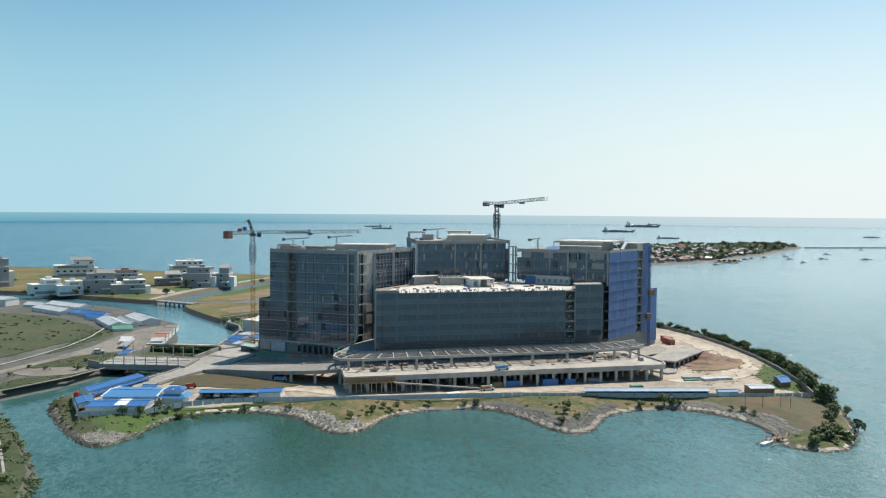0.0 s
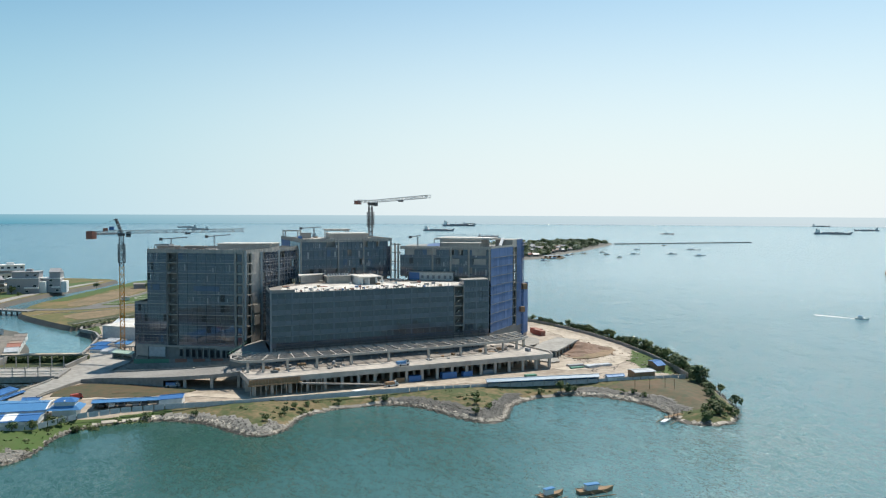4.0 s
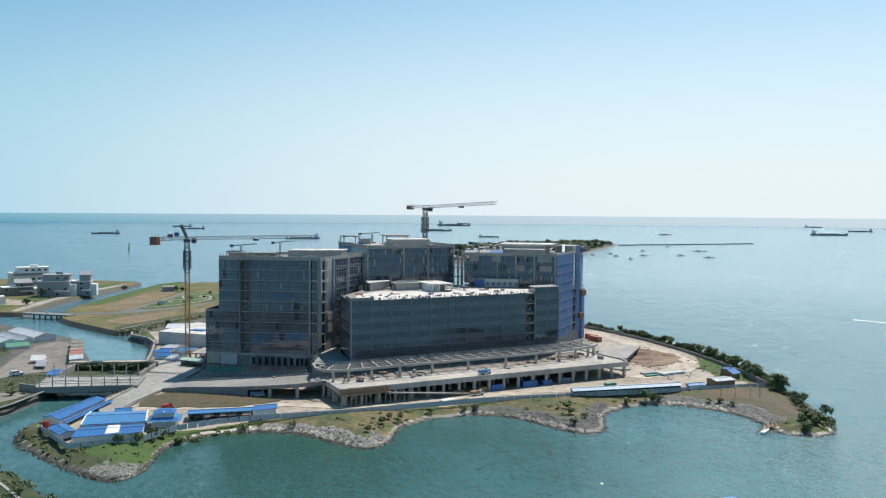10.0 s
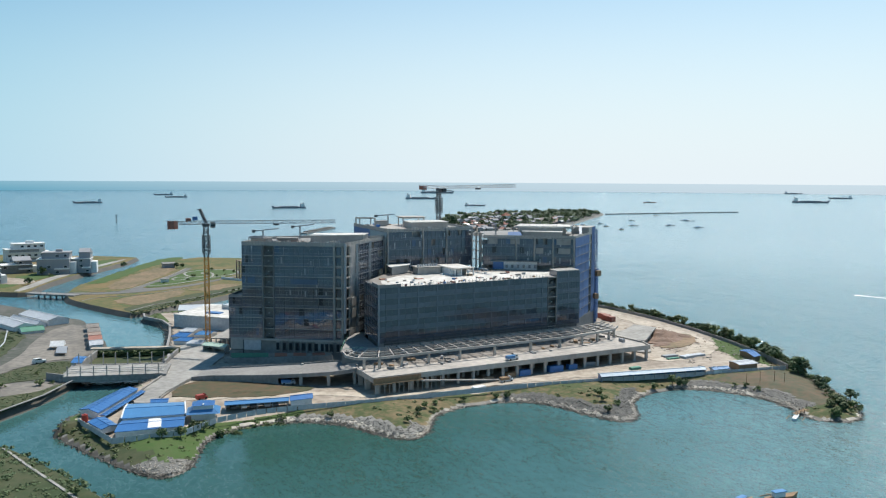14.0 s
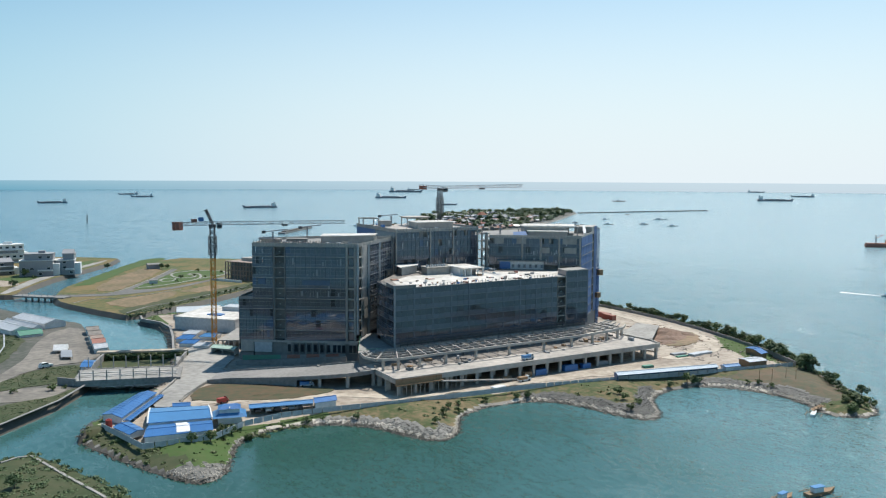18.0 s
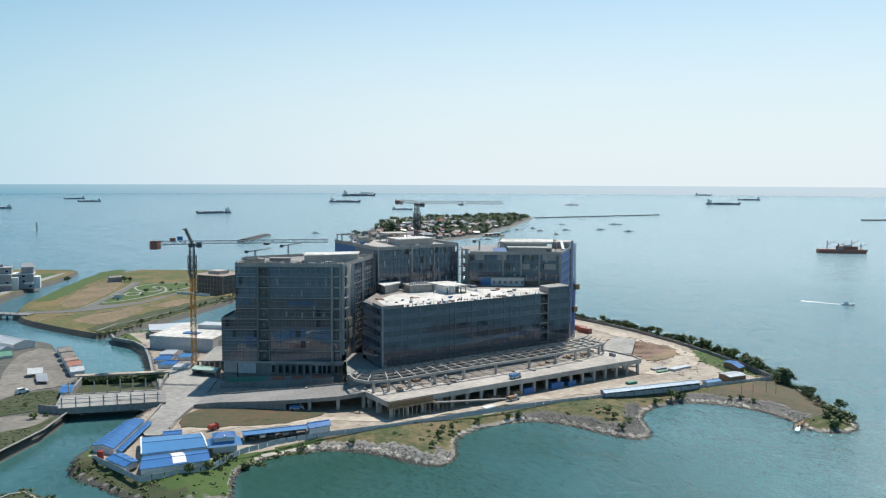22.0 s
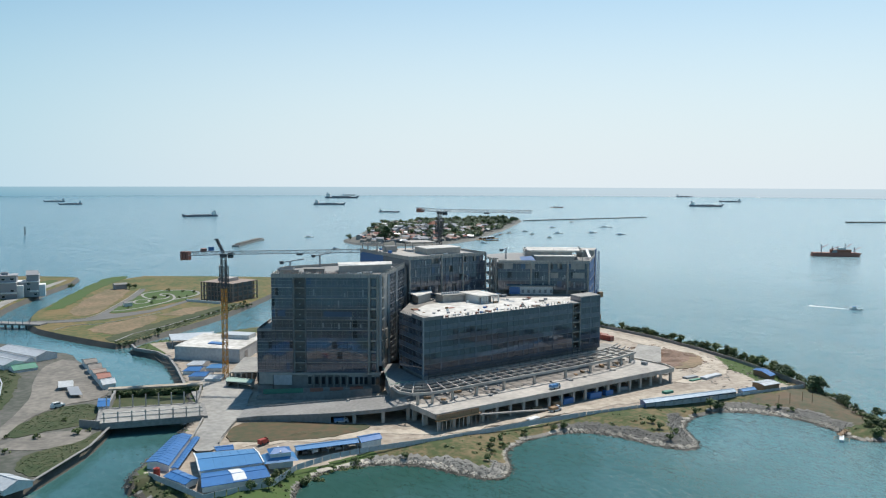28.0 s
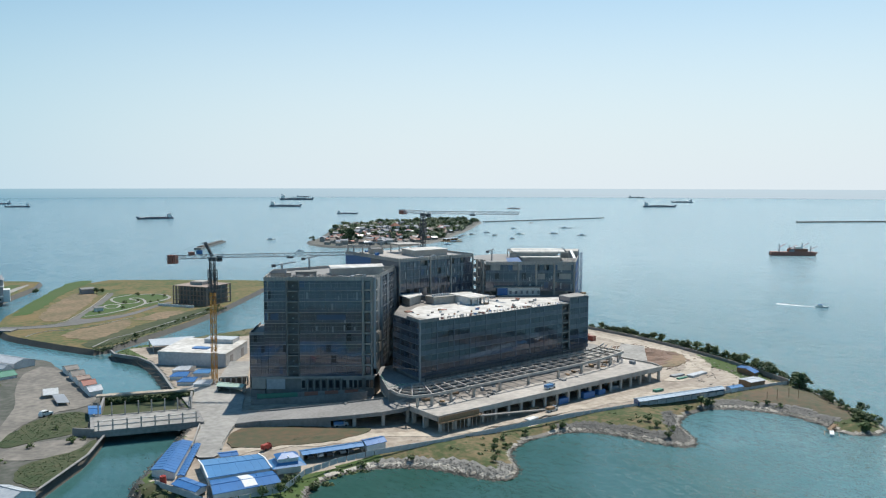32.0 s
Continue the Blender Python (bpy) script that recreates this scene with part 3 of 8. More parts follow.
def island():
    outline = ISLAND + ISLAND_BACK
    line = smooth(outline, 1)
    step = 1.3
    xs, ys = np.arange(-166, 144, step), np.arange(-126, 214, step)
    gx, gy = np.meshgrid(xs, ys)
    pts = np.stack([gx.ravel(), gy.ravel()], 1)
    dist, near = shore_field(line, pts)
    nf = len(ISLAND) * 2
    quay = (near > nf + 26)
    wide = np.where(near < nf, 9.0, np.where(quay, 2.2, 6.0))
    jit = np.array([noise.noise((x * 0.11, y * 0.11, 3.0)) for x, y in pts])
    fine = np.array([noise.noise((x * 0.45, y * 0.45, 8.0)) for x, y in pts])
    t = np.clip((dist + 1.6) / (wide + 1.6), 0, 1)
    steep = -1.2 + 4.2 * (1 - (1 - t) ** 1.7)
    gentle = np.interp(dist, [-2.5, 0, 2.6, 7, 15], [-1.3, -0.05, 1.0, 1.9, 3.0])
    z = np.where(near < nf, gentle, steep) + np.where(dist < wide + 6, fine * 0.2, fine * 0.1) * (t > 0.1)
    nx = len(xs)
    rocky = np.zeros(len(pts), bool)
    for r in ROCKY:
        rocky |= within(r, pts + jit[:, None] * 3)
    green = np.zeros(len(pts), bool)
    for r in GREEN:
        green |= within(r, pts + jit[:, None] * 6)
    brown = np.zeros(len(pts), bool)
    for r in BROWN:
        brown |= within(r, pts + jit[:, None] * 3)
    site = within(SITE, pts)
    kind = np.where(dist < np.where(quay, 2.4, 1.5 + jit * 0.8), 1, np.where(site, 0, np.where(rocky & (dist < 7 + jit * 3), 1, np.where(brown, 4, np.where(green | (pts[:, 0] + jit * 8 < -86), 2, 3)))))
    kind = np.where(quay & (kind == 1), 5, kind)
    kind = np.where(site & green & (pts[:, 1] > -66) & (pts[:, 0] > 80), 2, kind)
    kind = np.where((kind == 1) & (dist < 1.9 + jit) & (dist > 0.7) & (pts[:, 0] > -112), 6, kind)
    scrubby = within([(-166, -16), (-150, -22), (-141, -50), (-136, -62), (-146, -68), (-162, -40)], pts + jit[:, None] * 4)
    kind = np.where((kind != 0) & scrubby & (dist > 1.2), 7, kind)
    kind = np.where((kind == 1) & (dist < 0.75), 8, kind)
    faces = {k: [] for k in range(9)}
    for j in range(len(ys) - 1):
        for i in range(nx - 1):
            q = (j * nx + i, j * nx + i + 1, (j + 1) * nx + i + 1, (j + 1) * nx + i)
            if max(dist[k] for k in q) > -2.4:
                faces[int(kind[q[0]])].append(q)
    rows = [("ground", 0, "dirt", "sandy building site ground on a small headland"), ("shore_bank", 1, "rock", "rocky riprap bank at the waterline"), ("lawn", 2, "grass", "green grass along the shore"),
            ("dry_grass", 3, "dry", "dry yellow-brown grass above the shore"), ("bare_field", 4, "brown", "brown bare field at the point"), ("quay_bank", 5, "wetrock", "dark stone quay slope along the canal"), ("shore_rim", 6, "palerock", "pale stony rim above the waterline"), ("wet_edge", 8, "wetrock", "dark wet stones at the waterline"), ("scrub_bank", 7, "scrub", "overgrown green slope above the canal")]
    for name, k, material, label in rows:
        used = sorted({i for f in faces[k] for i in f})
        at = {v: n for n, v in enumerate(used)}
        s = Shape().add([(pts[v, 0], pts[v, 1], z[v]) for v in used], [tuple(at[i] for i in f) for f in faces[k]])
        ob = solid(name, s, material, label, "ground", "structure")
        ob.data.polygons.foreach_set("use_smooth", [True] * len(ob.data.polygons))
    return pts, dist, near, z, kind, quay


pts, dist, near, zed, zone, quay = island()
ribbon_line = [(-108, 171), (-109, 161), (-102.5, 146), (-101.5, 130), (-105.5, 105), (-110.5, 80), (-113, 66)]
cap = Shape()
for p, q in zip(ribbon_line, ribbon_line[1:]):
    cap.wall(p, q, 1.0, 2.0, 3.5)
solid("quay_wall", cap, "concrete", "concrete cap of the curved quay", "wall", "structure")
LINE = smooth(ISLAND + ISLAND_BACK, 1)


def stones():
    """The riprap: angular stones along the waterline and up the rocky slopes."""
    rim, slope, dark = Shape(), Shape(), Shape()
    rng = random.Random(4)
    oct_v = [(1, 0, 0), (0, 1, 0), (-1, 0, 0), (0, -1, 0), (0, 0, 1), (0, 0, -1)]
    oct_f = [(0, 1, 4), (1, 2, 4), (2, 3, 4), (3, 0, 4), (1, 0, 5), (2, 1, 5), (3, 2, 5), (0, 3, 5)]

    def stone(s, x, y, z, r):
        turn = Euler((rng.uniform(0, 6), rng.uniform(0, 6), rng.uniform(0, 6))).to_matrix()
        v = [turn @ (Vector(c) * r * rng.uniform(0.65, 1.25)) for c in oct_v]
        s.add([(x + c.x, y + c.y, z + c.z * 0.5) for c in v], oct_f)

    spots = []
    for p, d, z, k, q in zip(pts, dist, zed, zone, quay):
        if k in (1, 5, 6, 8) and d > -1.2:
            for _ in range(14 if d < 2.6 and not q else 6):
                spots.append((p[0] + rng.uniform(-1.1, 1.1), p[1] + rng.uniform(-1.1, 1.1), z, q))
    away = shore_field(LINE, np.array([(x, y) for x, y, _, _ in spots]))[0]
    for (x, y, z, q), d in zip(spots, away):
        if q or d < 0.6 or (x < -112 and d < 1.2):
            stone(dark, x, y, z - 0.05, rng.uniform(0.2, 0.4))
        elif d < 1.9 + 0.7 * noise.noise((x * 0.15, y * 0.15, 4.0)) or x < -112 and y < -66:
            stone(rim, x, y, z + 0.04, rng.uniform(0.16, 0.34))
        else:
            stone(slope, x, y, z + 0.02, rng.uniform(0.16, 0.36))
    solid("wet_stones", dark, "wetrock", "dark wet stones at the waterline", "stones", "stuff")
    solid("rim_stones", rim, "palerock", "pale tan riprap stones above the waterline", "stones", "stuff")
    solid("slope_stones", slope, "rock", "grey riprap stones on the slope", "stones", "stuff")


stones()
WEST = [(-147, 40), (-151, 29), (-161, 11), (-171, -1), (-181, -13), (-200, -24), (-320, -40), (-900, -60), (-900, 700), (-600, 520), (-274, 330), (-224, 286), (-188, 259), (-170.5, 238),
        (-158, 209), (-144, 179), (-135, 166), (-136.5, 147), (-133, 135), (-131.5, 110), (-134.5, 84), (-140, 70)]
land("ground_west", WEST, 2.8, "gravel", 2.0, "grey gravel and scrub ground beside the canal")
LOWER = [(-178, -37), (-170, -34), (-164, -47), (-154, -72), (-140, -112), (-142, -160), (-240, -160), (-280, -50)]
land("ground_south", LOWER, 2.0, "scrub", 3.0, "overgrown green bank beside the water")
SPIT = [(-143, 255), (-137, 233), (-121, 192), (-112, 175), (-85, 197), (-39, 236), (-5, 274), (60, 351), (95, 395), (42, 443), (-40, 499), (-128, 330), (-140, 290)]
land("ground_park", SPIT, 2.6, "meadow", 2.5, "dry grassy reclaimed spit between two canals")
NORTH = [(-158, 288), (-152, 318), (-127, 378), (-64, 494), (-80, 520), (-160, 570), (-400, 700), (-900, 950), (-900, 720), (-640, 565), (-288, 386), (-170, 290)]
land("ground_north", NORTH, 2.8, "meadow", 2.5, "green ground with new villas by the sea")


def patch(name, poly, z, material, label, rounds=1, kind="structure", category="ground"):
    poly = ccw(smooth(poly, rounds))
    if material in ("grass", "brown", "dry", "scrub", "spoil", "dirt", "track", "tan"):
        around = sum(math.dist(p, q) for p, q in zip(poly, poly[1:] + poly[:1]))
        far = min(2.2, around / 90)
        long = [lerp(p, q, i / max(1, round(math.dist(p, q) / 2.5))) for p, q in zip(poly, poly[1:] + poly[:1]) for i in range(max(1, round(math.dist(p, q) / 2.5)))]
        poly = [(x + far * noise.noise((x * 0.17, y * 0.17, 1.0)) + 0.4 * far * noise.noise((x * 0.6, y * 0.6, 2.0)), y + far * noise.noise((x * 0.17, y * 0.17, 5.0)) + 0.4 * far * noise.noise((x * 0.6, y * 0.6, 7.0))) for x, y in long]
    s = Shape().prism(poly, z - 0.25, z)
    return solid(name, s, material, label, category, kind)




# ---- the hospital blocks ----
def out_of(p, q):
    """The unit way along p-q and the one to its right (outwards for a counter-clockwise plan)."""
    d = Vector((q[0] - p[0], q[1] - p[1])).normalized()
    return d, Vector((d.y, -d.x))


def face_place(p, q, along, z, off):
    d, n = out_of(p, q)
    return Matrix(((d.x, -n.x, 0, p[0] + d.x * along + n.x * off), (d.y, -n.y, 0, p[1] + d.y * along + n.y * off), (0, 0, 1, z), (0, 0, 0, 1)))


def curtain(parent, p, q, z0, floors, height, bays, skip=(), glass="vision", band="spandrel", fin="frame", sill=1.15, fin_every=1, edge="", gaps=0.0, fine=2, odd=0.07, fin_width=0.06):
    """A storey-high glass wall from p to q: a pane and a spandrel for each bay and storey, with fins between."""
    d, n = out_of(p, q)
    length = math.dist(p, q)
    bays *= fine
    w = length / bays
    pane = shared("pane", Shape().box(0.04, 0, 0.0, w - 0.04, 0.05, height - sill - 0.05), glass)
    others = [shared("pane", Shape().box(0.04, 0, 0.0, w - 0.04, 0.05, height - sill - 0.05), m) for m in ("dark_pane", "film")]
    lower = shared("spandrel", Shape().box(0.02, 0, 0.0, w - 0.02, 0.12, sill - 0.03), band)
    post = shared("mullion", Shape().box(-fin_width / 2, 0.0, 0, fin_width / 2, 0.14, floors * height), fin)
    for b in range(bays):
        if b in skip:
            continue
        for k in range(floors):
            z = z0 + k * height
            tilt = pose(0, 0, 0, random.uniform(-0.12, 0.12), 0, random.uniform(-0.15, 0.15))
            part("spandrel", None, None, parent, mesh=lower, place=face_place(p, q, b * w, z, 0.10))
            luck = random.random()
            if luck < gaps:
                continue
            part("pane", None, None, parent, mesh=others[0] if luck > 1 - odd * 0.6 else others[1] if luck > 1 - odd else pane, place=face_place(p, q, b * w, z + sill, 0.05) @ tilt)
    if edge:
        lip = shared("slab_edge", Shape().box(0, 0.0, -0.12, length, 0.16, 0.08), edge)
        rail = shared("transom", Shape().box(0, 0.0, -0.035, length, 0.1, 0.035), "frame" if edge == "frame" else "grey")
        for k in range(floors):
            part("transom", None, None, parent, mesh=rail, place=face_place(p, q, 0, z0 + k * height + sill, 0.14))
            if edge != "frame":
                part("transom", None, None, parent, mesh=rail, place=face_place(p, q, 0, z0 + k * height + sill + (height - sill) * 0.55, 0.14))
        for k in range(floors + 1):
            part("slab_edge", None, None, parent, mesh=lip, place=face_place(p, q, 0, z0 + k * height, 0.2))
    for b in range(0, bays + 1, fin_every):
        part("mullion", None, None, parent, mesh=post, place=face_place(p, q, b * w, z0, 0.16))
    return w


def stair_bay(parent, p, q, a, b, z0, floors, height, deep=3.5):
    """An open, unglazed stair shaft in a facade between a and b metres along it."""
    d, n = out_of(p, q)
    # landings coloured darker than their edges to imitate shade in the shaft
    land_mesh = shared("landing", Shape().box(0, 0.05, -0.2, b - a, deep, 0.0), "dark_conc")
    edge = shared("landing_edge", Shape().box(0, -0.06, -0.3, b - a, 0.16, 0.05), "raw")
    flight = Shape().hexa([(0.4, 1.0, -0.1), (b - a - 0.8, 1.0, height / 2 - 0.1), (b - a - 0.8, 2.2, height / 2 - 0.1), (0.4, 2.2, -0.1)],
                          [(0.4, 1.0, 0.2), (b - a - 0.8, 1.0, height / 2 + 0.2), (b - a - 0.8, 2.2, height / 2 + 0.2), (0.4, 2.2, 0.2)])
    flight = shared("stair_flight", flight, "dirty")
    rail = Shape().beam((0, 0.0, 1.05), (b - a, 0.0, 1.05), 0.07).beam((0, 0, 0.55), (b - a, 0, 0.55), 0.05)
    for i in range(4):
        rail.beam((i * (b - a) / 3, 0, 0.1), (i * (b - a) / 3, 0, 1.05), 0.06)
    rail = shared("stair_rail", rail, "grey")
    lampm = shared("work_lamp", Shape().box(-0.15, 0.3, 2.3, 0.25, 0.6, 2.65), "white")
    for k in range(floors + 1):
        part("landing", None, None, parent, mesh=land_mesh, place=face_place(p, q, a, z0 + k * height, 0.0))
        part("landing_edge", None, None, parent, mesh=edge, place=face_place(p, q, a, z0 + k * height, 0.08))
        if k < floors:
            part("stair_flight", None, None, parent, mesh=flight, place=face_place(p, q, a, z0 + k * height, -0.2))
            part("stair_rail", None, None, parent, mesh=rail, place=face_place(p, q, a, z0 + k * height, 0.05))
            # the unlit white box for a work lamp, listed as a wall panel
            part("wall_panel", None, None, parent, mesh=lampm, place=face_place(p, q, a + (b - a) * 0.5, z0 + k * height - 0.6, 0.0))
    post = shared("stair_column", Shape().box(-0.18, -0.1, 0, 0.18, 0.6, floors * height), "dark_conc")
    for x in (a, b):
        part("stair_column", None, None, parent, mesh=post, place=face_place(p, q, x, z0, 0.12))


def shell(parent, poly, z0, z1, floors, core=2.2, material="inside", roof="concrete"):
    """What stands behind the glass: a floor slab for each storey and a dark core, with the roof slab on top."""
    h = (z1 - z0) / floors
    for k in range(floors):
        part("floor_slab", Shape().prism(inset(poly, [0.25] * len(poly)), z0 + k * h - 0.35, z0 + k * h), "dark_conc", parent)
    part("roof_slab", Shape().prism(poly, z1 - 0.4, z1), roof, parent)
    part("core", Shape().prism(inset(poly, [core] * len(poly)), z0, z1 - 0.42), material, parent)


def parapet(parent, pts, z, high=1.2, material="raw", thick=0.3, posts=0):
    for p, q in zip(pts, pts[1:]):
        part("parapet", Shape().wall(p, q, thick, z, z + high), material, parent)
        if posts:
            n = max(2, int(math.dist(p, q) / posts))
            post = shared("rebar_post", Shape().box(-0.07, -0.07, 0, 0.07, 0.07, 1.1), "slab")
            for i in range(n):
                x, y = lerp(p, q, (i + 0.5) / n)
                part("starter_bar", None, None, parent, mesh=post, place=pose(x, y, z + high))


def fascia(parent, p, q, z0, z1, rib=1.3, material="raw"):
    """The raw upstand along a roof edge, with upright ribs, some of them missing."""
    part("fascia", Shape().wall(p, q, 0.36, z0, z1), material, parent)
    d, n = out_of(p, q)
    length = math.dist(p, q)
    mesh = shared("rib", Shape().box(-0.14, -0.06, 0, 0.14, 0.2, z1 - z0 + 0.35), "slab")
    for i in range(int(length / rib)):
        if random.random() < 0.85:
            part("rib", None, None, parent, mesh=mesh, place=face_place(p, q, (i + 0.5) * rib, z0 - random.uniform(0, 0.3), 0.2))


def facade_strips(parent, p, q, z0, floors, height, every=0.9, chance=0.6, material="palemetal"):
    """Unfinished facade: upright strips of uneven height for fixings, film and its painted glints, one row for each
    storey.
    """
    d, n = out_of(p, q)
    for k in range(floors):
        for i in range(int(math.dist(p, q) / every)):
            if random.random() < chance:
                a, lo, hi = i * every + random.uniform(0, 0.4), random.uniform(0.1, 1.2), random.uniform(1.4, 3.6)
                w = random.choice((0.05, 0.05, 0.08, 0.3))
                x, y = p[0] + d.x * a + n.x * 0.3, p[1] + d.y * a + n.y * 0.3
                part("bracket", Shape().wall((x, y), (x + d.x * w * 2, y + d.y * w * 2), 0.06, z0 + k * height + lo, z0 + k * height + hi), material, parent)


def inner_columns(parent, p, q, z0, z1, every=5.6, depth=1.1):
    d, n = out_of(p, q)
    mesh = shared("inner_column", Shape().box(-0.4, -0.4, 0, 0.4, 0.4, z1 - z0), "raw")
    for i in range(int(math.dist(p, q) / every)):
        part("inner_column", None, None, parent, mesh=mesh, place=face_place(p, q, (i + 0.5) * every, z0, -depth))


# west tower
A, B, D = (-87.0, 43.4), (-52.5, 19.3), (-23.8, 48.0)
T1 = [A, B, D, (-34, 68), (-71, 68)]
west = thing("hospital_tower", (-60, 45, 3), "dark glass hospital tower under construction with a raw concrete roof edge", "building")
shell(west, T1, 11.0, 48.4, 9, 4.6)
wA = out_of(A, B)[0]
GA = (A[0] + wA.x * 8.2, A[1] + wA.y * 8.2)
GB = (A[0] + wA.x * 13.4, A[1] + wA.y * 13.4)
GC = (A[0] + wA.x * 37.2, A[1] + wA.y * 37.2)
curtain(west, A, GA, 11.0, 9, 4.155, 3, edge="raw", band="band", glass="vision1", fin_every=2)
curtain(west, GB, GC, 11.0, 9, 4.155, 6, edge="raw", band="band", glass="vision1", fin_every=2)
stair_bay(west, A, B, 8.6, 13.0, 11.0, 9, 4.155)
parapet(west, [A, B, D], 48.4, 1.1, posts=1.2)
parapet(west, [D, (-34, 68), (-71, 68), A], 48.4, 1.1)
fascia(west, A, B, 48.1, 49.6)
fascia(west, B, D, 48.1, 49.6)
facade_strips(west, GB, GC, 27.6, 5, 4.155, 1.2, 0.35, "grey")
inner_columns(west, A, B, 11.2, 48.0)
inner_columns(west, B, D, 19.3, 48.0)
# the corner of shafts and the courtyard side
dB = out_of(B, D)[0]
S1, S2 = (B[0] + dB.x * 9.5, B[1] + dB.y * 9.5), (B[0] + dB.x * 10.2, B[1] + dB.y * 10.2)
part("shaft_wall", Shape().wall((B[0] + dB.x * 3.2 + 0.3, B[1] + dB.y * 3.2 + 0.2), S1, 0.5, 11, 48.4), "raw", west)
shaft_slab = shared("shaft_opening", Shape().box(0, -0.1, 0, 1.3, 0.3, 2.4), "inside")
for k in range(9):
    part("shaft_opening", None, None, west, mesh=shaft_slab, place=face_place(B, D, 4.3, 12.2 + k * 4.155, 0.32))
    part("shaft_beam", Shape().wall((B[0] + dB.x * 0.4, B[1] + dB.y * 0.4), (B[0] + dB.x * 10, B[1] + dB.y * 10), 0.75, 10.7 + k * 4.155, 11.15 + k * 4.155), "raw", west)
part("cladding_panel", Shape().wall((B[0] + dB.x * 4.6 + 0.5, B[1] + dB.y * 4.6 - 0.5), (B[0] + dB.x * 9 + 0.5, B[1] + dB.y * 9 - 0.5), 0.3, 19.5, 23.2), "slab", west)
part("cladding_panel", Shape().wall((B[0] + dB.x * 4.6 + 0.5, B[1] + dB.y * 4.6 - 0.5), (B[0] + dB.x * 9 + 0.5, B[1] + dB.y * 9 - 0.5), 0.3, 24.2, 27.4), "slab", west)
curtain(west, S2, D, 19.3, 7, 4.155, 8, edge="grey", band="band", glass="vision1", gaps=0.15, fine=1)
for f in (0.27, 0.6, 0.985):
    x, y = lerp(B, D, f)
    part("column", Shape().box(x - 0.5, y - 0.9, 11, x + 0.5, y + 0.1, 48.6), "palemetal", west)
# corner strip left of the pipe, with open bays
for f in (37.6, 40.9):
    x, y = A[0] + wA.x * f, A[1] + wA.y * f
    part("column", Shape().box(x - 0.35, y - 0.5, 11, x + 0.35, y + 0.2, 48.4), "raw", west)
for k in range(9):
    part("corner_beam", Shape().wall(GC, B, 0.5, 10.8 + k * 4.155, 11.4 + k * 4.155), "raw", west)
    part("corner_panel", Shape().wall((A[0] + wA.x * 38.6, A[1] + wA.y * 38.6), (A[0] + wA.x * 40.4, A[1] + wA.y * 40.4), 0.2, 11.6 + k * 4.155, 14.6 + k * 4.155), "vision1", west)
part("downpipe", Shape().tube((B[0] - 0.2, B[1] - 0.5, 14), (B[0] - 0.2, B[1] - 0.5, 49.3), 0.52, n=10), "palemetal", west, "pale upright service pipe")
# scaffold before the courtyard side
scaf = thing("scaffold", (-42, 28, 11), "pale tube scaffold before the courtyard side of the tower", "scaffold")
up_pole = shared("upright", Shape().box(-0.06, -0.06, 0, 0.06, 0.06, 34), "palemetal")
for i in range(13):
    part("upright", None, None, scaf, mesh=up_pole, place=face_place(B, D, 11 + i * 2.3, 13.0, 1.3))
for k in range(15):
    part("ledger", Shape().beam((B[0] + dB.x * 10.5 + 0.93, B[1] + dB.y * 10.5 - 0.93, 14.5 + k * 2.2), (B[0] + dB.x * 39 + 0.93, B[1] + dB.y * 39 - 0.93, 14.5 + k * 2.2), 0.1), "palemetal", scaf)
# blue film over some bays
for a, b, z0, z1 in ((2.4, 5.2, 33.2, 35.4), (20.0, 31.0, 33.0, 35.0)):
    part("film_sheet", Shape().wall((A[0] + wA.x * a - 0.17, A[1] + wA.y * a - 0.25), (A[0] + wA.x * b - 0.17, A[1] + wA.y * b - 0.25), 0.06, z0, z1), "film", west, "blue protective film sheet")
# ground storey
part("plinth", Shape().prism(inset(T1, [0.4] * 5), 3.0, 10.6), "dark_conc", west)
for i, (a, b) in enumerate([(0.5, 7.6), (13.8, 15.5), (30, 37), (38.5, 41.5)]):
    part("wall_panel", Shape().wall((A[0] + wA.x * a - 0.1, A[1] + wA.y * a - 0.2), (A[0] + wA.x * b - 0.1, A[1] + wA.y * b - 0.2), 0.3, 6.2, 10.2), "whitemetal" if i == 0 else "raw", west)
for i in range(6):
    f = 16 + i * 2.6
    x, y = A[0] + wA.x * f, A[1] + wA.y * f
    part("column", Shape().box(x - 0.2, y - 0.45, 5.2, x + 0.2, y, 10.8), "raw", west)
for f in (14.0, 16.7, 19.3, 21.9, 24.5, 27.1, 29.8, 32.2, 34.0, 35.8, 38.6, 40.2):
    x, y = A[0] + wA.x * f - 0.32, A[1] + wA.y * f - 0.46
    w = part("window", Shape().wall((x, y), (x + wA.x * 1.3, y + wA.y * 1.3), 0.14, 6.6, 9.6), "darkgrey", west)
    part("pane", Shape().wall((x + wA.x * 0.12 - 0.05, y + wA.y * 0.12 - 0.07), (x + wA.x * 1.18 - 0.05, y + wA.y * 1.18 - 0.07), 0.1, 6.75, 9.4), "pane", w)
part("storey_beam", Shape().wall((A[0] - 0.1, A[1] - 0.2), (B[0] - 0.1, B[1] - 0.2), 0.7, 10.2, 11.0), "raw", west)
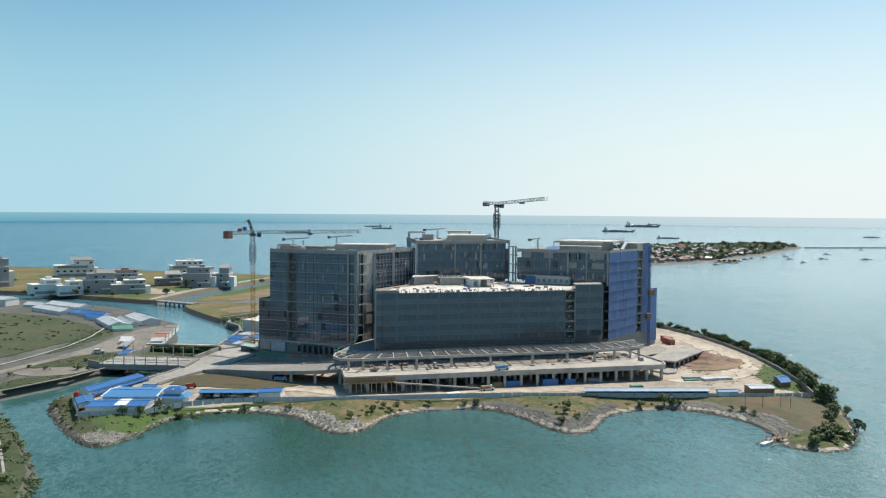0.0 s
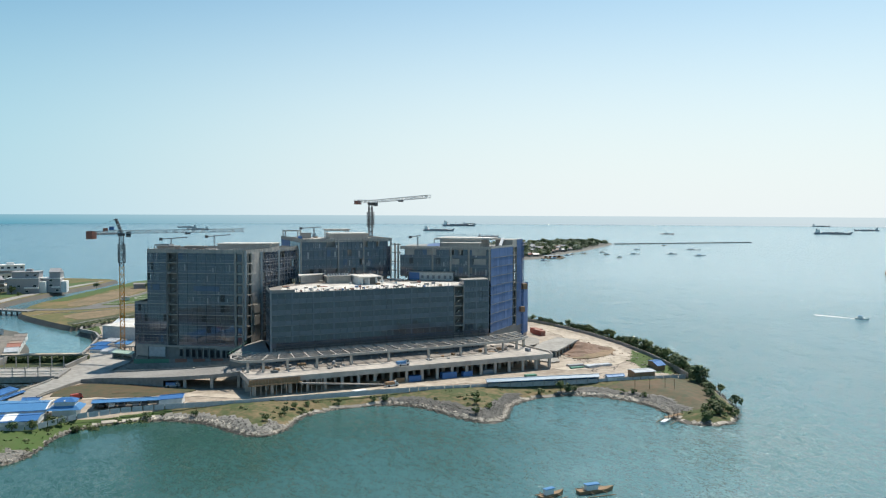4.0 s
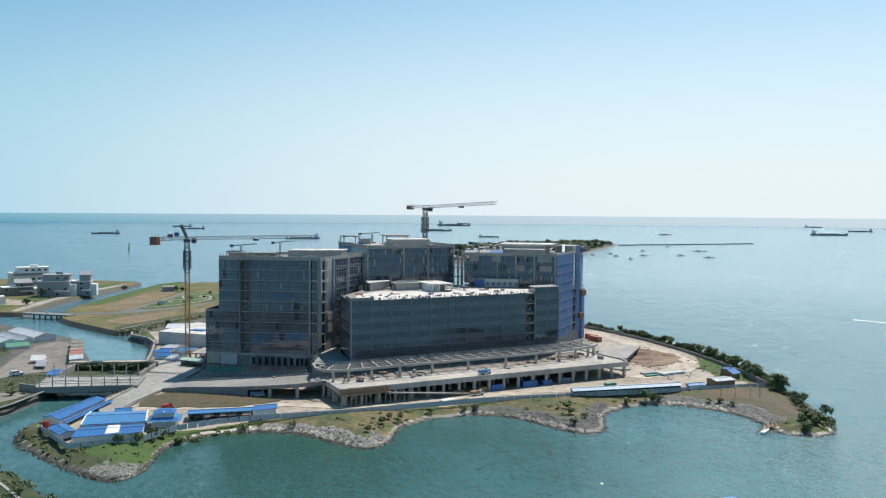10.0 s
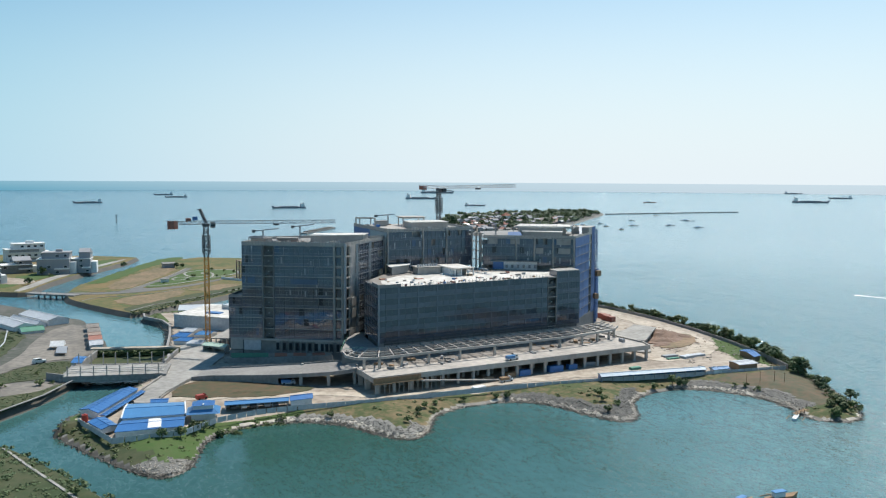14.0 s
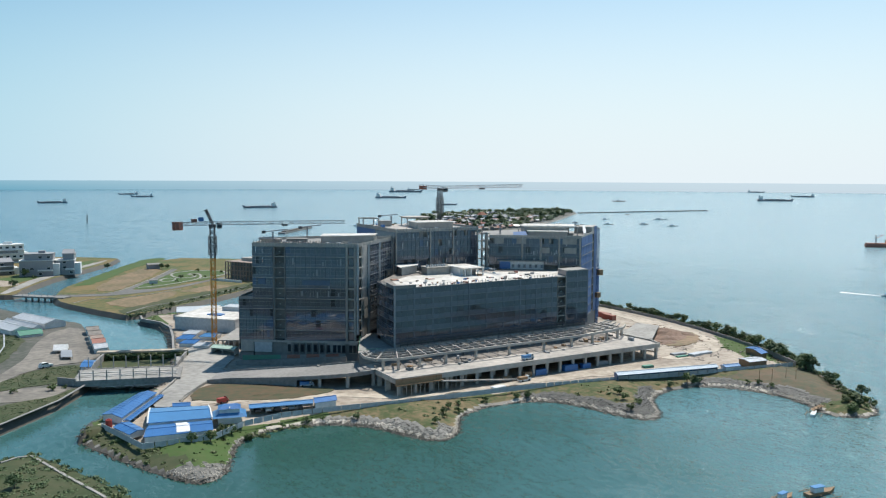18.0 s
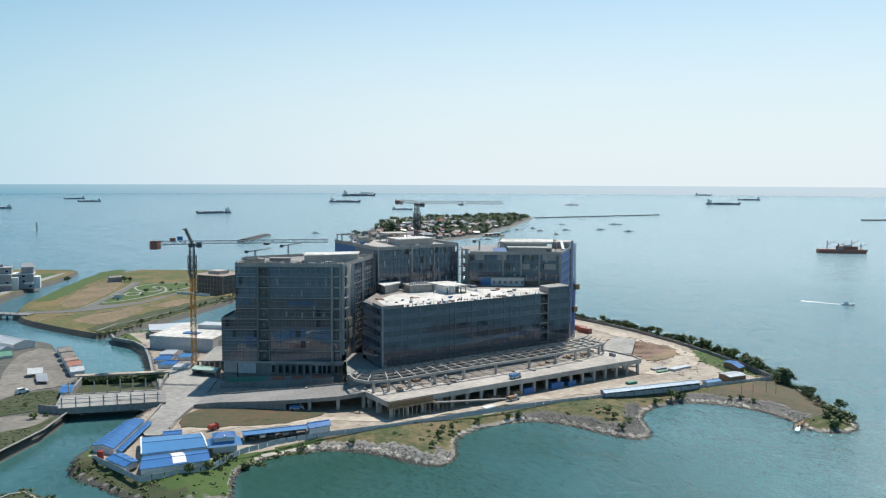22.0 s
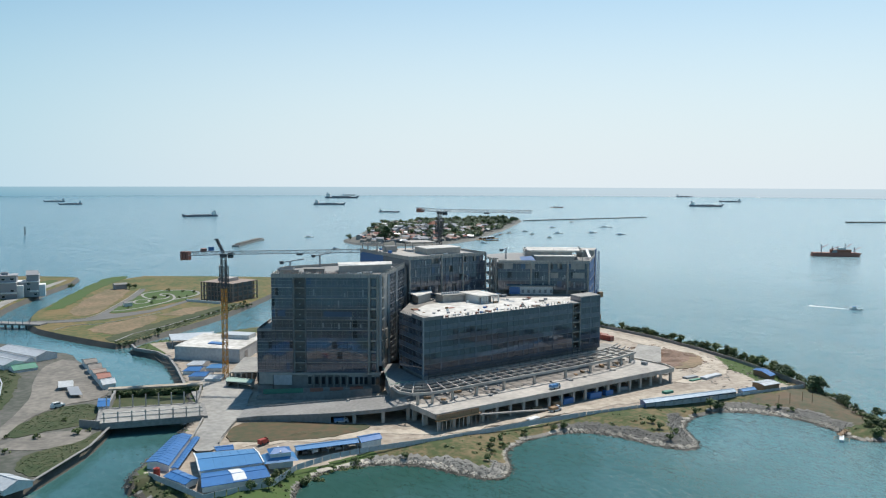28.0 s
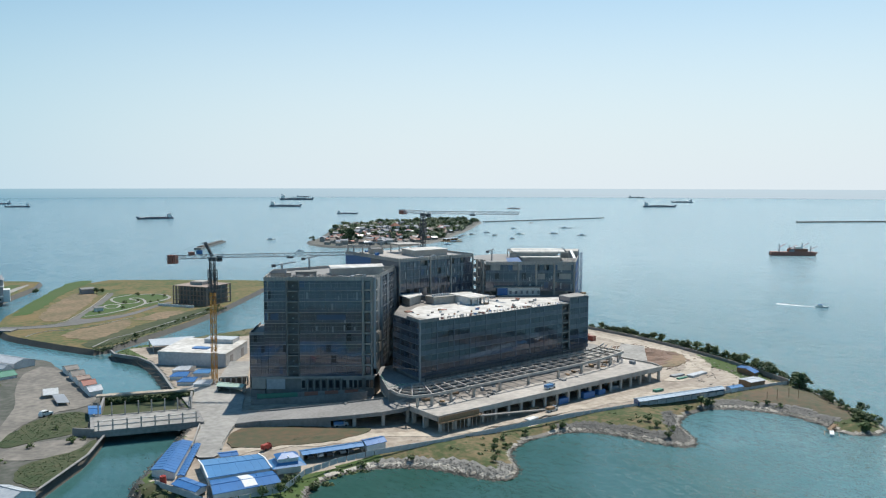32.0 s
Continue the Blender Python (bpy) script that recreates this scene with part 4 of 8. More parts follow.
# lower annex beyond the tower
annex = thing("hospital_annex", (-92, 55, 3), "lower dark glass wing at the foot of the tower", "building")
AX = (A[0] - wA.x * 5.6, A[1] - wA.y * 5.6)
nA = out_of(A, B)[1]
ANNEX = [AX, A, (A[0] - nA.x * 24, A[1] - nA.y * 24), (AX[0] - nA.x * 24, AX[1] - nA.y * 24)]
shell(annex, ANNEX, 6.0, 27.4, 5, 1.6)
part("plinth", Shape().prism(ANNEX, 3.0, 5.9), "dark_conc", annex)
curtain(annex, AX, A, 11.0, 4, 4.1, 2, edge="grey", band="band", glass="vision1")
curtain(annex, ANNEX[3], AX, 6.6, 5, 4.16, 6, edge="grey", band="band", glass="vision1")
parapet(annex, [ANNEX[3], AX, A], 27.4, 0.9, "dark_conc")
part("wall_panel", Shape().wall((AX[0] + 0.3, AX[1] - 0.4), (A[0], A[1] - 0.4), 0.25, 6.4, 10.8), "raw", annex)

# front block
F1, F2 = (-48.4, -4.7), (45.1, -0.5)
LOW = [F1, F2, (49, 15), (22, 40.3), (20.2, 47.6), (-23.2, 44.3), (-25, 41), (-45.0, 17.5)]
front = thing("hospital_front_block", (0, 0, 8), "long low glass hospital block with a bare concrete roof", "building")
LOW_IN = inset(LOW, [0.0] * 8)
shell(front, LOW, 13.9, 34.3, 5, 4.4, roof="dirty")
dF = out_of(F1, F2)[0]


def on_front(m):
    return (F1[0] + dF.x * m, F1[1] + dF.y * m)


curtain(front, F1, on_front(77.0), 13.9, 5, 4.1, 14, edge="frame", band="band", odd=0.0, fin="band", fin_every=3, fin_width=0.7, sill=1.75)
curtain(front, on_front(82.0), F2, 13.9, 5, 4.5, 4, edge="frame", band="band", odd=0.0, fin="band", fin_every=4, fin_width=0.6, sill=1.75)
stair_bay(front, F1, F2, 77.3, 81.7, 13.9, 5, 4.1)
curtain(front, (-45.0, 17.5), F1, 13.9, 5, 4.1, 7, edge="frame", fine=1, band="band", odd=0.02, sill=1.75)
curtain(front, F2, (49, 15), 13.9, 5, 4.5, 5, edge="frame", band="band", odd=0.02)
part("corner_post", Shape().box(F1[0] - 0.3, F1[1] - 0.3, 8.5, F1[0] + 0.25, F1[1] + 0.25, 35.6), "grey", front)
parapet(front, [(-46.5, 6), F1, on_front(9.2)], 34.3, 1.3, "dark_conc")
parapet(front, [on_front(9.2), on_front(77.0)], 34.3, 0.25, "dark_conc", posts=1.6)
parapet(front, [(-45, 17.5), (-46.5, 6)], 34.3, 0.3, "dark_conc", posts=1.5)
part("end_wall", Shape().prism([on_front(82.0), F2, (47.4, 8), (35, 7)], 34.3, 36.5), "spandrel", front)
part("end_roof", Shape().prism([on_front(82.0), F2, (47.4, 8), (35, 7)], 36.5, 36.75), "slab", front)
part("roof_screed", Shape().prism([on_front(9.5), on_front(76.6), (46, 13), (20, 24), (6, 32), (-24, 30), (-38, 19), (-42, 7)], 34.3, 34.36), "screed", front, "pale sunlit concrete roof screed")
# base of the front block, behind the canopy
part("base_wall", Shape().prism(inset(LOW, [1.2] * 8), 3.0, 13.5), "inside", front)
for k, z in enumerate((8.8, 10.2, 11.6, 13.0)):
    part("louvre", Shape().wall((F1[0] + 3, F1[1] + 0.6), (F2[0] - 0.5, F2[1] + 0.6), 0.5, z, z + 0.55), "frame", front)

# north tower
N1, N2, N3 = (-23.4, 44.9), (20.2, 48.0), (-19.2, 96.2)
T2 = [N1, N2, (24, 96), N3]
north = thing("hospital_tower", (0, 70, 3), "dark glass rear hospital tower with roof frames and blue netting", "building")
shell(north, T2, 11.0, 52.0, 10)
curtain(north, N1, N2, 35.6, 4, 4.1, 11, edge="frame", gaps=0.05, band="band", glass="vision1", odd=0.03)
for k, (a, b) in enumerate(((0.0, 0.5), (0.5, 1.0))):
    part("safety_net", Shape().wall(lerp(N3, N1, a), lerp(N3, N1, b), 0.12, 31, 52.2), "net" if k == 0 else "spandrel", north)
for f in (0.0, 0.4, 0.68, 0.99):
    x, y = lerp(N1, N2, f)
    part("column", Shape().box(x - 0.25, y - 0.6, 34.4, x + 0.25, y, 52.6), "raw", north)
parapet(north, [N3, N1, N2, (24, 96)], 52.0, 0.9)
fascia(north, N1, N2, 51.5, 52.9, 1.5)
fascia(north, N3, N1, 51.5, 52.9, 1.5)
# these pale strips also imitate glints on crumpled film
facade_strips(north, N1, N2, 35.6, 4, 4.1, 0.9, 0.3)
inner_columns(north, N1, N2, 35.6, 51.6, 5.0)
# link between the north and east towers
for x, y in ((21.4, 46.5), (22.0, 44.2), (21.2, 41.8)):
    part("column", Shape().box(x - 0.3, y - 0.3, 34.3, x + 0.3, y + 0.3, 50.5), "raw", north)
for z in (38.4, 42.5, 46.6, 50.3):
    part("link_beam", Shape().wall((20.2, 47.2), (22.0, 41), 0.6, z - 0.4, z), "raw", north)

# east tower
E1, E2, E3 = (21.6, 40.6), (55.3, 16.8), (88.6, 46.3)
T3 = [E1, E2, E3, (60, 78), (40, 76)]
east = thing("hospital_tower", (58, 42, 3), "glass hospital tower wrapped in blue safety netting on its sea side", "building")
shell(east, T3, 11.0, 48.6, 9, 4.2)
part("plinth", Shape().prism(inset(T3, [0.3] * 5), 3.0, 10.7), "dark_conc", east)
curtain(east, E1, E2, 36.2, 3, 4.1, 10, edge="frame", gaps=0.06, band="band", glass="vision1", odd=0.03)
for f in (0.36, 0.56, 0.76, 0.985):
    x, y = lerp(E1, E2, f)
    part("column", Shape().box(x - 0.28, y - 0.6, 34.4, x + 0.28, y + 0.1, 48.7), "raw", east)
parapet(east, [E1, E2, E3], 48.6, 0.9)
fascia(east, E1, E2, 48.1, 49.5, 1.5)
facade_strips(east, E1, E2, 36.2, 3, 4.1, 0.9, 0.3)
inner_columns(east, E1, E2, 35.0, 48.2, 5.0)
for a, b, k in ((0.06, 0.16, 2), (0.58, 0.66, 1), (0.8, 0.95, 2), (0.82, 0.95, 1), (0.3, 0.4, 2)):
    part("cladding_panel", Shape().wall(lerp(E1, E2, a), lerp(E1, E2, b), 0.75, 37.4 + k * 4.1, 39.9 + k * 4.1), "slab", east)
dE = out_of(E2, E3)[0]
LE = math.dist(E2, E3)
net_w = 30.0 / 8
netm = shared("safety_net", Shape().box(0.03, -0.05, 0.0, net_w - 0.03, 0.06, 4.12), "net")
for b in range(8):
    for k in range(9):
        tilt = pose(0, 0, 0, random.uniform(-0.3, 0.3), 0, random.uniform(-0.5, 0.5))
        part("safety_net", None, None, east, mesh=netm, place=face_place(E2, E3, b * net_w, 11.0 + k * 4.18, 0.15) @ tilt)
netm2 = shared("safety_net", Shape().box(0.03, -0.05, 0.0, (LE - 36) / 2 - 0.03, 0.06, 4.12), "net")
lipm = shared("floor_line", Shape().box(0, -0.1, -0.12, 30.0, 0.1, 0.12), "frame")
for k in range(9):
    part("floor_line", None, None, east, mesh=lipm, place=face_place(E2, E3, 0, 11.0 + k * 4.18, 0.25))
for b in range(2):
    for k in range(10):
        part("safety_net", None, None, east, mesh=netm2, place=face_place(E2, E3, 36 + b * (LE - 36) / 2, 10.0 + k * 4.18, 0.15))
stair_bay(east, E2, E3, 30.6, 35.6, 11.0, 9, 4.18)
part("stair_head", Shape().prism([(E2[0] + dE.x * 30, E2[1] + dE.y * 30), E3, (E3[0] - 6, E3[1] + 6), (E2[0] + dE.x * 30 - 6, E2[1] + dE.y * 30 + 6)], 48.6, 51.9), "raw", east)
annex_e = thing("hospital_annex", (92, 50, 3), "lower wing in blue safety netting beside the tower", "building")
EX = (E3[0] + dE.x * 8.2, E3[1] + dE.y * 8.2)
part("shell", Shape().prism([E3, EX, (EX[0] - 14, EX[1] + 16), (E3[0] - 14, E3[1] + 16)], 3.0, 30.0), "dark_conc", annex_e)
for k in range(6):
    part("safety_net", Shape().wall((E3[0] + 0.3, E3[1] - 0.3), (EX[0] + 0.3, EX[1] - 0.3), 0.15, 5 + k * 4.2, 9.14 + k * 4.2), "net", annex_e)


# ---- podium, ramp and canopy ----
DECK = [(-62.3, -18.2), (-62.6, -34.4), (58.2, -30.6), (60.5, -24), (58, 4), (-47, -3), (-56, 10), (-62, -3.5)]
podium = thing("podium", (0, -20, 3), "raw dusty concrete podium deck on square columns", "podium")
part("deck", Shape().prism(DECK, 7.5, 8.3), "dust", podium, "pale dusty concrete deck")
for p, q in zip(DECK[0:4], DECK[1:5]):
    part("edge_beam", Shape().wall(p, q, 0.5, 7.1, 8.9), "dust", podium)
part("back_wall", Shape().prism([(-60, -14), (50, -12), (54, 0), (-46, 0), (-54, 6)], 3.0, 7.5), "dark_conc", podium)
col = shared("column", Shape().box(-0.5, -0.42, 0, 0.5, 0.42, 4.4), "raw")
for j, (ya, yb) in enumerate(((-33.7, -30.0), (-26, -22), (-19, -15.5))):
    for i in range(20):
        f = i / 19
        part("column", None, None, podium, mesh=col, place=pose(-61 + 118 * f, ya + (yb - ya) * f, 3.0))

# ramp from the bridge up to the deck
RN = [(-113, 13, 3.7), (-106.8, 9, 4.5), (-99.5, 3.8, 4.95), (-92.9, -1.5, 5.4), (-86.9, -6.4, 6.0), (-80.5, -11.3, 6.7), (-72.3, -16.3, 7.5), (-66.5, -18.0, 7.95), (-62.3, -18.2, 8.28)]
RF = [(-103.5, 28, 3.7), (-100, 20.8, 4.5), (-96, 17.2, 4.95), (-90.5, 14.3, 5.4), (-83, 10, 6.0), (-75.5, 5.2, 6.7), (-68.5, 1.0, 7.5), (-65, -1.3, 7.95), (-62, -3.5, 8.28)]
ramp = thing("ramp", (-90, 5, 3), "curved concrete access ramp with a retaining wall", "ramp")
for i in range(8):
    a, b, c, d = RN[i], RN[i + 1], RF[i + 1], RF[i]
    low = 3.0 if i < 4 else None
    # greyer than the junction: the shade over the ramp is in the colour
    part("ramp_slab", Shape().hexa([(x, y, z - 0.7) for x, y, z in (a, b, c, d)], [a, b, c, d]), "concrete", ramp)
    if low:
        part("retaining_wall", Shape().hexa([(x, y, 2.8) for x, y, z in (a, b, c, d)], [(x, y, z - 0.72) for x, y, z in (a, b, c, d)]), "concrete", ramp)
    part("kerb", Shape().wall(a[:2], b[:2], 0.35, a[2] - 0.75, a[2] + 0.55, b[2] - 0.75, b[2] + 0.55), "concrete", ramp)
    part("kerb", Shape().wall(c[:2], d[:2], 0.35, c[2] - 0.75, c[2] + 0.5, d[2] - 0.75, d[2] + 0.5), "concrete", ramp)
for x, y in ((-80.2, -10.7), (-71.8, -15.6), (-62.9, -17.4), (-61.4, -18.9), (-61.9, -26), (-75, 3.6), (-68, 0)):
    part("column", None, None, ramp, mesh=col, place=pose(x, y, 2.9))

# open frame canopy over the drop-off
CF = [(-63.6, -8), (-65, -15), (-63, -20.5), (-56, -22.6), (-44, -22.2), (-28, -21.2), (-8, -20.4), (14, -19.6), (32, -18), (44, -15.8), (54, -13.2), (60, -8)]
CB = [(-56, -2), (-55, -4.5), (-53, -6), (-49, -7), (-42, -6.5), (-27, -5.5), (-8, -4.5), (14, -3.5), (32, -2.5), (45, -1.5), (54, 1), (62, 5)]
canopy = thing("canopy_frame", (0, -14, 8), "open grid of concrete beams for an entrance canopy", "canopy")
for k in range(len(CF) - 1):
    for f, w in ((0.0, 0.55), (0.3, 0.26), (0.55, 0.26), (0.8, 0.26), (1.0, 0.5)):
        p, q = lerp(CF[k], CB[k], f), lerp(CF[k + 1], CB[k + 1], f)
        part("beam", Shape().wall(p, q, w, 12.3 if f else 12.1, 12.85 if f else 13.0), "raw", canopy)
for k in range(len(CF) - 1):
    n = max(1, round(math.dist(CF[k], CF[k + 1]) / 5.4))
    for i in range(n):
        p, q = lerp(CF[k], CF[k + 1], i / n), lerp(CB[k], CB[k + 1], i / n)
        part("rafter", Shape().wall(p, q, 0.34, 12.35, 12.95), "raw", canopy)
ccol = shared("column", Shape().box(-0.4, -0.4, 0, 0.4, 0.4, 3.9), "raw")
for i in range(3, 15):
    t = i / 14 * 10.6
    k, f = int(t), t - int(t)
    x, y = lerp(lerp(CF[k], CF[k + 1], f), lerp(CB[k], CB[k + 1], f), 0.12)
    part("column", None, None, canopy, mesh=ccol, place=pose(x, y, 8.3))

# low deck towards the sea
patch("pavement", [(62, -22), (60, 0), (66, 14), (90, 26), (99, 16), (84, 4), (72, -6), (70, -20)], 3.5, "slab", "pale concrete yard")
# plaza, roads
patch("road", [(-121, 21), (-130, 5), (-137, -11), (-129.5, -15), (-123.5, -3), (-114.5, 11.5), (-104, 26), (-100, 36), (-92, 50), (-90, 72), (-100, 80), (-112, 68), (-118, 38)], 3.6, "slab", "pale dusty concrete junction", 1)
patch("grass_verge", [(-114, 11), (-106.5, 7.5), (-99, 2.5), (-92.5, -3), (-86.5, -8), (-80, -13), (-77, -18), (-88, -22), (-104, -18), (-118, -12), (-124.5, -6)], 3.25, "brown", "brown trampled ground inside the ramp", 1)
for line in ([(-113, 13), (-117, 7.6), (-121, 1.5), (-124.7, -4), (-127, -9)], [(-117, 38), (-121.5, 22), (-128, 9), (-133.5, -1.5)]):
    kerb_line = Shape()
    for p, q in zip(line, line[1:]):
        kerb_line.wall(p, q, 0.45, 2.9, 4.05)
    solid("kerb", kerb_line, "slab", "pale concrete kerb along the junction", "kerb", "structure")
# ---- white site fence ----
FENCE = [(-152.4, -24), (-145.4, -49.2), (-126, -49.4), (-115.5, -41.4), (-103, -38.4), (-90, -38.6), (-66, -42.5), (-39, -44), (-13, -46), (18, -51.5), (44, -57), (70, -62), (95, -66)]
fence = thing("site_fence", (-20, -46, 3), "long white sheet-metal site fence along the shore", "fence")
panel = shared("panel", Shape().box(0.02, -0.04, -0.6, 2.98, 0.04, 1.05), "whitemetal")
for p, q in zip(FENCE, FENCE[1:]):
    n = round(math.dist(p, q) / 3)
    for i in range(n):
        x, y = lerp(p, q, i / n)
        part("panel", None, None, fence, mesh=panel, place=pose(x, y, 3.0, 0, 0, math.degrees(math.atan2(q[1] - p[1], q[0] - p[0]))))


# ---- tower cranes ----
def lattice(shape, a, b, w, step, bar=0.16, up=(0, 0, 1)):
    """A square lattice girder from a to b."""
    a, b = Vector(a), Vector(b)
    d = (b - a).normalized()
    s = d.cross(up)
    s = s.normalized() if s.length > 0.1 else Vector((1, 0, 0))
    u = s.cross(d)
    n = max(2, round((b - a).length / step))
    c = [(s * i + u * j) * w / 2 for i, j in ((-1, -1), (1, -1), (1, 1), (-1, 1))]
    for o in c:
        shape.beam(a + o, b + o, bar)
    for k in range(n):
        p, q = a.lerp(b, k / n), a.lerp(b, (k + 1) / n)
        for i in range(4):
            o, r = c[i], c[(i + 1) % 4]
            shape.beam(p + o, q + r if k % 2 else p + r, bar * 0.7)
            shape.beam((p + o) if k % 2 == 0 else (p + r), (q + r) if k % 2 == 0 else (q + o), bar * 0.7)
    return shape


def hammerhead(name, base, z_mid, z_top, tip, tail, apex, label, low_mat, high_mat, jib_mat):
    c = thing(name, base, label, "crane")
    x, y, z = base
    part("foundation", Shape().box(x - 3, y - 3, z - 0.6, x + 3, y + 3, z + 0.5), "concrete", c)
    part("mast", lattice(Shape(), (x, y, z), (x, y, z_mid), 1.8, 1.9, 0.2, (0, 1, 0)), low_mat, c)
    up = part("mast_top", lattice(Shape(), (x, y, z_mid), (x, y, z_top), 1.8, 1.9, 0.22, (0, 1, 0)), high_mat, c)
    part("climbing_frame", lattice(Shape(), (x, y, z_top - 12), (x, y, z_top - 4), 2.8, 2.0, 0.24, (0, 1, 0)), high_mat, c)
    part("slewing_ring", Shape().tube((x, y, z_top - 0.6), (x, y, z_top + 0.8), 1.5, n=12), high_mat, c)
    root = Vector((x, y, z_top + 1.2))
    tip, tail = Vector(tip), Vector(tail)
    part("jib", lattice(Shape(), root, tip, 1.3, 2.2, 0.16), jib_mat, c)
    part("counter_jib", lattice(Shape(), root, tail, 1.5, 2.2, 0.18), jib_mat, c)
    d = (tail - root).normalized()
    s = d.cross((0, 0, 1))
    w = Shape()
    for k in range(3):
        m, low, high = tail - d * (1.2 + 1.3 * k), (-2.6 if apex else -1.7), (1 if apex else 0.3)
        w.hexa([m - s * 1.3 - d * 0.5 + Vector((0, 0, low)), m + s * 1.3 - d * 0.5 + Vector((0, 0, low)), m + s * 1.3 + d * 0.5 + Vector((0, 0, low)), m - s * 1.3 + d * 0.5 + Vector((0, 0, low))],
               [m - s * 1.3 - d * 0.5 + Vector((0, 0, high)), m + s * 1.3 - d * 0.5 + Vector((0, 0, high)), m + s * 1.3 + d * 0.5 + Vector((0, 0, high)), m - s * 1.3 + d * 0.5 + Vector((0, 0, high))])
    part("counterweight", w, "rust", c)
    cab = root - d * 2.2 + s * 1.8
    cabin = part("cabin", Shape().box(cab.x - 0.9, cab.y - 0.9, cab.z - 2.3, cab.x + 0.9, cab.y + 0.9, cab.z), high_mat, c)
    part("window", Shape().box(cab.x - 0.93, cab.y - 0.93, cab.z - 1.5, cab.x + 0.93, cab.y + 0.93, cab.z - 0.5), "pane", cabin)
    if apex:
        top = Vector((x, y, apex)) + Vector((d.x, d.y, 0)).normalized() * 3.0
        part("apex", lattice(Shape(), root, top, 0.75, 1.3, 0.22), high_mat, c)
        part("apex_head", Shape().beam(top + d * 1.1 + Vector((0, 0, -0.3)), top - d * 0.8, 0.35), high_mat, c)
        part("sign", Shape().beam(root + d * 4.2 + Vector((0, 0, 1.8)), root + d * 6.8 + Vector((0, 0, 1.8)), 0.2, 1.6), "blue", c)
        part("winch", Shape().box(root.x + d.x * 9 - 1, root.y + d.y * 9 - 1, root.z + 0.2, root.x + d.x * 9 + 1, root.y + d.y * 9 + 1, root.z + 1.6), "rust", c)
        part("tie_bar", Shape().beam(top, tail + Vector((0, 0, 0.8)), 0.07), high_mat, c)
    trolley = root.lerp(tip, 0.55)
    part("trolley", Shape().box(trolley.x - 1, trolley.y - 1, trolley.z - 1.4, trolley.x + 1, trolley.y + 1, trolley.z - 0.7), "darkgrey", c)
    return c


hammerhead("tower_crane", (-94.5, 74.8, 3.3), 41, 54.5, (-49, 40, 57.0), (-107.7, 89.5, 54.8), 61.3, "yellow tower crane with a dark upper mast beside the tower", "yellow", "darkgrey", "grey")
hammerhead("tower_crane", (28.2, 98.3, 3.3), 40, 69, (30.7, 28.5, 71.8), (26.4, 116.5, 70.6), 0, "pale flat-top tower crane behind the rear tower", "darkgrey", "darkgrey", "whitemetal")

# a darker deck layer within the canopy's outline
part("worn_screed", Shape().prism([(-60, -10), (-58, -19), (-30, -20), (10, -18.5), (45, -15), (53, -11), (54, 1), (-46, -4)], 8.3, 8.34), "dirty", podium, "darker concrete under the canopy")
# pit and hoarding in front of the west tower
pit = thing("hoarding", (-75, 24, 3), "low hoarding with green mesh and brown panels before the tower", "hoarding")
for i in range(16):
    p, q = lerp((-93, 38), (-60, 14.5), i / 16), lerp((-93, 38), (-60, 14.5), (i + 1) / 16)
    part("panel", Shape().wall(p, q, 0.15, 4.5 + 0.22 * i * 0.5, 6.3 + 0.2 * i * 0.5), "green" if i < 6 else "rust" if i % 3 else "concrete", pit)
part("wall", Shape().wall((-96, 37), (-60, 13), 0.5, 3.0, 4.6, 3.0, 7.2), "concrete", pit)

sw = thing("sea_wall", (115, 0, 3), "long low concrete sea wall inside the tree line", "wall")
SW = [(96, -66), (104, -47), (113, -20), (120, 8), (125, 40), (126.5, 80), (121, 120)]
for p, q in zip(SW, SW[1:]):
    n = round(math.dist(p, q) / 6)
    for i in range(n):
        part("wall_panel", Shape().wall(lerp(p, q, i / n), lerp(p, q, (i + 0.985) / n), 0.3, 2.4, 4.4), "concrete", sw)

# terrace between the tower and the front block
terrace = thing("terrace", (-54, 4, 8), "raised concrete terrace between the two blocks", "terrace")
TER = [(-64.5, -8), (-56, -8), (-49.2, -5.5), (-45.6, 17), (-40, 24), (-46, 25), (-53, 16)]
part("slab", Shape().prism(TER, 12.2, 12.7), "concrete", terrace)
part("wall", Shape().prism(inset(ccw(TER), [0.6] * len(TER)), 7.0, 12.2), "dark_conc", terrace)
for p, q in ((TER[0], TER[6]), (TER[0], TER[1])):
    part("rail", Shape().beam((*p, 13.7), (*q, 13.7), 0.12), "green", terrace)


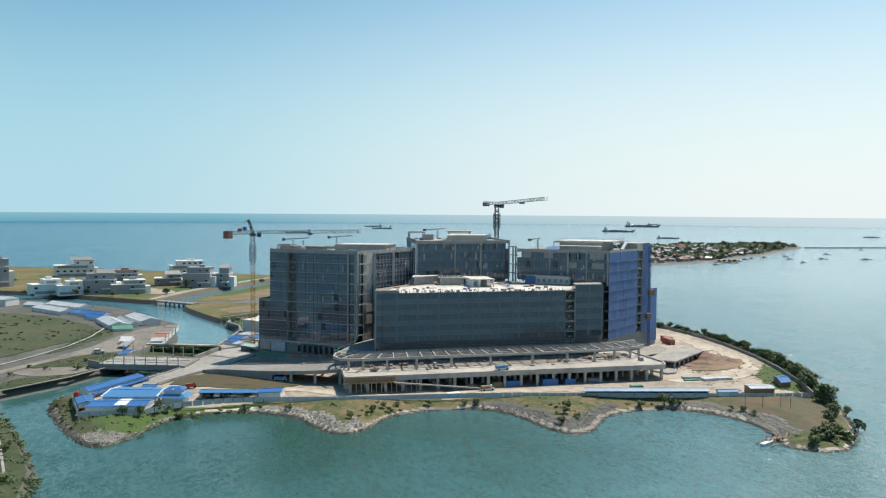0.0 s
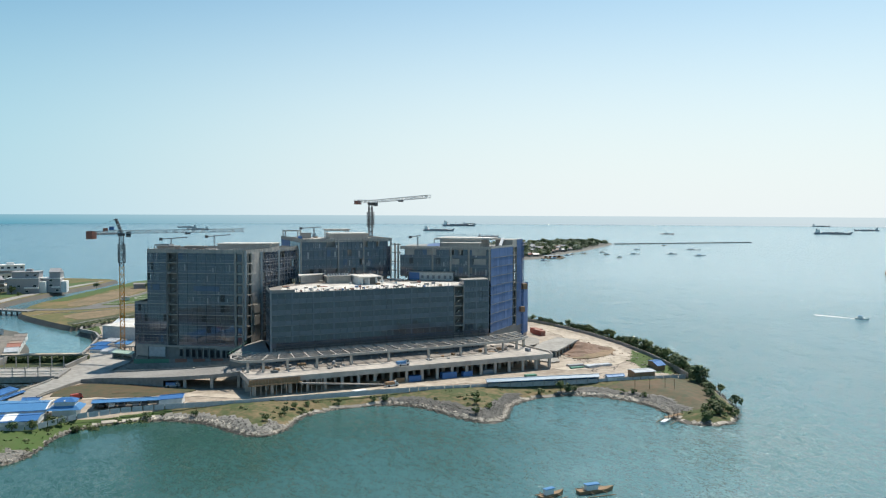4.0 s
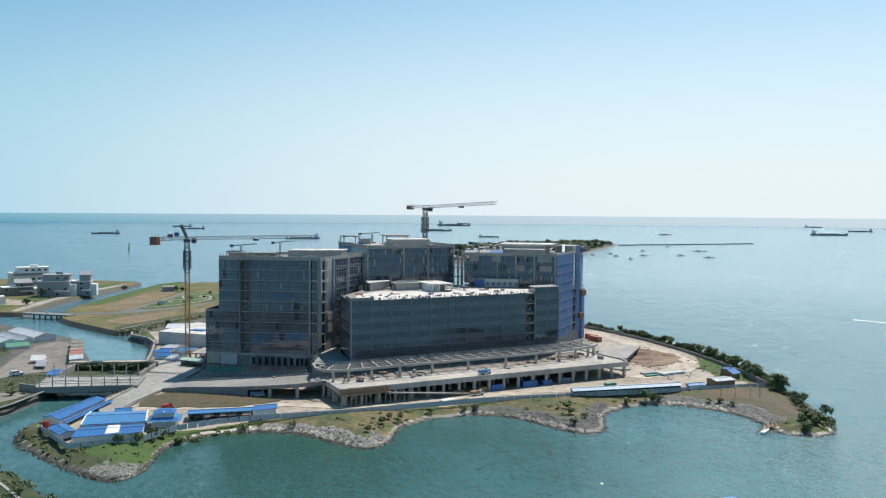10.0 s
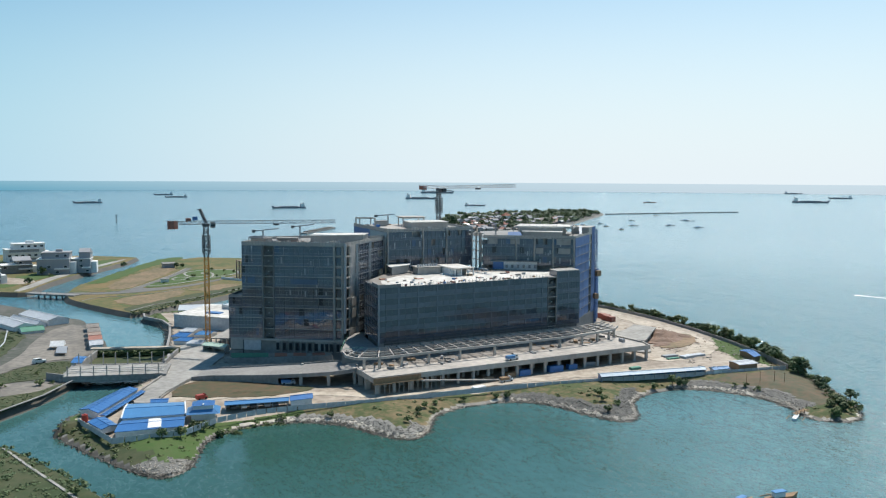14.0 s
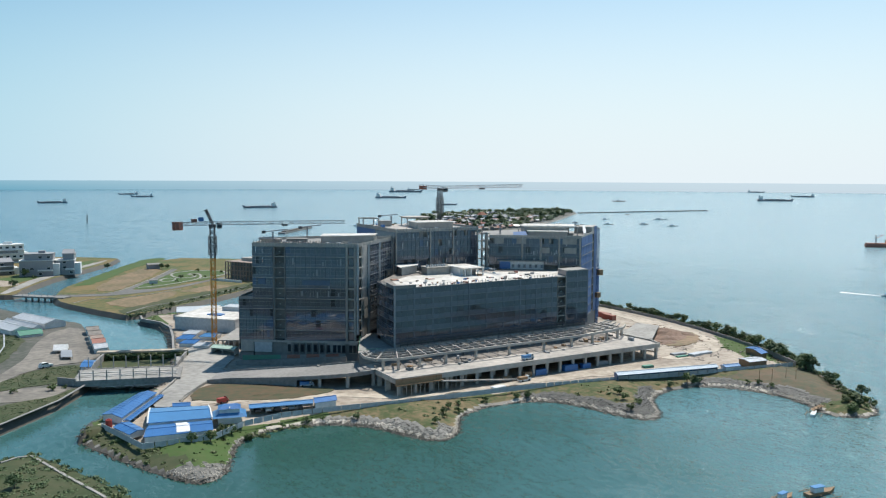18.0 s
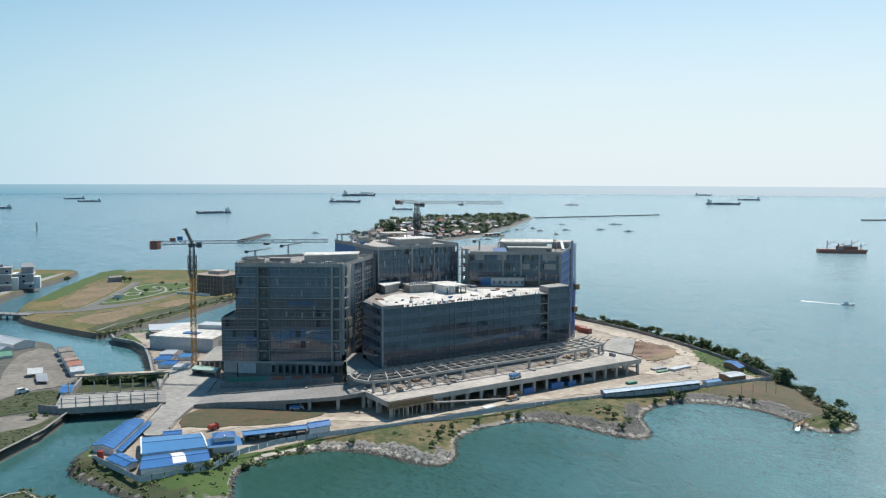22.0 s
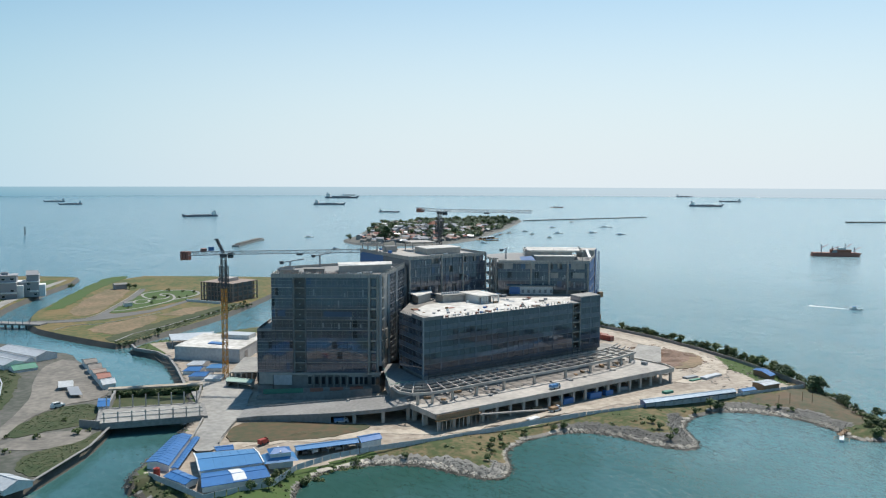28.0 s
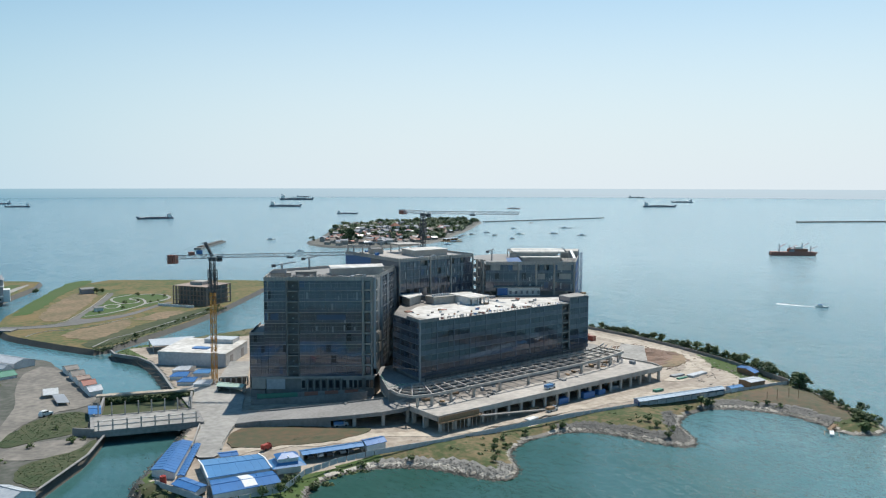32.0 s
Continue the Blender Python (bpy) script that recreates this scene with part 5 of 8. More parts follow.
# ---- trees and bushes ----
def tree(name, high, spread, leafs, label, material="leaf", trunk=0.28, seed=1, low=0.25):
    rng = random.Random(seed)
    t = thing(name, (0, 0, -200), label, "tree")
    LOC[t.name] = (0, 0, 0)
    s = Shape().tube((0, 0, -0.4), (0.1, 0.05, high * 0.5), trunk, trunk * 0.6, 7)
    tips = []
    for i in range(6):
        a = i * 1.05 + rng.uniform(-0.3, 0.3)
        r = spread * rng.uniform(0.3, 0.75)
        tip = (math.cos(a) * r, math.sin(a) * r, high * rng.uniform(low + 0.2, 0.85))
        s.tube((0.05, 0, high * rng.uniform(0.2, 0.45)), tip, trunk * 0.45, trunk * 0.12, 5)
        tips.append(tip)
    tips += [(0, 0, high * 0.85), (spread * 0.2, 0, high * 0.7)]
    part("trunk", s, "bark", t)
    c = Shape()
    clumps = [(Vector(p) + Vector((rng.gauss(0, spread * 0.18), rng.gauss(0, spread * 0.18), rng.gauss(0, high * 0.07))), spread * rng.uniform(0.22, 0.42)) for p in tips for _ in range(2)]
    for _ in range(leafs):
        o, r = rng.choice(clumps)
        d = Vector((rng.gauss(0, 1), rng.gauss(0, 1), rng.gauss(0, 0.8))).normalized() * r * rng.uniform(0.55, 1.05)
        p = o + d
        p.z = max(p.z, high * low * 0.5)
        u = Vector((rng.gauss(0, 1), rng.gauss(0, 1), rng.gauss(0, 0.6))).normalized()
        w = (d.normalized() + Vector((0, 0, 0.6))).cross(u)
        w = w.normalized() if w.length > 0.01 else Vector((1, 0, 0))
        k = rng.uniform(0.22, 0.5) * (0.6 + high / 14)
        c.add([p - u * k - w * k * 0.6, p + u * k - w * k * 0.5, p + u * k * 0.8 + w * k * 0.7, p - u * k * 0.9 + w * k * 0.6], [(0, 1, 2, 3)])
    part("crown", c, material, t)
    return t


TREES = [tree("tree", 6.5, 3.4, 520, "leafy green shoreline tree", "leaf", seed=1), tree("tree", 5.0, 3.0, 420, "low bushy green tree on the bank", "leaf2", seed=2),
         tree("tree", 8.0, 4.2, 640, "broad dark green leafy tree", "leaf2", seed=3), tree("bush", 2.6, 2.0, 240, "round green bush on rough ground", "leaf", 0.12, 4, 0.05), tree("bush", 1.8, 1.6, 170, "low scrubby bush on rough ground", "leaf", 0.1, 5, 0.05)]


def ground_z(x, y):
    i = np.argmin((pts[:, 0] - x) ** 2 + (pts[:, 1] - y) ** 2)
    return float(zed[i])


def plant(kind, x, y, z, size=1.0, group="", label=""):
    rng = random.Random(int(x * 13 + y * 7))
    t = copy_thing(TREES[kind], pose(x, y, z, 0, 0, rng.uniform(0, 360)) @ Matrix.Scale(size * rng.uniform(0.85, 1.2), 4))
    t.scale = [size * rng.uniform(0.85, 1.15)] * 3
    tagged(t, label, "", group)
    return t


rngp = random.Random(11)
edge = ccw(LINE)
way = [(101, -74), (108, -58), (118, -32), (127, -4), (132.5, 30), (135, 60), (132, 95), (122, 128), (100, 164)]
for p, q in zip(way, way[1:]):
    n = int(math.dist(p, q) / 1.9)
    for i in range(n):
        x, y = lerp(p, q, (i + rngp.random() * 0.6) / n)
        x, y = x - 5 + rngp.uniform(-1.5, 1.5), y + rngp.uniform(-1, 1)
        k = rngp.choice((0, 1, 1, 3, 3)) if y > -30 else rngp.choice((0, 0, 1, 2, 3))
        plant(k, x, y, ground_z(x, y), (0.62 if y > -25 else 0.72) * rngp.uniform(0.8, 1.1), "trees along the sea wall")
for i in range(40):
    f = rngp.random()
    x, y = lerp((98, -78), (70, -113), f)
    x, y = x - 2.2 + rngp.uniform(-2, 1.2), y + rngp.uniform(-1.5, 2.5)
    plant(rngp.choice((0, 1, 2, 3, 3)), x, y, ground_z(x, y), rngp.uniform(0.24, 0.44), "trees at the point")


def thicket(name, spots, material, label, seed, leaf=0.42):
    """Scrub too dense to count: heaps of leaves at (x, y, z, radius)."""
    rng, c = random.Random(seed), Shape()
    for x, y, z, r in spots:
        for _ in range(int(34 + 26 * r * r)):
            d = Vector((rng.gauss(0, 1), rng.gauss(0, 1), abs(rng.gauss(0, 0.75)))).normalized()
            q = Vector((x, y, z)) + Vector((d.x, d.y, d.z * 0.85)) * r * rng.uniform(0.5, 1.05)
            u = Vector((rng.gauss(0, 1), rng.gauss(0, 1), rng.gauss(0, 0.6))).normalized()
            w = (d + Vector((0, 0, 0.5))).cross(u)
            w = w.normalized() if w.length > 0.01 else Vector((1, 0, 0))
            k = rng.uniform(0.5, 1.1) * leaf
            c.add([q - u * k - w * k * 0.6, q + u * k - w * k * 0.5, q + u * k * 0.8 + w * k * 0.7, q - u * k * 0.9 + w * k * 0.6], [(0, 1, 2, 3)])
    solid(name, c, material, label, "bushes", "stuff")


heaps = []
for p, q in zip(way, way[1:]):
    n = int(math.dist(p, q) / 1.1)
    for i in range(n):
        x, y = lerp(p, q, (i + rngp.random() * 0.6) / n)
        x, y = x - 3 + rngp.uniform(-2, 1.4), y + rngp.uniform(-1, 1)
        heaps.append((x, y, ground_z(x, y) - 0.2, rngp.uniform(1.1, 2.3)))
thicket("sea_wall_scrub", heaps, "leaf2", "dense green scrub along the sea wall", 5)
heaps = []
for i in range(1100):
    x, y = rngp.uniform(-190, -138), rngp.uniform(-135, -36)
    if within(inset(ccw(LOWER), [1.2] * len(LOWER)), np.array([[x, y]]))[0]:
        heaps.append((x, y, 1.5, rngp.uniform(0.5, 1.5)))
thicket("bank_scrub", heaps, "leaf2", "dense low green scrub on the south bank", 6, 0.3)
heaps = []
for p, d, z, k in zip(pts, dist, zed, zone):
    if k == 7 and rngp.random() < 0.4:
        heaps.append((p[0] + rngp.uniform(-1, 1), p[1] + rngp.uniform(-1, 1), z - 0.2, rngp.uniform(0.4, 1.0)))
    elif k in (2, 3) and d > 2.2 and noise.noise((p[0] * 0.13, p[1] * 0.13, 2.0)) > -0.02 and rngp.random() < (0.13 if -70 < p[0] < -5 or p[0] > 58 and p[1] < -90 else 0.09):
        heaps.append((p[0] + rngp.uniform(-1, 1), p[1] + rngp.uniform(-1, 1), z - 0.3, rngp.uniform(0.35, 1.0)))
for i in range(46):
    x, y = lerp((-117, -44.5), (-95, -42), rngp.random())
    x, y = x + rngp.uniform(-1.5, 1.5), y + rngp.uniform(-2.5, 1.0)
    heaps.append((x, y, ground_z(x, y) - 0.2, rngp.uniform(0.5, 1.3)))
thicket("shore_scrub", heaps, "leaf", "low green scrub along the shore", 7, 0.34)
for i in range(14):
    x, y = rngp.uniform(60, 76), rngp.uniform(-116, -106)
    plant(rngp.choice((3, 4, 4)), x, y, ground_z(x, y), rngp.uniform(0.8, 1.2), "bushes at the point")
for x, y, k, s in [(-132.6, -50, 1, 0.62), (-127.5, -50, 0, 0.5), (-120, -44, 1, 0.6), (-116, -48, 3, 1.0), (-111, -47, 3, 1.0), (-123, -45, 3, 1.3), (-104, -42, 4, 1), (-96, -41, 4, 1), (-82, -47, 3, 0.9),
                   (-52, -51, 3, 1.0), (-50, -54, 4, 1.2), (-56, -55, 3, 0.9), (-47, -49, 4, 1.0), (-58, -59, 4, 1.1), (-36, -48, 4, 1.1), (-24, -49, 3, 1.1), (-20.5, -50, 3, 1.0), (-64, -64, 3, 1.0),
                   (3, -72, 3, 1.0), (-1, -80, 3, 1.0), (6, -66, 3, 1.2), (5, -77, 4, 1.1), (33, -62.5, 3, 1.3), (42, -62, 0, 0.8), (44.5, -63, 3, 1.4), (47, -63, 3, 1.0), (62, -77, 3, 1.0), (63, -82, 4, 1.2),
                   (60, -74, 4, 1.0), (-124, -34, 3, 0.8)]:
    plant(k, x, y, ground_z(x, y), s * (0.9 if x < -90 else 0.72), "bushes along the shore")
for i in range(16):
    x, y = rngp.uniform(-186, -140), rngp.uniform(-130, -40)
    if within(inset(ccw(LOWER), [3.5] * len(LOWER)), np.array([[x, y]]))[0]:
        plant(rngp.choice((3, 4, 1)), x, y, 2.0, rngp.uniform(0.6, 0.95), "bushes on the south bank")
for i in range(22):
    x, y = lerp((-82, 202), (-2, 279), rngp.random())
    plant(rngp.choice((3, 4, 4)), x - 4, y + 3, 2.6, rngp.uniform(0.45, 0.8), "bushes along the park bank")
for x, y in [(-250, 325), (-262, 350), (-222, 330), (-216, 338), (-238, 326), (-150, 385), (-145, 372), (-90, 420), (-180, 330), (-196, 322), (-270, 480), (-300, 470), (-160, 330), (-58, 405), (-53, 398), (-48, 402)]:
    plant(rngp.choice((0, 1, 3)), x, y, 2.8, rngp.uniform(0.7, 1.1), "trees among the villas")

# the five first-built plants take places of their own
for t, (x, y) in zip(TREES, ((95, -84), (100, -70), (86, -101), (-112, -46), (-91, -42))):
    t.location, t.scale = (x, y, ground_z(x, y)), (0.55, 0.55, 0.55)


def tufts():
    """Rough grass and weeds, too many to count."""
    s = Shape()
    rng = random.Random(21)
    for p, d, z, k in zip(pts, dist, zed, zone):
        if k == 2 and d > 2 or (k == 1 and rng.random() < 0.12 and d > 3.5):
            if rng.random() < 0.85:
                continue
            x, y, r = p[0] + rng.uniform(-1, 1), p[1] + rng.uniform(-1, 1), rng.uniform(0.12, 0.3)
            for i in range(4):
                a = rng.uniform(0, 3.14)
                c, e = math.cos(a) * r, math.sin(a) * r
                s.add([(x - c, y - e, z - 0.1), (x + c, y + e, z - 0.1), (x + c * 1.3 + 0.1, y + e * 1.2, z + r), (x - c * 1.2, y - e * 1.3, z + r * 0.8)], [(0, 1, 2, 3)])
    solid("grass", s, "grass", "tufts of green grass and weeds along the shore", "grass", "stuff")


tufts()


# ---- sheds with sheet-metal roofs ----
def quad_roof(s, c, z0, z1, thick=0.15):
    """A sheet over four plan corners: the first two at z0, the others at z1."""
    zz = (z0, z0, z1, z1)
    c = [(p[0], p[1], z) for p, z in zip(c, zz)]
    return s.hexa([(x, y, z - thick) for x, y, z in c], c)


NEAR_SHEDS = ("site_office", "site_canteen", "site_store", "covered_walkway", "materials_shed")


def shed(name, corners, eave, ridge, roof, walls, label, base=3.0, ribs=9, category="shed", open_front=False):
    """A long shed with a pitched roof; corners counter-clockwise, the long sides first-second and third-fourth."""
    a, b, c, d = corners
    m0, m1 = lerp(a, d, 0.5), lerp(b, c, 0.5)
    t = thing(name, (*lerp(m0, m1, 0.5), base), label, category)
    inner = inset(corners, [0.5] * 4)
    for k, (p, q) in enumerate(zip(inner, inner[1:] + inner[:1])):
        if open_front and k == 0:
            n = max(2, int(math.dist(p, q) / 4))
            for i in range(n + 1):
                x, y = lerp(p, q, i / n)
                part("post", Shape().box(x - 0.1, y - 0.1, base - 0.1, x + 0.1, y + 0.1, eave), "grey", t)
        else:
            part("wall", Shape().wall(p, q, 0.2, base - 0.1, eave), walls, t)
    for p, q, mp, mq in ((a, b, m0, m1), (c, d, m1, m0)):
        r = part("roof", quad_roof(Shape(), [p, q, mq, mp], eave, ridge), roof, t)
        n = max(3, int(math.dist(p, q) / 2.2)) if name in NEAR_SHEDS else 3
        for i in range(n + 1):
            e0, e1 = lerp(p, q, i / n), lerp(mp, mq, i / n)
            part("rib", Shape().beam((*e0, eave + 0.02), (*e1, ridge + 0.02), 0.09), roof, r)
    part("ridge_cap", Shape().beam((*m0, ridge + 0.05), (*m1, ridge + 0.05), 0.4, 0.12), roof, t)
    for p, q, m in ((a, d, m0), (b, c, m1)):
        i0, i1 = lerp(p, m, 0.06), lerp(q, m, 0.06)
        part("gable", Shape().add([(*i0, eave - 0.1), (*i1, eave - 0.1), (*m, ridge - 0.15)], [(0, 1, 2)]), walls, t)
    return t


shed("site_office", [(-146.9, -24.6), (-132.3, 0.3), (-137.6, 2.6), (-151.6, -18.0)], 5.0, 5.7, "blue", "white", "long blue-roofed site office with white walls")
shed("covered_walkway", [(-144.9, -26.4), (-130.4, -1.5), (-132.0, 0.0), (-146.6, -24.9)], 4.3, 4.5, "blue", "white", "narrow blue-roofed porch along the site office", open_front=True)
shed("site_canteen", [(-141.4, -34.6), (-124.0, -37.6), (-121.7, -24.0), (-137.8, -18.8)], 5.2, 6.0, "lightblue", "white", "large blue-roofed shed with white edges in the compound")
for p, q in (((-141.5, -34.7), (-137.9, -18.7)), ((-123.9, -37.7), (-121.6, -23.9))):
    solid("roof_edge_trim", Shape().beam((*p, 5.3), (*lerp(p, q, 0.5), 6.1), 0.4, 0.25).beam((*lerp(p, q, 0.5), 6.1), (*q, 5.3), 0.4, 0.25), "white", "white metal trim along the canteen roof edge", "roof trim")
shed("site_store", [(-144.5, -45.6), (-126.2, -48.0), (-124.1, -38.2), (-141.2, -35.0)], 4.6, 5.2, "blue", "white", "blue-roofed store with one white roof sheet")
solid("roof_sheet", quad_roof(quad_roof(Shape(), [(-135.8, -46.0), (-132.2, -46.4), (-131.3, -41.7), (-134.8, -41.1)], 4.8, 5.34, 0.06), [(-131.1, -37.6), (-134.3, -37.0), (-134.8, -41.1), (-131.3, -41.7)], 4.85, 5.34, 0.06), "white", "plain white roof sheet laid on the blue roof", "roof sheet")
shed("small_shed", [(-150.3, -31.0), (-147.3, -40.6), (-142.7, -37.8), (-145.2, -27.6)], 4.4, 4.9, "blue", "white", "small blue-roofed lean-to in the compound")
shed("small_shed", [(-131.2, -18.8), (-126.2, -20.4), (-125.0, -15.6), (-130.5, -14.4)], 4.8, 5.2, "blue", "white", "small blue-roofed shed behind the canteen")
shed("covered_walkway", [(-111.3, -32.2), (-91.9, -35.7), (-90.4, -31.2), (-110.1, -27.4)], 4.9, 5.4, "lightblue", "white", "long low blue-roofed parking shelter", open_front=True)
shed("small_shed", [(-92.0, -37.0), (-84.4, -36.9), (-82.7, -31.0), (-90.0, -30.6)], 5.2, 5.9, "blue", "white", "blue-roofed shed by the fence")
shed("materials_shed", [(17.0, -53.0), (59.5, -60.6), (61.5, -56.2), (19.0, -48.0)], 4.9, 5.5, "paleblue", "blue", "very long pale blue-roofed materials shed", open_front=True)
shed("small_shed", [(62.5, -61.2), (70, -62), (71, -58.5), (63.5, -57.5)], 4.6, 5.1, "lightblue", "white", "small blue-roofed cabin by the fence")
shed("site_cabin", [(74, -62.5), (83, -63.5), (84.5, -56.5), (75.5, -55.5)], 5.6, 6.0, "whitemetal", "timber", "brown cabin with a pale flat roof")
shed("small_shed", [(92.5, -52.5), (97.5, -51.5), (102, -39.5), (97, -40.5)], 5.0, 5.8, "blue", "timber", "blue-roofed hut by the sea wall")


def guard_house():
    x, y = -118.3, -35.8
    t = thing("gate_house", (x, y, 3), "white gate house with two blue hipped roofs", "gate house")
    turn = math.radians(-14)
    dx, dy = Vector((math.cos(turn), math.sin(turn))), Vector((-math.sin(turn), math.cos(turn)))

    def at(u, v):
        return (x + dx.x * u + dy.x * v, y + dx.y * u + dy.y * v)

    def ring(h, w):
        return [at(-w, -h), at(w, -h), at(w, h), at(-w, h)]

    part("wall", Shape().prism(ring(3.0, 3.4), 2.9, 5.0), "white", t)
    low = Shape().hexa([(*p, 5.0) for p in ring(4.2, 4.9)], [(*p, 6.0) for p in ring(2.6, 3.2)])
    part("lower_roof", low, "lightblue", t)
    part("upper_wall", Shape().prism(ring(2.3, 2.9), 6.0, 7.2), "white", t)
    up = Shape().hexa([(*p, 7.2) for p in ring(2.7, 3.3)], [(*p, 8.1) for p in ring(0.5, 1.6)])
    part("upper_roof", up, "blue", t)
    part("ridge_cap", Shape().beam((*at(0, -2.6), 7.5), (*at(0, 2.6), 7.5), 0.3), "white", t)


guard_house()
wt = thing("water_tank", (-150.6, -25.6, 3), "red plastic water tank beside the office", "tank")
part("tank", Shape().tube((-150.6, -25.6, 3.0), (-150.6, -25.6, 5.2), 0.95, 0.9, 14), "red", wt)
part("lid", Shape().tube((-150.6, -25.6, 5.2), (-150.6, -25.6, 5.45), 0.5, 0.35, 12), "red", wt)


# ---- bridge over the canal ----
def bridge():
    nl, nr, fl, fr = (-153.5, 31.0), (-121.5, 21.5), (-148.5, 49.5), (-117.0, 38.5)
    t = thing("bridge", (-135, 36, 0), "concrete road bridge with tall steel side frames over the canal", "bridge")
    part("deck", Shape().prism([nl, nr, fr, fl], 3.9, 4.5), "slab", t)
    part("girder", Shape().wall(nl, nr, 0.8, 2.5, 4.7), "concrete", t)
    part("girder", Shape().wall(fl, fr, 0.8, 2.5, 4.7), "concrete", t)
    for p, q in ((nl, fl), (nr, fr)):
        part("abutment", Shape().wall(p, q, 2.6, -1.0, 4.4), "concrete", t)
    for i in range(8):
        x, y = lerp(nl, nr, (i + 0.3) / 7.6)
        part("frame_post", Shape().box(x - 0.18, y - 0.18, 4.5, x + 0.18, y + 0.18, 8.2), "raw", t)
        x, y = lerp(fl, fr, (i + 0.3) / 7.6)
        part("frame_post", Shape().box(x - 0.18, y - 0.18, 4.5, x + 0.18, y + 0.18, 9.0), "raw", t)
    part("frame_rail", Shape().beam((*nl, 6.3), (*nr, 6.3), 0.14), "grey", t)
    for f in (0.3, 0.62):
        part("lane_kerb", Shape().wall(lerp(nl, fl, f), lerp(nr, fr, f), 0.4, 4.5, 4.75), "screed", t)
    part("parapet", Shape().wall(nl, lerp(nl, (-160, 38), 0.8), 0.5, 2.8, 5.4), "concrete", t)
    part("parapet", Shape().wall(fl, (-146.5, 60), 0.5, 2.8, 5.2), "concrete", t)
    # the unfinished second carriageway, overgrown
    u = thing("unfinished_bridge", (-128, 58, 0), "unfinished bridge with bare columns and a narrow concrete walkway", "bridge")
    part("slab", Shape().prism([(-147.5, 52), (-117.0, 42), (-111.5, 60), (-139, 70)], 1.9, 2.6), "scrub", u)
    part("walkway", Shape().wall((-141, 74.5), (-108, 63.0), 3.4, 5.2, 5.7), "track", u)
    part("earth_bank", Shape().wall((-140, 72.5), (-108.5, 61.5), 2.2, -1.0, 5.1), "scrub", u)
    rng = random.Random(3)
    thicket("hanging_scrub", [(*lerp((-139, 70.8), (-109.5, 60.2), i / 89), rng.uniform(2.4, 4.6), rng.uniform(0.5, 1.1)) for i in range(90)], "leaf", "green creepers hanging over the bridge bank", 14, 0.35)
    for p, q in (((-118, 40), (-109, 62)), ((-146.5, 51), (-139, 72))):
        part("end_wall", Shape().wall(p, q, 0.8, -1.0, 5.2), "concrete", u)


bridge()


# ---- roofs of the hospital ----
def box_room(parent, poly, z0, z1, walls, roof, over=0.5, name="roof_room"):
    r = part(name, Shape().prism(poly, z0, z1), walls, parent)
    part("roof", Shape().prism(inset(poly, [-over] * len(poly)), z1, z1 + 0.3), roof, r)
    return r


def pergola(parent, poly, z0, z1, w=0.45, material="raw"):
    for p, q in zip(poly, poly[1:] + poly[:1]):
        part("frame_beam", Shape().wall(p, q, w, z1 - 0.5, z1), material, parent)
    for x, y in poly:
        part("frame_post", Shape().box(x - w / 2, y - w / 2, z0, x + w / 2, y + w / 2, z1), material, parent)


ROOF1 = [(-60, 39), (-39, 34), (-33, 44), (-54, 51)]
box_room(west, ROOF1, 48.4, 51.3, "raw", "screed")
box_room(west, [(-83, 45), (-77, 41), (-74, 46), (-80, 50)], 48.4, 50.4, "raw", "dark_conc")
box_room(west, [(-72, 46), (-65, 42), (-63, 46), (-70, 50)], 48.4, 50.2, "concrete", "slab")
pergola(west, [(-84, 44), (-79, 41), (-76.5, 45), (-81.5, 48)], 48.4, 51.4, 0.22, "grey")
rng6 = random.Random(31)
for i in range(26):
    f, g = rng6.random(), rng6.uniform(0.05, 0.2)
    x, y = lerp(lerp(A, B, f), (-50, 55), g)
    h = rng6.uniform(0.4, 1.7)
    part("formwork_panel", Shape().box(x - rng6.uniform(0.4, 1.6), y - 0.5, 48.4, x + 0.8, y + rng6.uniform(0.4, 1.1), 48.4 + h), rng6.choice(("timber", "raw", "grey", "whitemetal", "palemetal")), west)
bits = Shape()
for i in range(60):
    x, y = lerp(lerp(A, B, 0.1 + 0.6 * i / 60), (-50, 55), 0.02)
    bits.beam((x, y, 49.4), (x, y, 50.3 + rng6.uniform(-0.2, 0.4)), 0.06)
part("rebar", bits, "rust", west)


def placing_boom(x, y, z, top, left, right, ang, label="small concrete placing boom standing on the roof"):
    t = thing("placing_boom", (x, y, z), label, "crane")
    part("mast", lattice(Shape(), (x, y, z), (x, y, top), 0.5, 0.9, 0.09, (0, 1, 0)), "grey", t)
    d = Vector((math.cos(ang), math.sin(ang), 0))
    o = Vector((x, y, top))
    part("boom", Shape().beam(o - d * left, o + d * right + Vector((0, 0, 0.6)), 0.4), "grey", t)
    e = o - d * left
    part("counterweight", Shape().box(e.x - 0.6, e.y - 0.6, e.z - 0.6, e.x + 0.6, e.y + 0.6, e.z + 0.5), "darkgrey", t)


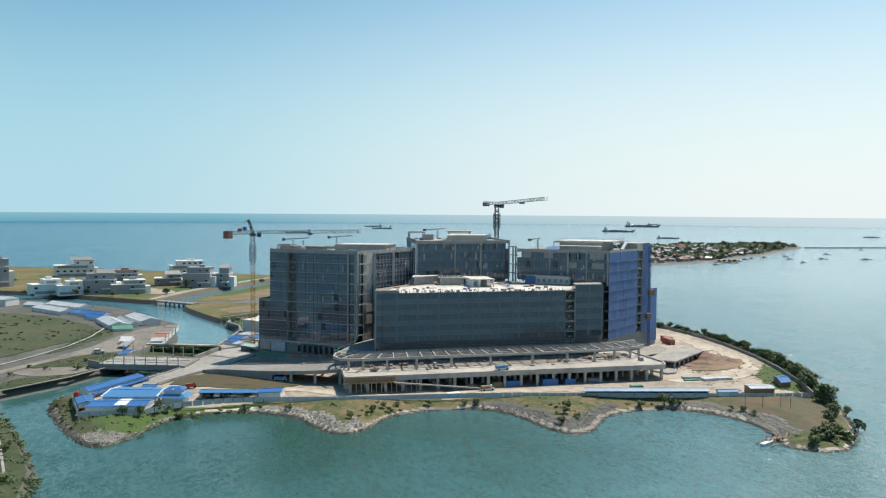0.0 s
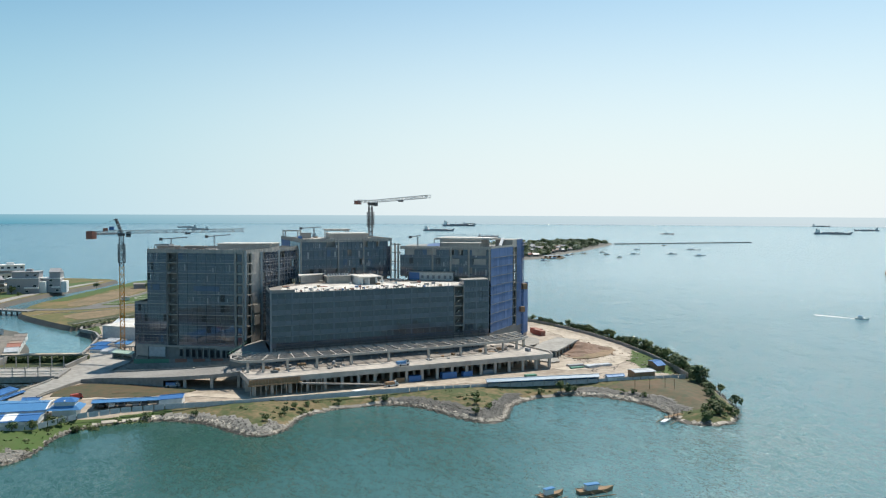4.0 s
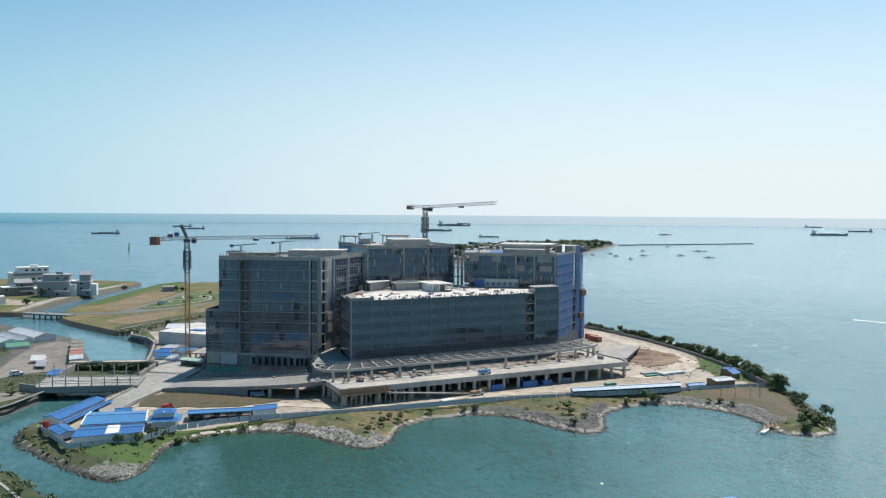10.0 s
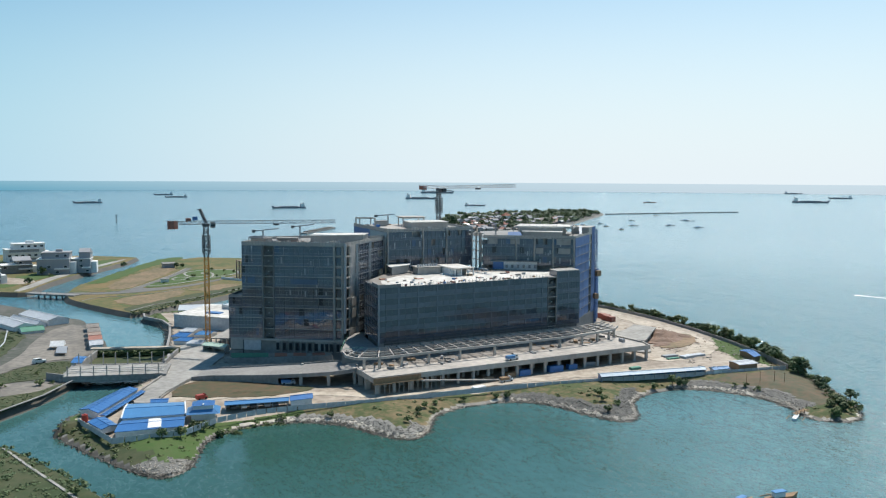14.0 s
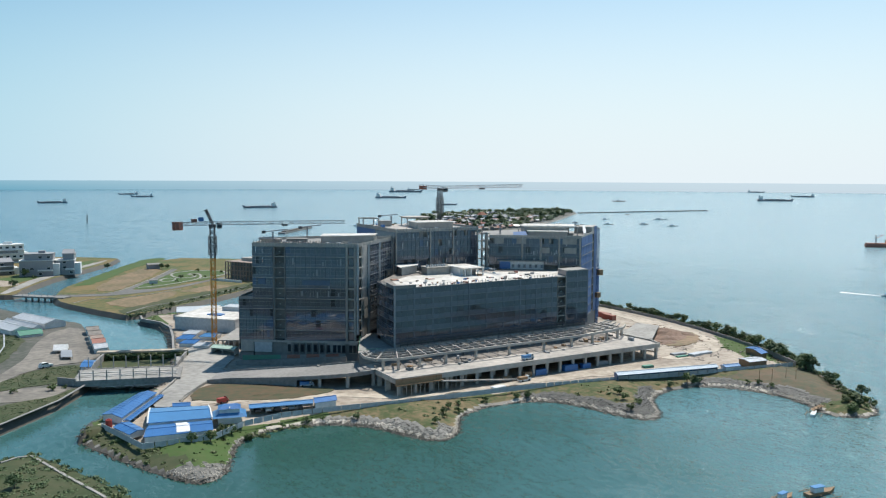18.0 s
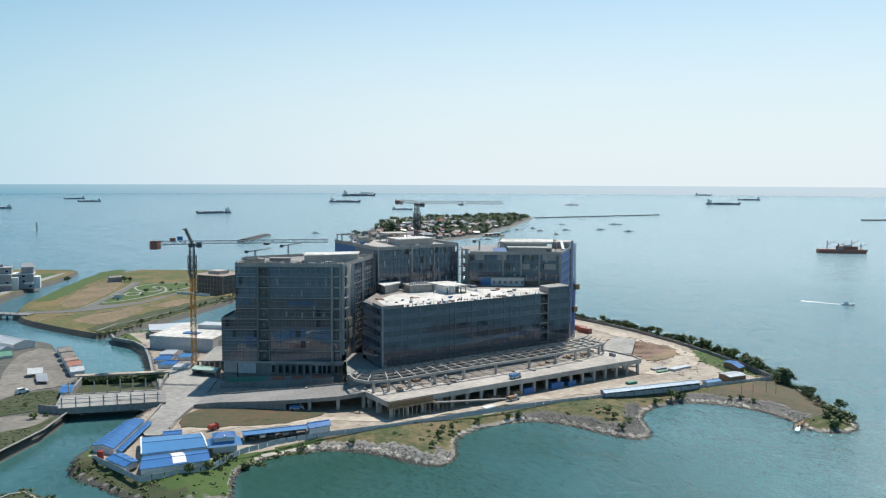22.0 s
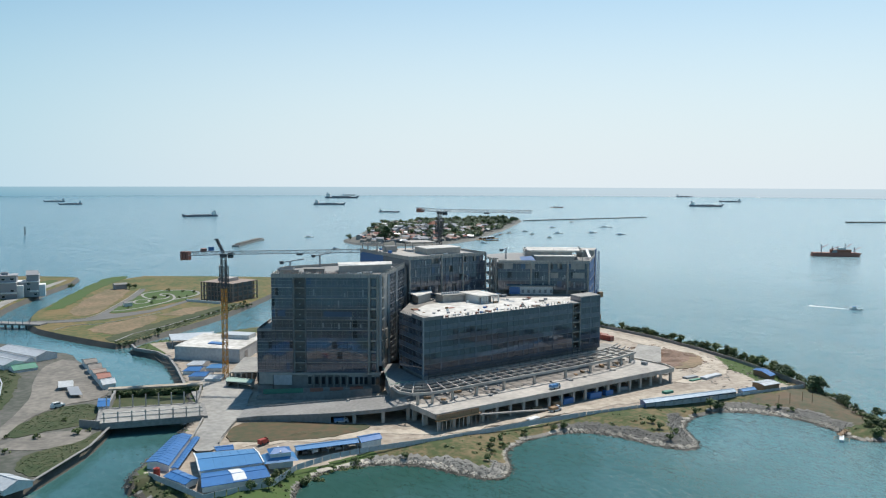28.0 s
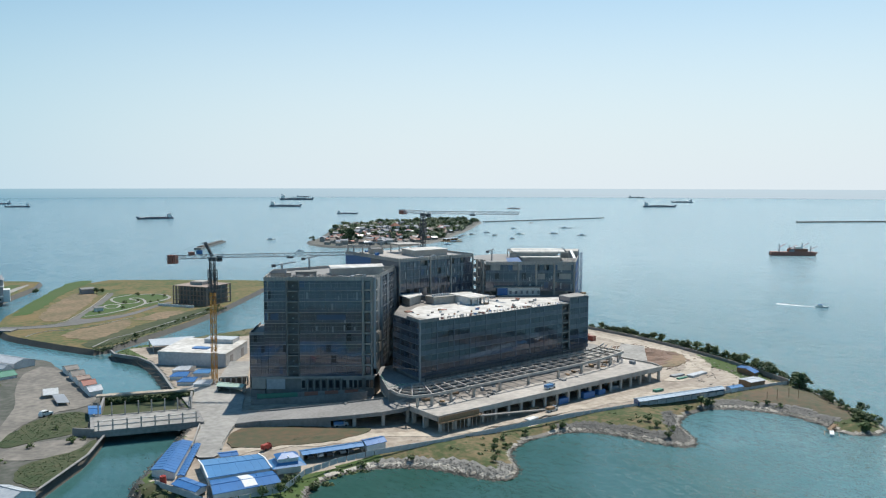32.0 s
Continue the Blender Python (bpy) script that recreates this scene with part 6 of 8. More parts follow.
placing_boom(-77.3, 47.4, 48.4, 53.4, 4.2, 7.0, 0.25)
placing_boom(-57.3, 62.0, 48.4, 53.9, 3.8, 7.8, 0.35)
placing_boom(-5.6, 86.0, 52.0, 56.8, 7.0, 4.0, 0.2)
placing_boom(35.0, 52.0, 48.6, 53.2, 5.5, 2.0, 0.5)
box_room(north, [(-6.5, 57), (12, 57), (14, 70), (-4, 71)], 52.0, 54.7, "raw", "screed")
box_room(north, [(-14, 80), (-9, 79), (-8, 84), (-13, 85)], 52.0, 54.4, "raw", "concrete")
pergola(north, [(-18.6, 95), (-11.7, 93), (-11.9, 87), (-19, 89)], 52.0, 55.8)
pergola(north, [(-2, 76), (8, 74), (10, 84), (0, 86)], 52.0, 56.2, 0.4)
part("roof", Shape().prism([(-3, 75), (9, 73), (11, 85), (-1, 87)], 56.2, 56.5), "raw", north)
part("roof_screed", Shape().prism(inset(T2, [1.2] * 4), 52.0, 52.05), "raw", north)
for i in range(14):
    x, y = rng6.uniform(-18, 16), rng6.uniform(49, 92)
    part("formwork_panel", Shape().box(x - 0.9, y - 0.6, 52.0, x + 0.9, y + 0.6, 52.4 + rng6.random()), rng6.choice(("timber", "raw", "blue", "whitemetal")), north)
box_room(east, [(42, 42), (58, 31), (68, 42), (50, 56)], 48.6, 52.4, "raw", "screed")
box_room(east, [(40, 36), (54, 25.5), (57.5, 30), (43, 41)], 48.6, 50.7, "raw", "screed")
pergola(east, [(40, 44), (62, 28), (76, 44), (54, 62)], 48.6, 52.6, 0.25, "raw")
part("upper_roof", Shape().prism([(41, 43.5), (61, 29), (74, 44), (54, 60)], 52.7, 53.0), "screed", east, "white upper roof slab")
for p, q in (((41, 43.5), (61, 29)), ((61, 29), (74, 44)), ((74, 44), (54, 60))):
    rail = Shape().beam((*p, 54.0), (*q, 54.0), 0.07)
    for i in range(9):
        x, y = lerp(p, q, i / 8)
        rail.beam((x, y, 53.0), (x, y, 54.1), 0.07)
    part("roof_rail", rail, "grey", east)
part("chute", Shape().beam((66, 27.5, 49.4), (72, 36, 52.6), 1.3, 0.5), "whitemetal", east)
part("tarpaulin", Shape().add([(33, 38, 48.7), (38, 33, 48.7), (41, 40, 50.6), (37, 44, 50.2)], [(0, 1, 2, 3)]), "net", east)
part("hoist_mast", lattice(Shape(), (87.2, 43.3, 3), (87.2, 43.3, 50.5), 0.9, 1.5, 0.12, (0, 1, 0)), "net", east)
part("hoist_cage", Shape().box(86.2, 40.8, 27.5, 88.6, 42.7, 30.2), "timber", east)
part("hoist_cage", Shape().box(85.0, 40.6, 16.5, 87.2, 42.4, 19.0), "timber", east)
# pavilion and court on the front roof
pav = thing("roof_pavilion", (0, 24, 34.4), "small white roof pavilion with an open corner", "pavilion")
part("wall", Shape().prism([(-5, 21.5), (-1, 19.5), (-1, 33), (-5, 34)], 34.36, 37.4), "white", pav)
part("core", Shape().prism([(-1, 21), (2.2, 20.5), (3, 32), (-1, 33)], 34.36, 37.4), "dark_conc", pav)
part("roof", Shape().prism([(-5.4, 17.2), (4.8, 17.6), (5.2, 34), (-5.4, 34.6)], 37.4, 37.75), "screed", pav)
for x, y in ((-4.6, 18), (-1.6, 18), (1.6, 18.1), (4.3, 18.3), (4.5, 26)):
    part("column", Shape().box(x - 0.22, y - 0.22, 34.36, x + 0.22, y + 0.22, 37.4), "white", pav)
part("door", Shape().box(-3.7, 19.9, 34.4, -2.6, 20.7, 36.5), "inside", pav)
part("tarpaulin", Shape().box(-5.2, 30.5, 34.4, -5.05, 33.5, 37.3), "blue", pav)
shelter = thing("roof_pavilion", (-12, 32, 34.4), "brown unfinished block beside the roof pavilion", "pavilion")
part("wall", Shape().prism([(-16, 30), (-6, 28.5), (-6, 36), (-15, 37)], 34.36, 37.2), "raw", shelter)
part("roof", Shape().prism([(-16.5, 29.5), (-5.6, 28), (-5.6, 36.5), (-15.5, 37.5)], 37.2, 37.5), "slab", shelter)
for i in range(8):
    part("duct", Shape().tube((-15 + i * 1.2, 32, 37.5), (-15 + i * 1.2, 32, 38.4), 0.45, n=8), "whitemetal", shelter)
hall = thing("roof_hall", (30, 32, 34.4), "white roof hall with blue sheeting in front of the glass", "pavilion")
part("wall", Shape().prism([(24, 35), (40, 24), (42, 27), (26, 38)], 34.36, 38.0), "white", hall)
part("roof", Shape().prism([(22.5, 35), (40, 22.5), (43, 27), (25, 39.5)], 38.0, 38.3), "slab", hall)
part("sheet", Shape().wall((23.6, 34.8), (27.5, 32.2), 0.12, 34.6, 37.8), "blue", hall)
for i in range(6):
    x, y = lerp((28.5, 31.4), (39, 24.2), i / 5)
    part("window", Shape().box(x - 0.5, y - 0.5, 35.2, x + 0.4, y, 36.6), "inside", hall)
hall2 = thing("roof_hall", (-22, 36, 34.4), "dark unfinished hall with a pale flat roof in the court", "pavilion")
part("wall", Shape().prism([(-27, 32), (-17, 38), (-14, 43), (-24, 42)], 34.36, 37.6), "raw", hall2)
part("roof", Shape().prism([(-28, 31.5), (-16.5, 37.5), (-13, 43.5), (-25, 43)], 37.6, 37.9), "screed", hall2)
for i in range(70):
    x, y = rng6.uniform(-40, 30), rng6.uniform(6, 42)
    if y < 30 and -38 < x < 20 and rng6.random() < 0.75:
        continue
    w, h = rng6.uniform(0.3, 1.5), rng6.uniform(0.2, 0.9)
    if within(inset(LOW, [2] * 8), np.array([[x, y]]))[0]:
        s = solid("building_material", Shape().box(x - w, y - w * 0.6, 34.36, x + w, y + w * 0.6, 34.36 + h), rng6.choice(("timber", "raw", "dark_conc", "rust", "grey", "white")), "small pile of building material on the roof", "material pile")
        s["group"] = "material piles on the roof"


for i in range(44):
    f, g = rng6.random(), rng6.uniform(0.1, 0.95)
    k = int(f * 9)
    x, y = lerp(lerp(CF[k + 1], CF[k + 2], f * 9 - k), lerp(CB[k + 1], CB[k + 2], f * 9 - k), g)
    y -= 3.5 if i % 3 == 0 else 0
    w, h, turn = rng6.uniform(0.3, 1.6), rng6.uniform(0.15, 0.8), rng6.uniform(0, 3.1)
    cx, sx = math.cos(turn) * w, math.sin(turn) * w
    s = solid("building_material", Shape().wall((x - cx, y - sx), (x + cx, y + sx), rng6.uniform(0.4, 1.3), 8.34, 8.34 + h), rng6.choice(("timber", "dark_conc", "dark_conc", "dirty", "grey", "slab", "dirty", "dirty")), "small pile of building material on the deck", "material pile")
    s["group"] = "material piles on the deck"


for i in range(60):
    f = rng6.random()
    x, y = on_front(10 + 66 * f)
    y += rng6.uniform(0.8, 4.5) if i % 2 else rng6.uniform(1, 16)
    w, h, turn = rng6.uniform(0.2, 0.8), rng6.uniform(0.15, 0.7), rng6.uniform(0, 3.1)
    cx, sx = math.cos(turn) * w, math.sin(turn) * w
    s = solid("building_material", Shape().wall((x - cx, y - sx), (x + cx, y + sx), rng6.uniform(0.3, 0.8), 34.36, 34.36 + h), rng6.choice(("timber", "dark_conc", "rust", "grey", "dirty", "blue")), "small pile of building material on the roof", "material pile")
    s["group"] = "material piles on the roof"


# ---- vehicles and clutter on the site ----
def car(name, x, y, z, turn, body, label, length=4.5, width=1.8, van=False, cargo=""):
    t = thing(name, (x, y, z), label, "vehicle")
    t.rotation_euler = (0, 0, radians(turn))
    LOC[t.name] = (0, 0, 0)
    h = 1.0 if not van else 1.3
    L, W = length / 2, width / 2
    b = part("body", Shape().hexa([(-L, -W, 0.35), (L, -W, 0.35), (L, W, 0.35), (-L, W, 0.35)], [(-L * 0.97, -W * 0.95, h), (L * 0.95, -W * 0.95, h * 0.92), (L * 0.95, W * 0.95, h * 0.92), (-L * 0.97, W * 0.95, h)]), body, t)
    back = -L * 0.9 if van else -L * 0.5
    fr = L * 0.45
    if cargo:
        back, fr = L * 0.35, L * 0.92
        part("cargo_box", Shape().box(-L, -W, 0.8, L * 0.3, W, 3.0 if length > 6 else 1.7), cargo, t)
        h = 1.2
    cab = part("cab", Shape().hexa([(back, -W * 0.92, h * 0.98), (fr, -W * 0.92, h * 0.9), (fr, W * 0.92, h * 0.9), (back, W * 0.92, h * 0.98)], [(back + 0.3, -W * 0.78, h + 0.75), (fr - 0.7, -W * 0.78, h + 0.75), (fr - 0.7, W * 0.78, h + 0.75), (back + 0.3, W * 0.78, h + 0.75)]), body, t)
    part("window", Shape().box(back + 0.35, -W * 0.88, h + 0.12, fr - 0.45, W * 0.88, h + 0.58), "pane", cab)
    for sx in (-L * 0.62, L * 0.62):
        for sy in (-W, W):
            w = part("wheel", Shape().tube((sx, sy - 0.12, 0.36), (sx, sy + 0.12, 0.36), 0.36, n=12), "black", t)
    return t


car("pickup_truck", -5.0, -28.3, 8.31, 8, "white", "white and pale blue pickup parked on the podium deck", 5.0, 1.9, cargo="lightblue")
car("lorry", -115.0, -15.8, 3.22, 20, "red", "small red tipper lorry standing on the dirt road", 3.7, 1.5, cargo="red")
car("box_lorry", -83.6, -7.6, 3.02, -20, "whitemetal", "pale blue-grey box lorry parked under the ramp", 5.0, 1.9, cargo="lightblue")
car("van", -160.3, 67.0, 2.85, 25, "white", "white van on the gravel road", 4.8, 1.9, True)
car("pickup_truck", -13.0, -37.5, 3.02, 5, "white", "pale pickup beside the podium", 5.0, 1.9, cargo="timber")
for i, (x, y, turn, c) in enumerate([(-108, -29.9, 80, "darkgrey"), (-105, -30.4, 80, "white"), (-102, -31, 78, "darkgrey"), (-98, -31.8, 82, "grey"), (-95.5, -32.3, 80, "darkgrey")]):
    tagged(car("car", x, y, 3.02, turn, c, "parked car under the blue shelter roof"), group="cars under the shelter")
shed("site_shelter", [(-100, 60), (-92.5, 51.5), (-89, 56), (-96, 66)], 6.0, 6.6, "palegreen", "white", "open shelter with a pale green roof by the crane", 3.6, open_front=True)


def pile(name, x, y, z, sx, sy, h, material, label, turn=0.0, group=""):
    """A stack of a few flat layers, each a part."""
    rng = random.Random(int(x * 7 + y * 3))
    t = thing(name, (x, y, z), label, "material stack", group)
    t.rotation_euler = (0, 0, radians(turn))
    LOC[t.name] = (0, 0, 0)
    n = 1 if h < 0.6 else 2 if h < 1.2 else 3
    for k in range(n):
        o = rng.uniform(-0.12, 0.12)
        part("layer", Shape().hexa([(-sx / 2 + o, -sy / 2, k * h / n), (sx / 2 + o, -sy / 2, k * h / n), (sx / 2 + o, sy / 2, k * h / n), (-sx / 2 + o, sy / 2, k * h / n)],
                                   [(-sx / 2 + 0.08, -sy / 2 + 0.1, (k + 1) * h / n), (sx / 2 - 0.1, -sy / 2 + 0.05, (k + 1) * h / n), (sx / 2, sy / 2 - 0.12, (k + 1) * h / n), (-sx / 2 + 0.05, sy / 2, (k + 1) * h / n)]), material, t)
    return t


for x, y, sx, sy, h, m, lab in [(-26, -40.5, 5, 2.6, 0.4, "white", "stack of white sheets by the fence"), (69, -30.5, 7, 2.5, 0.8, "grey", "stack of grey panels on the yard"), (74, -35, 6, 3.2, 1.0, "whitemetal", "stack of pale panels on the yard"),
                                (80.5, -34, 6, 3, 0.8, "whitemetal", "stack of pale panels on the yard"), (67, -34.5, 6, 1.6, 0.6, "green", "green stack on the yard"), (41, -42.5, 4.5, 2, 1.0, "green", "green skip by the podium"),
                                (-2, -31.5, 5, 2.5, 2.0, "blue", "blue sheeted stack beside the podium"), (12, -31.5, 6, 2.5, 2.2, "blue", "blue sheeted stack beside the podium"), (20, -31, 4, 2, 1.8, "blue", "blue sheeted stack beside the podium"),
                                (30, -29, 4, 2, 1.4, "grey", "grey stack under the podium"), (-8, -32, 3.5, 2.2, 1.7, "timber", "timber stack under the podium"), (-18, -33, 4, 2, 1.4, "timber", "timber stack under the podium")]:
    pile("material_stack", x, y, 3.0, sx, sy, h, m, lab, rng6.uniform(-15, 15))
for i in range(26):
    x = rng6.uniform(-56, 54)
    y = rng6.uniform(-24, -6)
    pile("material_stack", x, y, 8.31, rng6.uniform(0.8, 3.5), rng6.uniform(0.5, 1.6), rng6.uniform(0.3, 1.3), rng6.choice(("timber", "grey", "dirty", "dark_conc", "dirty", "raw", "timber")), "small stack of building material on the deck", rng6.uniform(0, 180), "stacks on the deck")
for x, y, l in ((103, 56, 8), (101, 50, 8)):
    c = thing("container", (x, y, 3), "orange shipping container by the sea wall", "container")
    part("body", Shape().box(x - 1.3, y - l / 2, 3.0, x + 1.3, y + l / 2, 5.6), "rust", c)
    rib = Shape()
    for i in range(12):
        rib.box(x - 1.36, y - l / 2 + i * l / 12, 3.1, x - 1.3, y - l / 2 + i * l / 12 + 0.3, 5.5)
    part("rib", rib, "red", c)
# timber ramp and shoring at the podium corner
sc = thing("scaffold", (-56, -37, 3), "timber formwork and steel props at the podium corner", "scaffold")
for i in range(15):
    x, y = lerp((-62.5, -35.4), (-38, -35.0), i / 14)
    part("prop", Shape().tube((x, y, 3), (x, y, 7.2), 0.12, n=6), "raw", sc)
for i in range(16):
    x, y = lerp((-62.5, -35.5), (-46, -35.2), i / 15)
    part("board", Shape().box(x - 0.5, y - 0.1, 7.0, x + 0.5, y + 0.1, 8.7), "timber", sc)
part("sloping_walk", Shape().beam((-46, -36.0, 6.6), (-14, -35.2, 3.3), 1.4, 0.4), "concrete", sc)
part("platform", Shape().prism([(-63.2, -36.3), (-45, -36.0), (-45, -34.8), (-63.2, -35.0)], 6.7, 7.0), "timber", sc)
# low wall and excavation by the east tower
part_wall = thing("unfinished_block", (85, 12, 3), "low unfinished concrete block with an open side", "building")
part("slab", Shape().prism([(63, -4), (72, -12), (98, 11), (94, 22), (80, 12)], 5.6, 6.2), "slab", part_wall)
for i in range(7):
    x, y = lerp((72.5, -10.5), (96.5, 11.5), i / 6)
    part("column", Shape().box(x - 0.3, y - 0.3, 3, x + 0.3, y + 0.3, 5.6), "raw", part_wall)
part("back_wall", Shape().wall((66, -4), (92, 20), 0.4, 3, 5.6), "inside", part_wall)
patch("spoil", [(77, -4), (84, -10), (96, -8), (107, 2), (110, 13), (100, 15), (90, 6)], 3.3, "spoil", "dark reddish-brown churned soil at the excavation")
patch("spoil", [(76, -14), (84, -19), (97, -15), (112, 0), (106, 10), (92, -2)], 3.25, "tan", "brown spoil heap at the excavation")
patch("pavement", [(56, 12), (64, 4), (84, 22), (94, 38), (90, 45), (74, 30)], 3.5, "slab", "pale concrete yard with green mesh")
patch("track", [(60, -38), (84, -36), (104, -24), (114, 2), (119, 40), (120, 80), (114, 80), (110, 42), (104, 4), (94, -16), (78, -28), (58, -30)], 3.1, "track", "pale sandy haul road", 2, category="road")
patch("track", [(-128, -14), (-112, -16.5), (-96, -24), (-78, -26), (-62, -39), (-30, -41), (0, -42), (40, -50), (60, -56), (60, -46), (30, -38), (0, -37.5), (-60, -36.5), (-76, -21), (-96, -18), (-112, -12), (-126, -8)], 3.11, "track", "pale sandy site road", 1, category="road")


# ---- warehouse by the quay ----
wh = thing("warehouse", (-78, 126, 3), "plain white flat-roofed warehouse by the quay", "warehouse")
WH = [(-100, 126), (-78, 102.5), (-57, 126), (-78, 151)]
for p, q in zip(WH, WH[1:] + WH[:1]):
    part("wall", Shape().wall(p, q, 0.3, 2.9, 9.0), "whitemetal", wh)
part("roof", Shape().prism(inset(WH, [-0.4] * 4), 8.8, 9.2), "screed", wh)
part("roof_room", Shape().prism([(-76, 132), (-66, 122), (-60, 128), (-70, 139)], 9.2, 11.2), "whitemetal", wh)
part("roof_sheet", Shape().prism([(-86, 122), (-81, 116), (-78, 119), (-83, 125)], 9.2, 9.7), "blue", wh)
for f in (0.25, 0.75):
    x, y = lerp(WH[1], WH[2], f)
    part("door", Shape().wall(lerp(WH[1], WH[2], f - 0.06), lerp(WH[1], WH[2], f + 0.06), 0.5, 3.0, 7.2), "inside", wh)
sh2 = thing("open_shed", (-84, 160, 3), "open shed with a pale flat roof by the channel", "shed")
SH2 = [(-94, 152), (-80, 146), (-68, 165), (-90, 170)]
part("roof", Shape().prism(SH2, 6.6, 6.9), "whitemetal", sh2)
for x, y in inset(SH2, [0.6] * 4) + [(-87, 149.5), (-75, 156), (-80, 167)]:
    part("post", Shape().box(x - 0.2, y - 0.2, 2.9, x + 0.2, y + 0.2, 6.6), "grey", sh2)
an = thing("open_shed", (-83, 80, 3), "open concrete shed with a flat roof beside the tower", "shed")
AN = [(-94, 71), (-84, 66), (-71, 92), (-78, 97)]
part("roof", Shape().prism(AN, 6.2, 6.6), "slab", an)
for i in range(6):
    x, y = lerp(AN[0], AN[1], i / 5)
    part("post", Shape().box(x - 0.25, y - 0.2, 2.9, x + 0.25, y + 0.3, 6.2), "raw", an)
    x, y = lerp(AN[0], AN[3], i / 5)
    part("post", Shape().box(x - 0.2, y - 0.2, 2.9, x + 0.3, y + 0.2, 6.2), "raw", an)
for a, b, lab in ([(-107, 93), (-99, 98), "blue"], [(-108, 82), (-100, 86), "blue"], [(-104, 74), (-98, 78), "whitemetal"], [(-97, 93), (-90, 97), "lightblue"], [(-102, 104), (-94, 108), "whitemetal"]):
    shed("quay_hut", [a, (a[0] + 6, a[1] - 4), (b[0] + 4, b[1] - 2), b][::1], 4.6, 5.6, lab, "white", "small metal-roofed hut by the quay")


# ---- unfinished concrete frame and park on the spit ----
def frame_block():
    a, b = Vector((-26, 313)), Vector((-12, 289))
    d = (b - a).normalized()
    n = Vector((-d.y, d.x))
    if n.x < 0:
        n = -n
    W, Dp, H, z0 = 28, 26, 12.5, 2.6
    t = thing("concrete_frame", (a.x, a.y, z0), "unfinished grey concrete frame building on the spit", "building")

    def at(u, v):
        return (a.x + d.x * u + n.x * v, a.y + d.y * u + n.y * v)

    for k in range(5):
        z = z0 + k * H / 4
        part("floor_slab", Shape().prism(ccw([at(0, 0), at(W, 0), at(W, Dp), at(0, Dp)]), z - 0.2, z + 0.25), "brickraw", t)
    for i in range(11):
        for v in (0.3, Dp - 0.3):
            x, y = at(i * W / 10, v)
            part("column", Shape().box(x - 0.35, y - 0.35, z0, x + 0.35, y + 0.35, z0 + H), "brickraw", t)
        x, y = at(0.3 if i % 2 else W - 0.3, i * Dp / 10)
        part("column", Shape().box(x - 0.35, y - 0.35, z0, x + 0.35, y + 0.35, z0 + H), "brickraw", t)
    part("core", Shape().prism(ccw([at(2.5, 2.5), at(W - 2.5, 2.5), at(W - 2.5, Dp - 2.5), at(2.5, Dp - 2.5)]), z0, z0 + H), "dark_conc", t)
    part("roof_room", Shape().prism(ccw([at(8, 8), at(18, 8), at(18, 18), at(8, 18)]), z0 + H, z0 + H + 2.5), "raw", t)


frame_block()


def ribbon(name, line, w, z, material, label, closed=False):
    s = Shape()
    line = list(line)
    if closed:
        line = smooth(line, 2)
        line.append(line[0])
    for p, q in zip(line, line[1:]):
        s.wall(p, q, w, z - 0.2, z)
    return solid(name, s, material, label, "path", "structure")


def curve(line):
    """An open line with its corners rounded."""
    for _ in range(2):
        line = [line[0]] + [c for p, q in zip(line, line[1:]) for c in (lerp(p, q, 0.25), lerp(p, q, 0.75))] + [line[-1]]
    return line


ribbon("park_path", curve([(-89, 292), (-79.5, 293), (-65, 301), (-46.5, 317), (-39, 329), (-34.5, 352), (-38.8, 360), (-44, 352), (-39, 342), (-46, 329.5), (-55, 333), (-56, 353), (-51, 367), (-41.5, 371.5), (-34, 376.5)]), 1.7, 2.79, "slab", "pale curving park path")
ribbon("park_path", curve([(-41, 324), (-29, 331), (-20, 339), (-15, 350), (-15, 364.5), (-22.5, 372), (-33.5, 373.5)]), 1.9, 2.80, "slab", "pale curving park path")
ribbon("park_path", curve([(-68.6, 325.7), (-63.2, 335.7), (-55.8, 331), (-60.7, 318), (-68.5, 315), (-68.6, 325.7)]), 1.5, 2.78, "slab", "pale curving park path")
patch("park_lawn", [(-94, 285), (-80, 313), (-65, 339.5), (-45.5, 381), (-33, 380.5), (-15, 364.5), (-16, 345), (-27.5, 325.5), (-47.5, 309.5), (-65, 297.5), (-82, 282)], 2.72, "grass", "green park lawn between the paths")
patch("road", [(-141, 279), (-121.5, 271), (-107, 271), (-91, 298.5), (-66.5, 346.5), (-45, 396), (-41, 394), (-62.5, 344.5), (-86, 300), (-96, 281.5), (-82, 281), (-65, 285.5), (-38, 313.5), (-24, 325), (-23.5, 319), (-40, 305), (-66, 277), (-88, 267), (-106, 261), (-125, 263.5), (-141, 272)], 2.71, "asphalt", "grey forked park road")
ribbon("kerb", curve([(-141, 279.6), (-121.5, 271.8), (-107.6, 271.8), (-91.6, 299), (-67, 347), (-45.3, 396.4)]), 0.5, 2.8, "slab", "pale kerb of the park road")
ribbon("kerb", curve([(-133, 238.5), (-127, 247), (-116, 252), (-110, 245.4), (-88, 256.2), (-66, 271.3)]), 0.5, 2.8, "slab", "pale kerb of the park road")
ribbon("park_path", [(-112.4, 187.5), (-99, 204.6), (-80, 217), (-56.4, 237), (-32.5, 257), (-10, 279)], 0.7, 2.9, "slab", "pale low kerb above the channel bank")
patch("bare_earth", [(-117, 290), (-101.5, 338.5), (-82.5, 377), (-65, 412), (-50, 404), (-72.5, 344), (-92.5, 305), (-105.5, 279)], 2.685, "tan", "bare brown earth beside the park road")
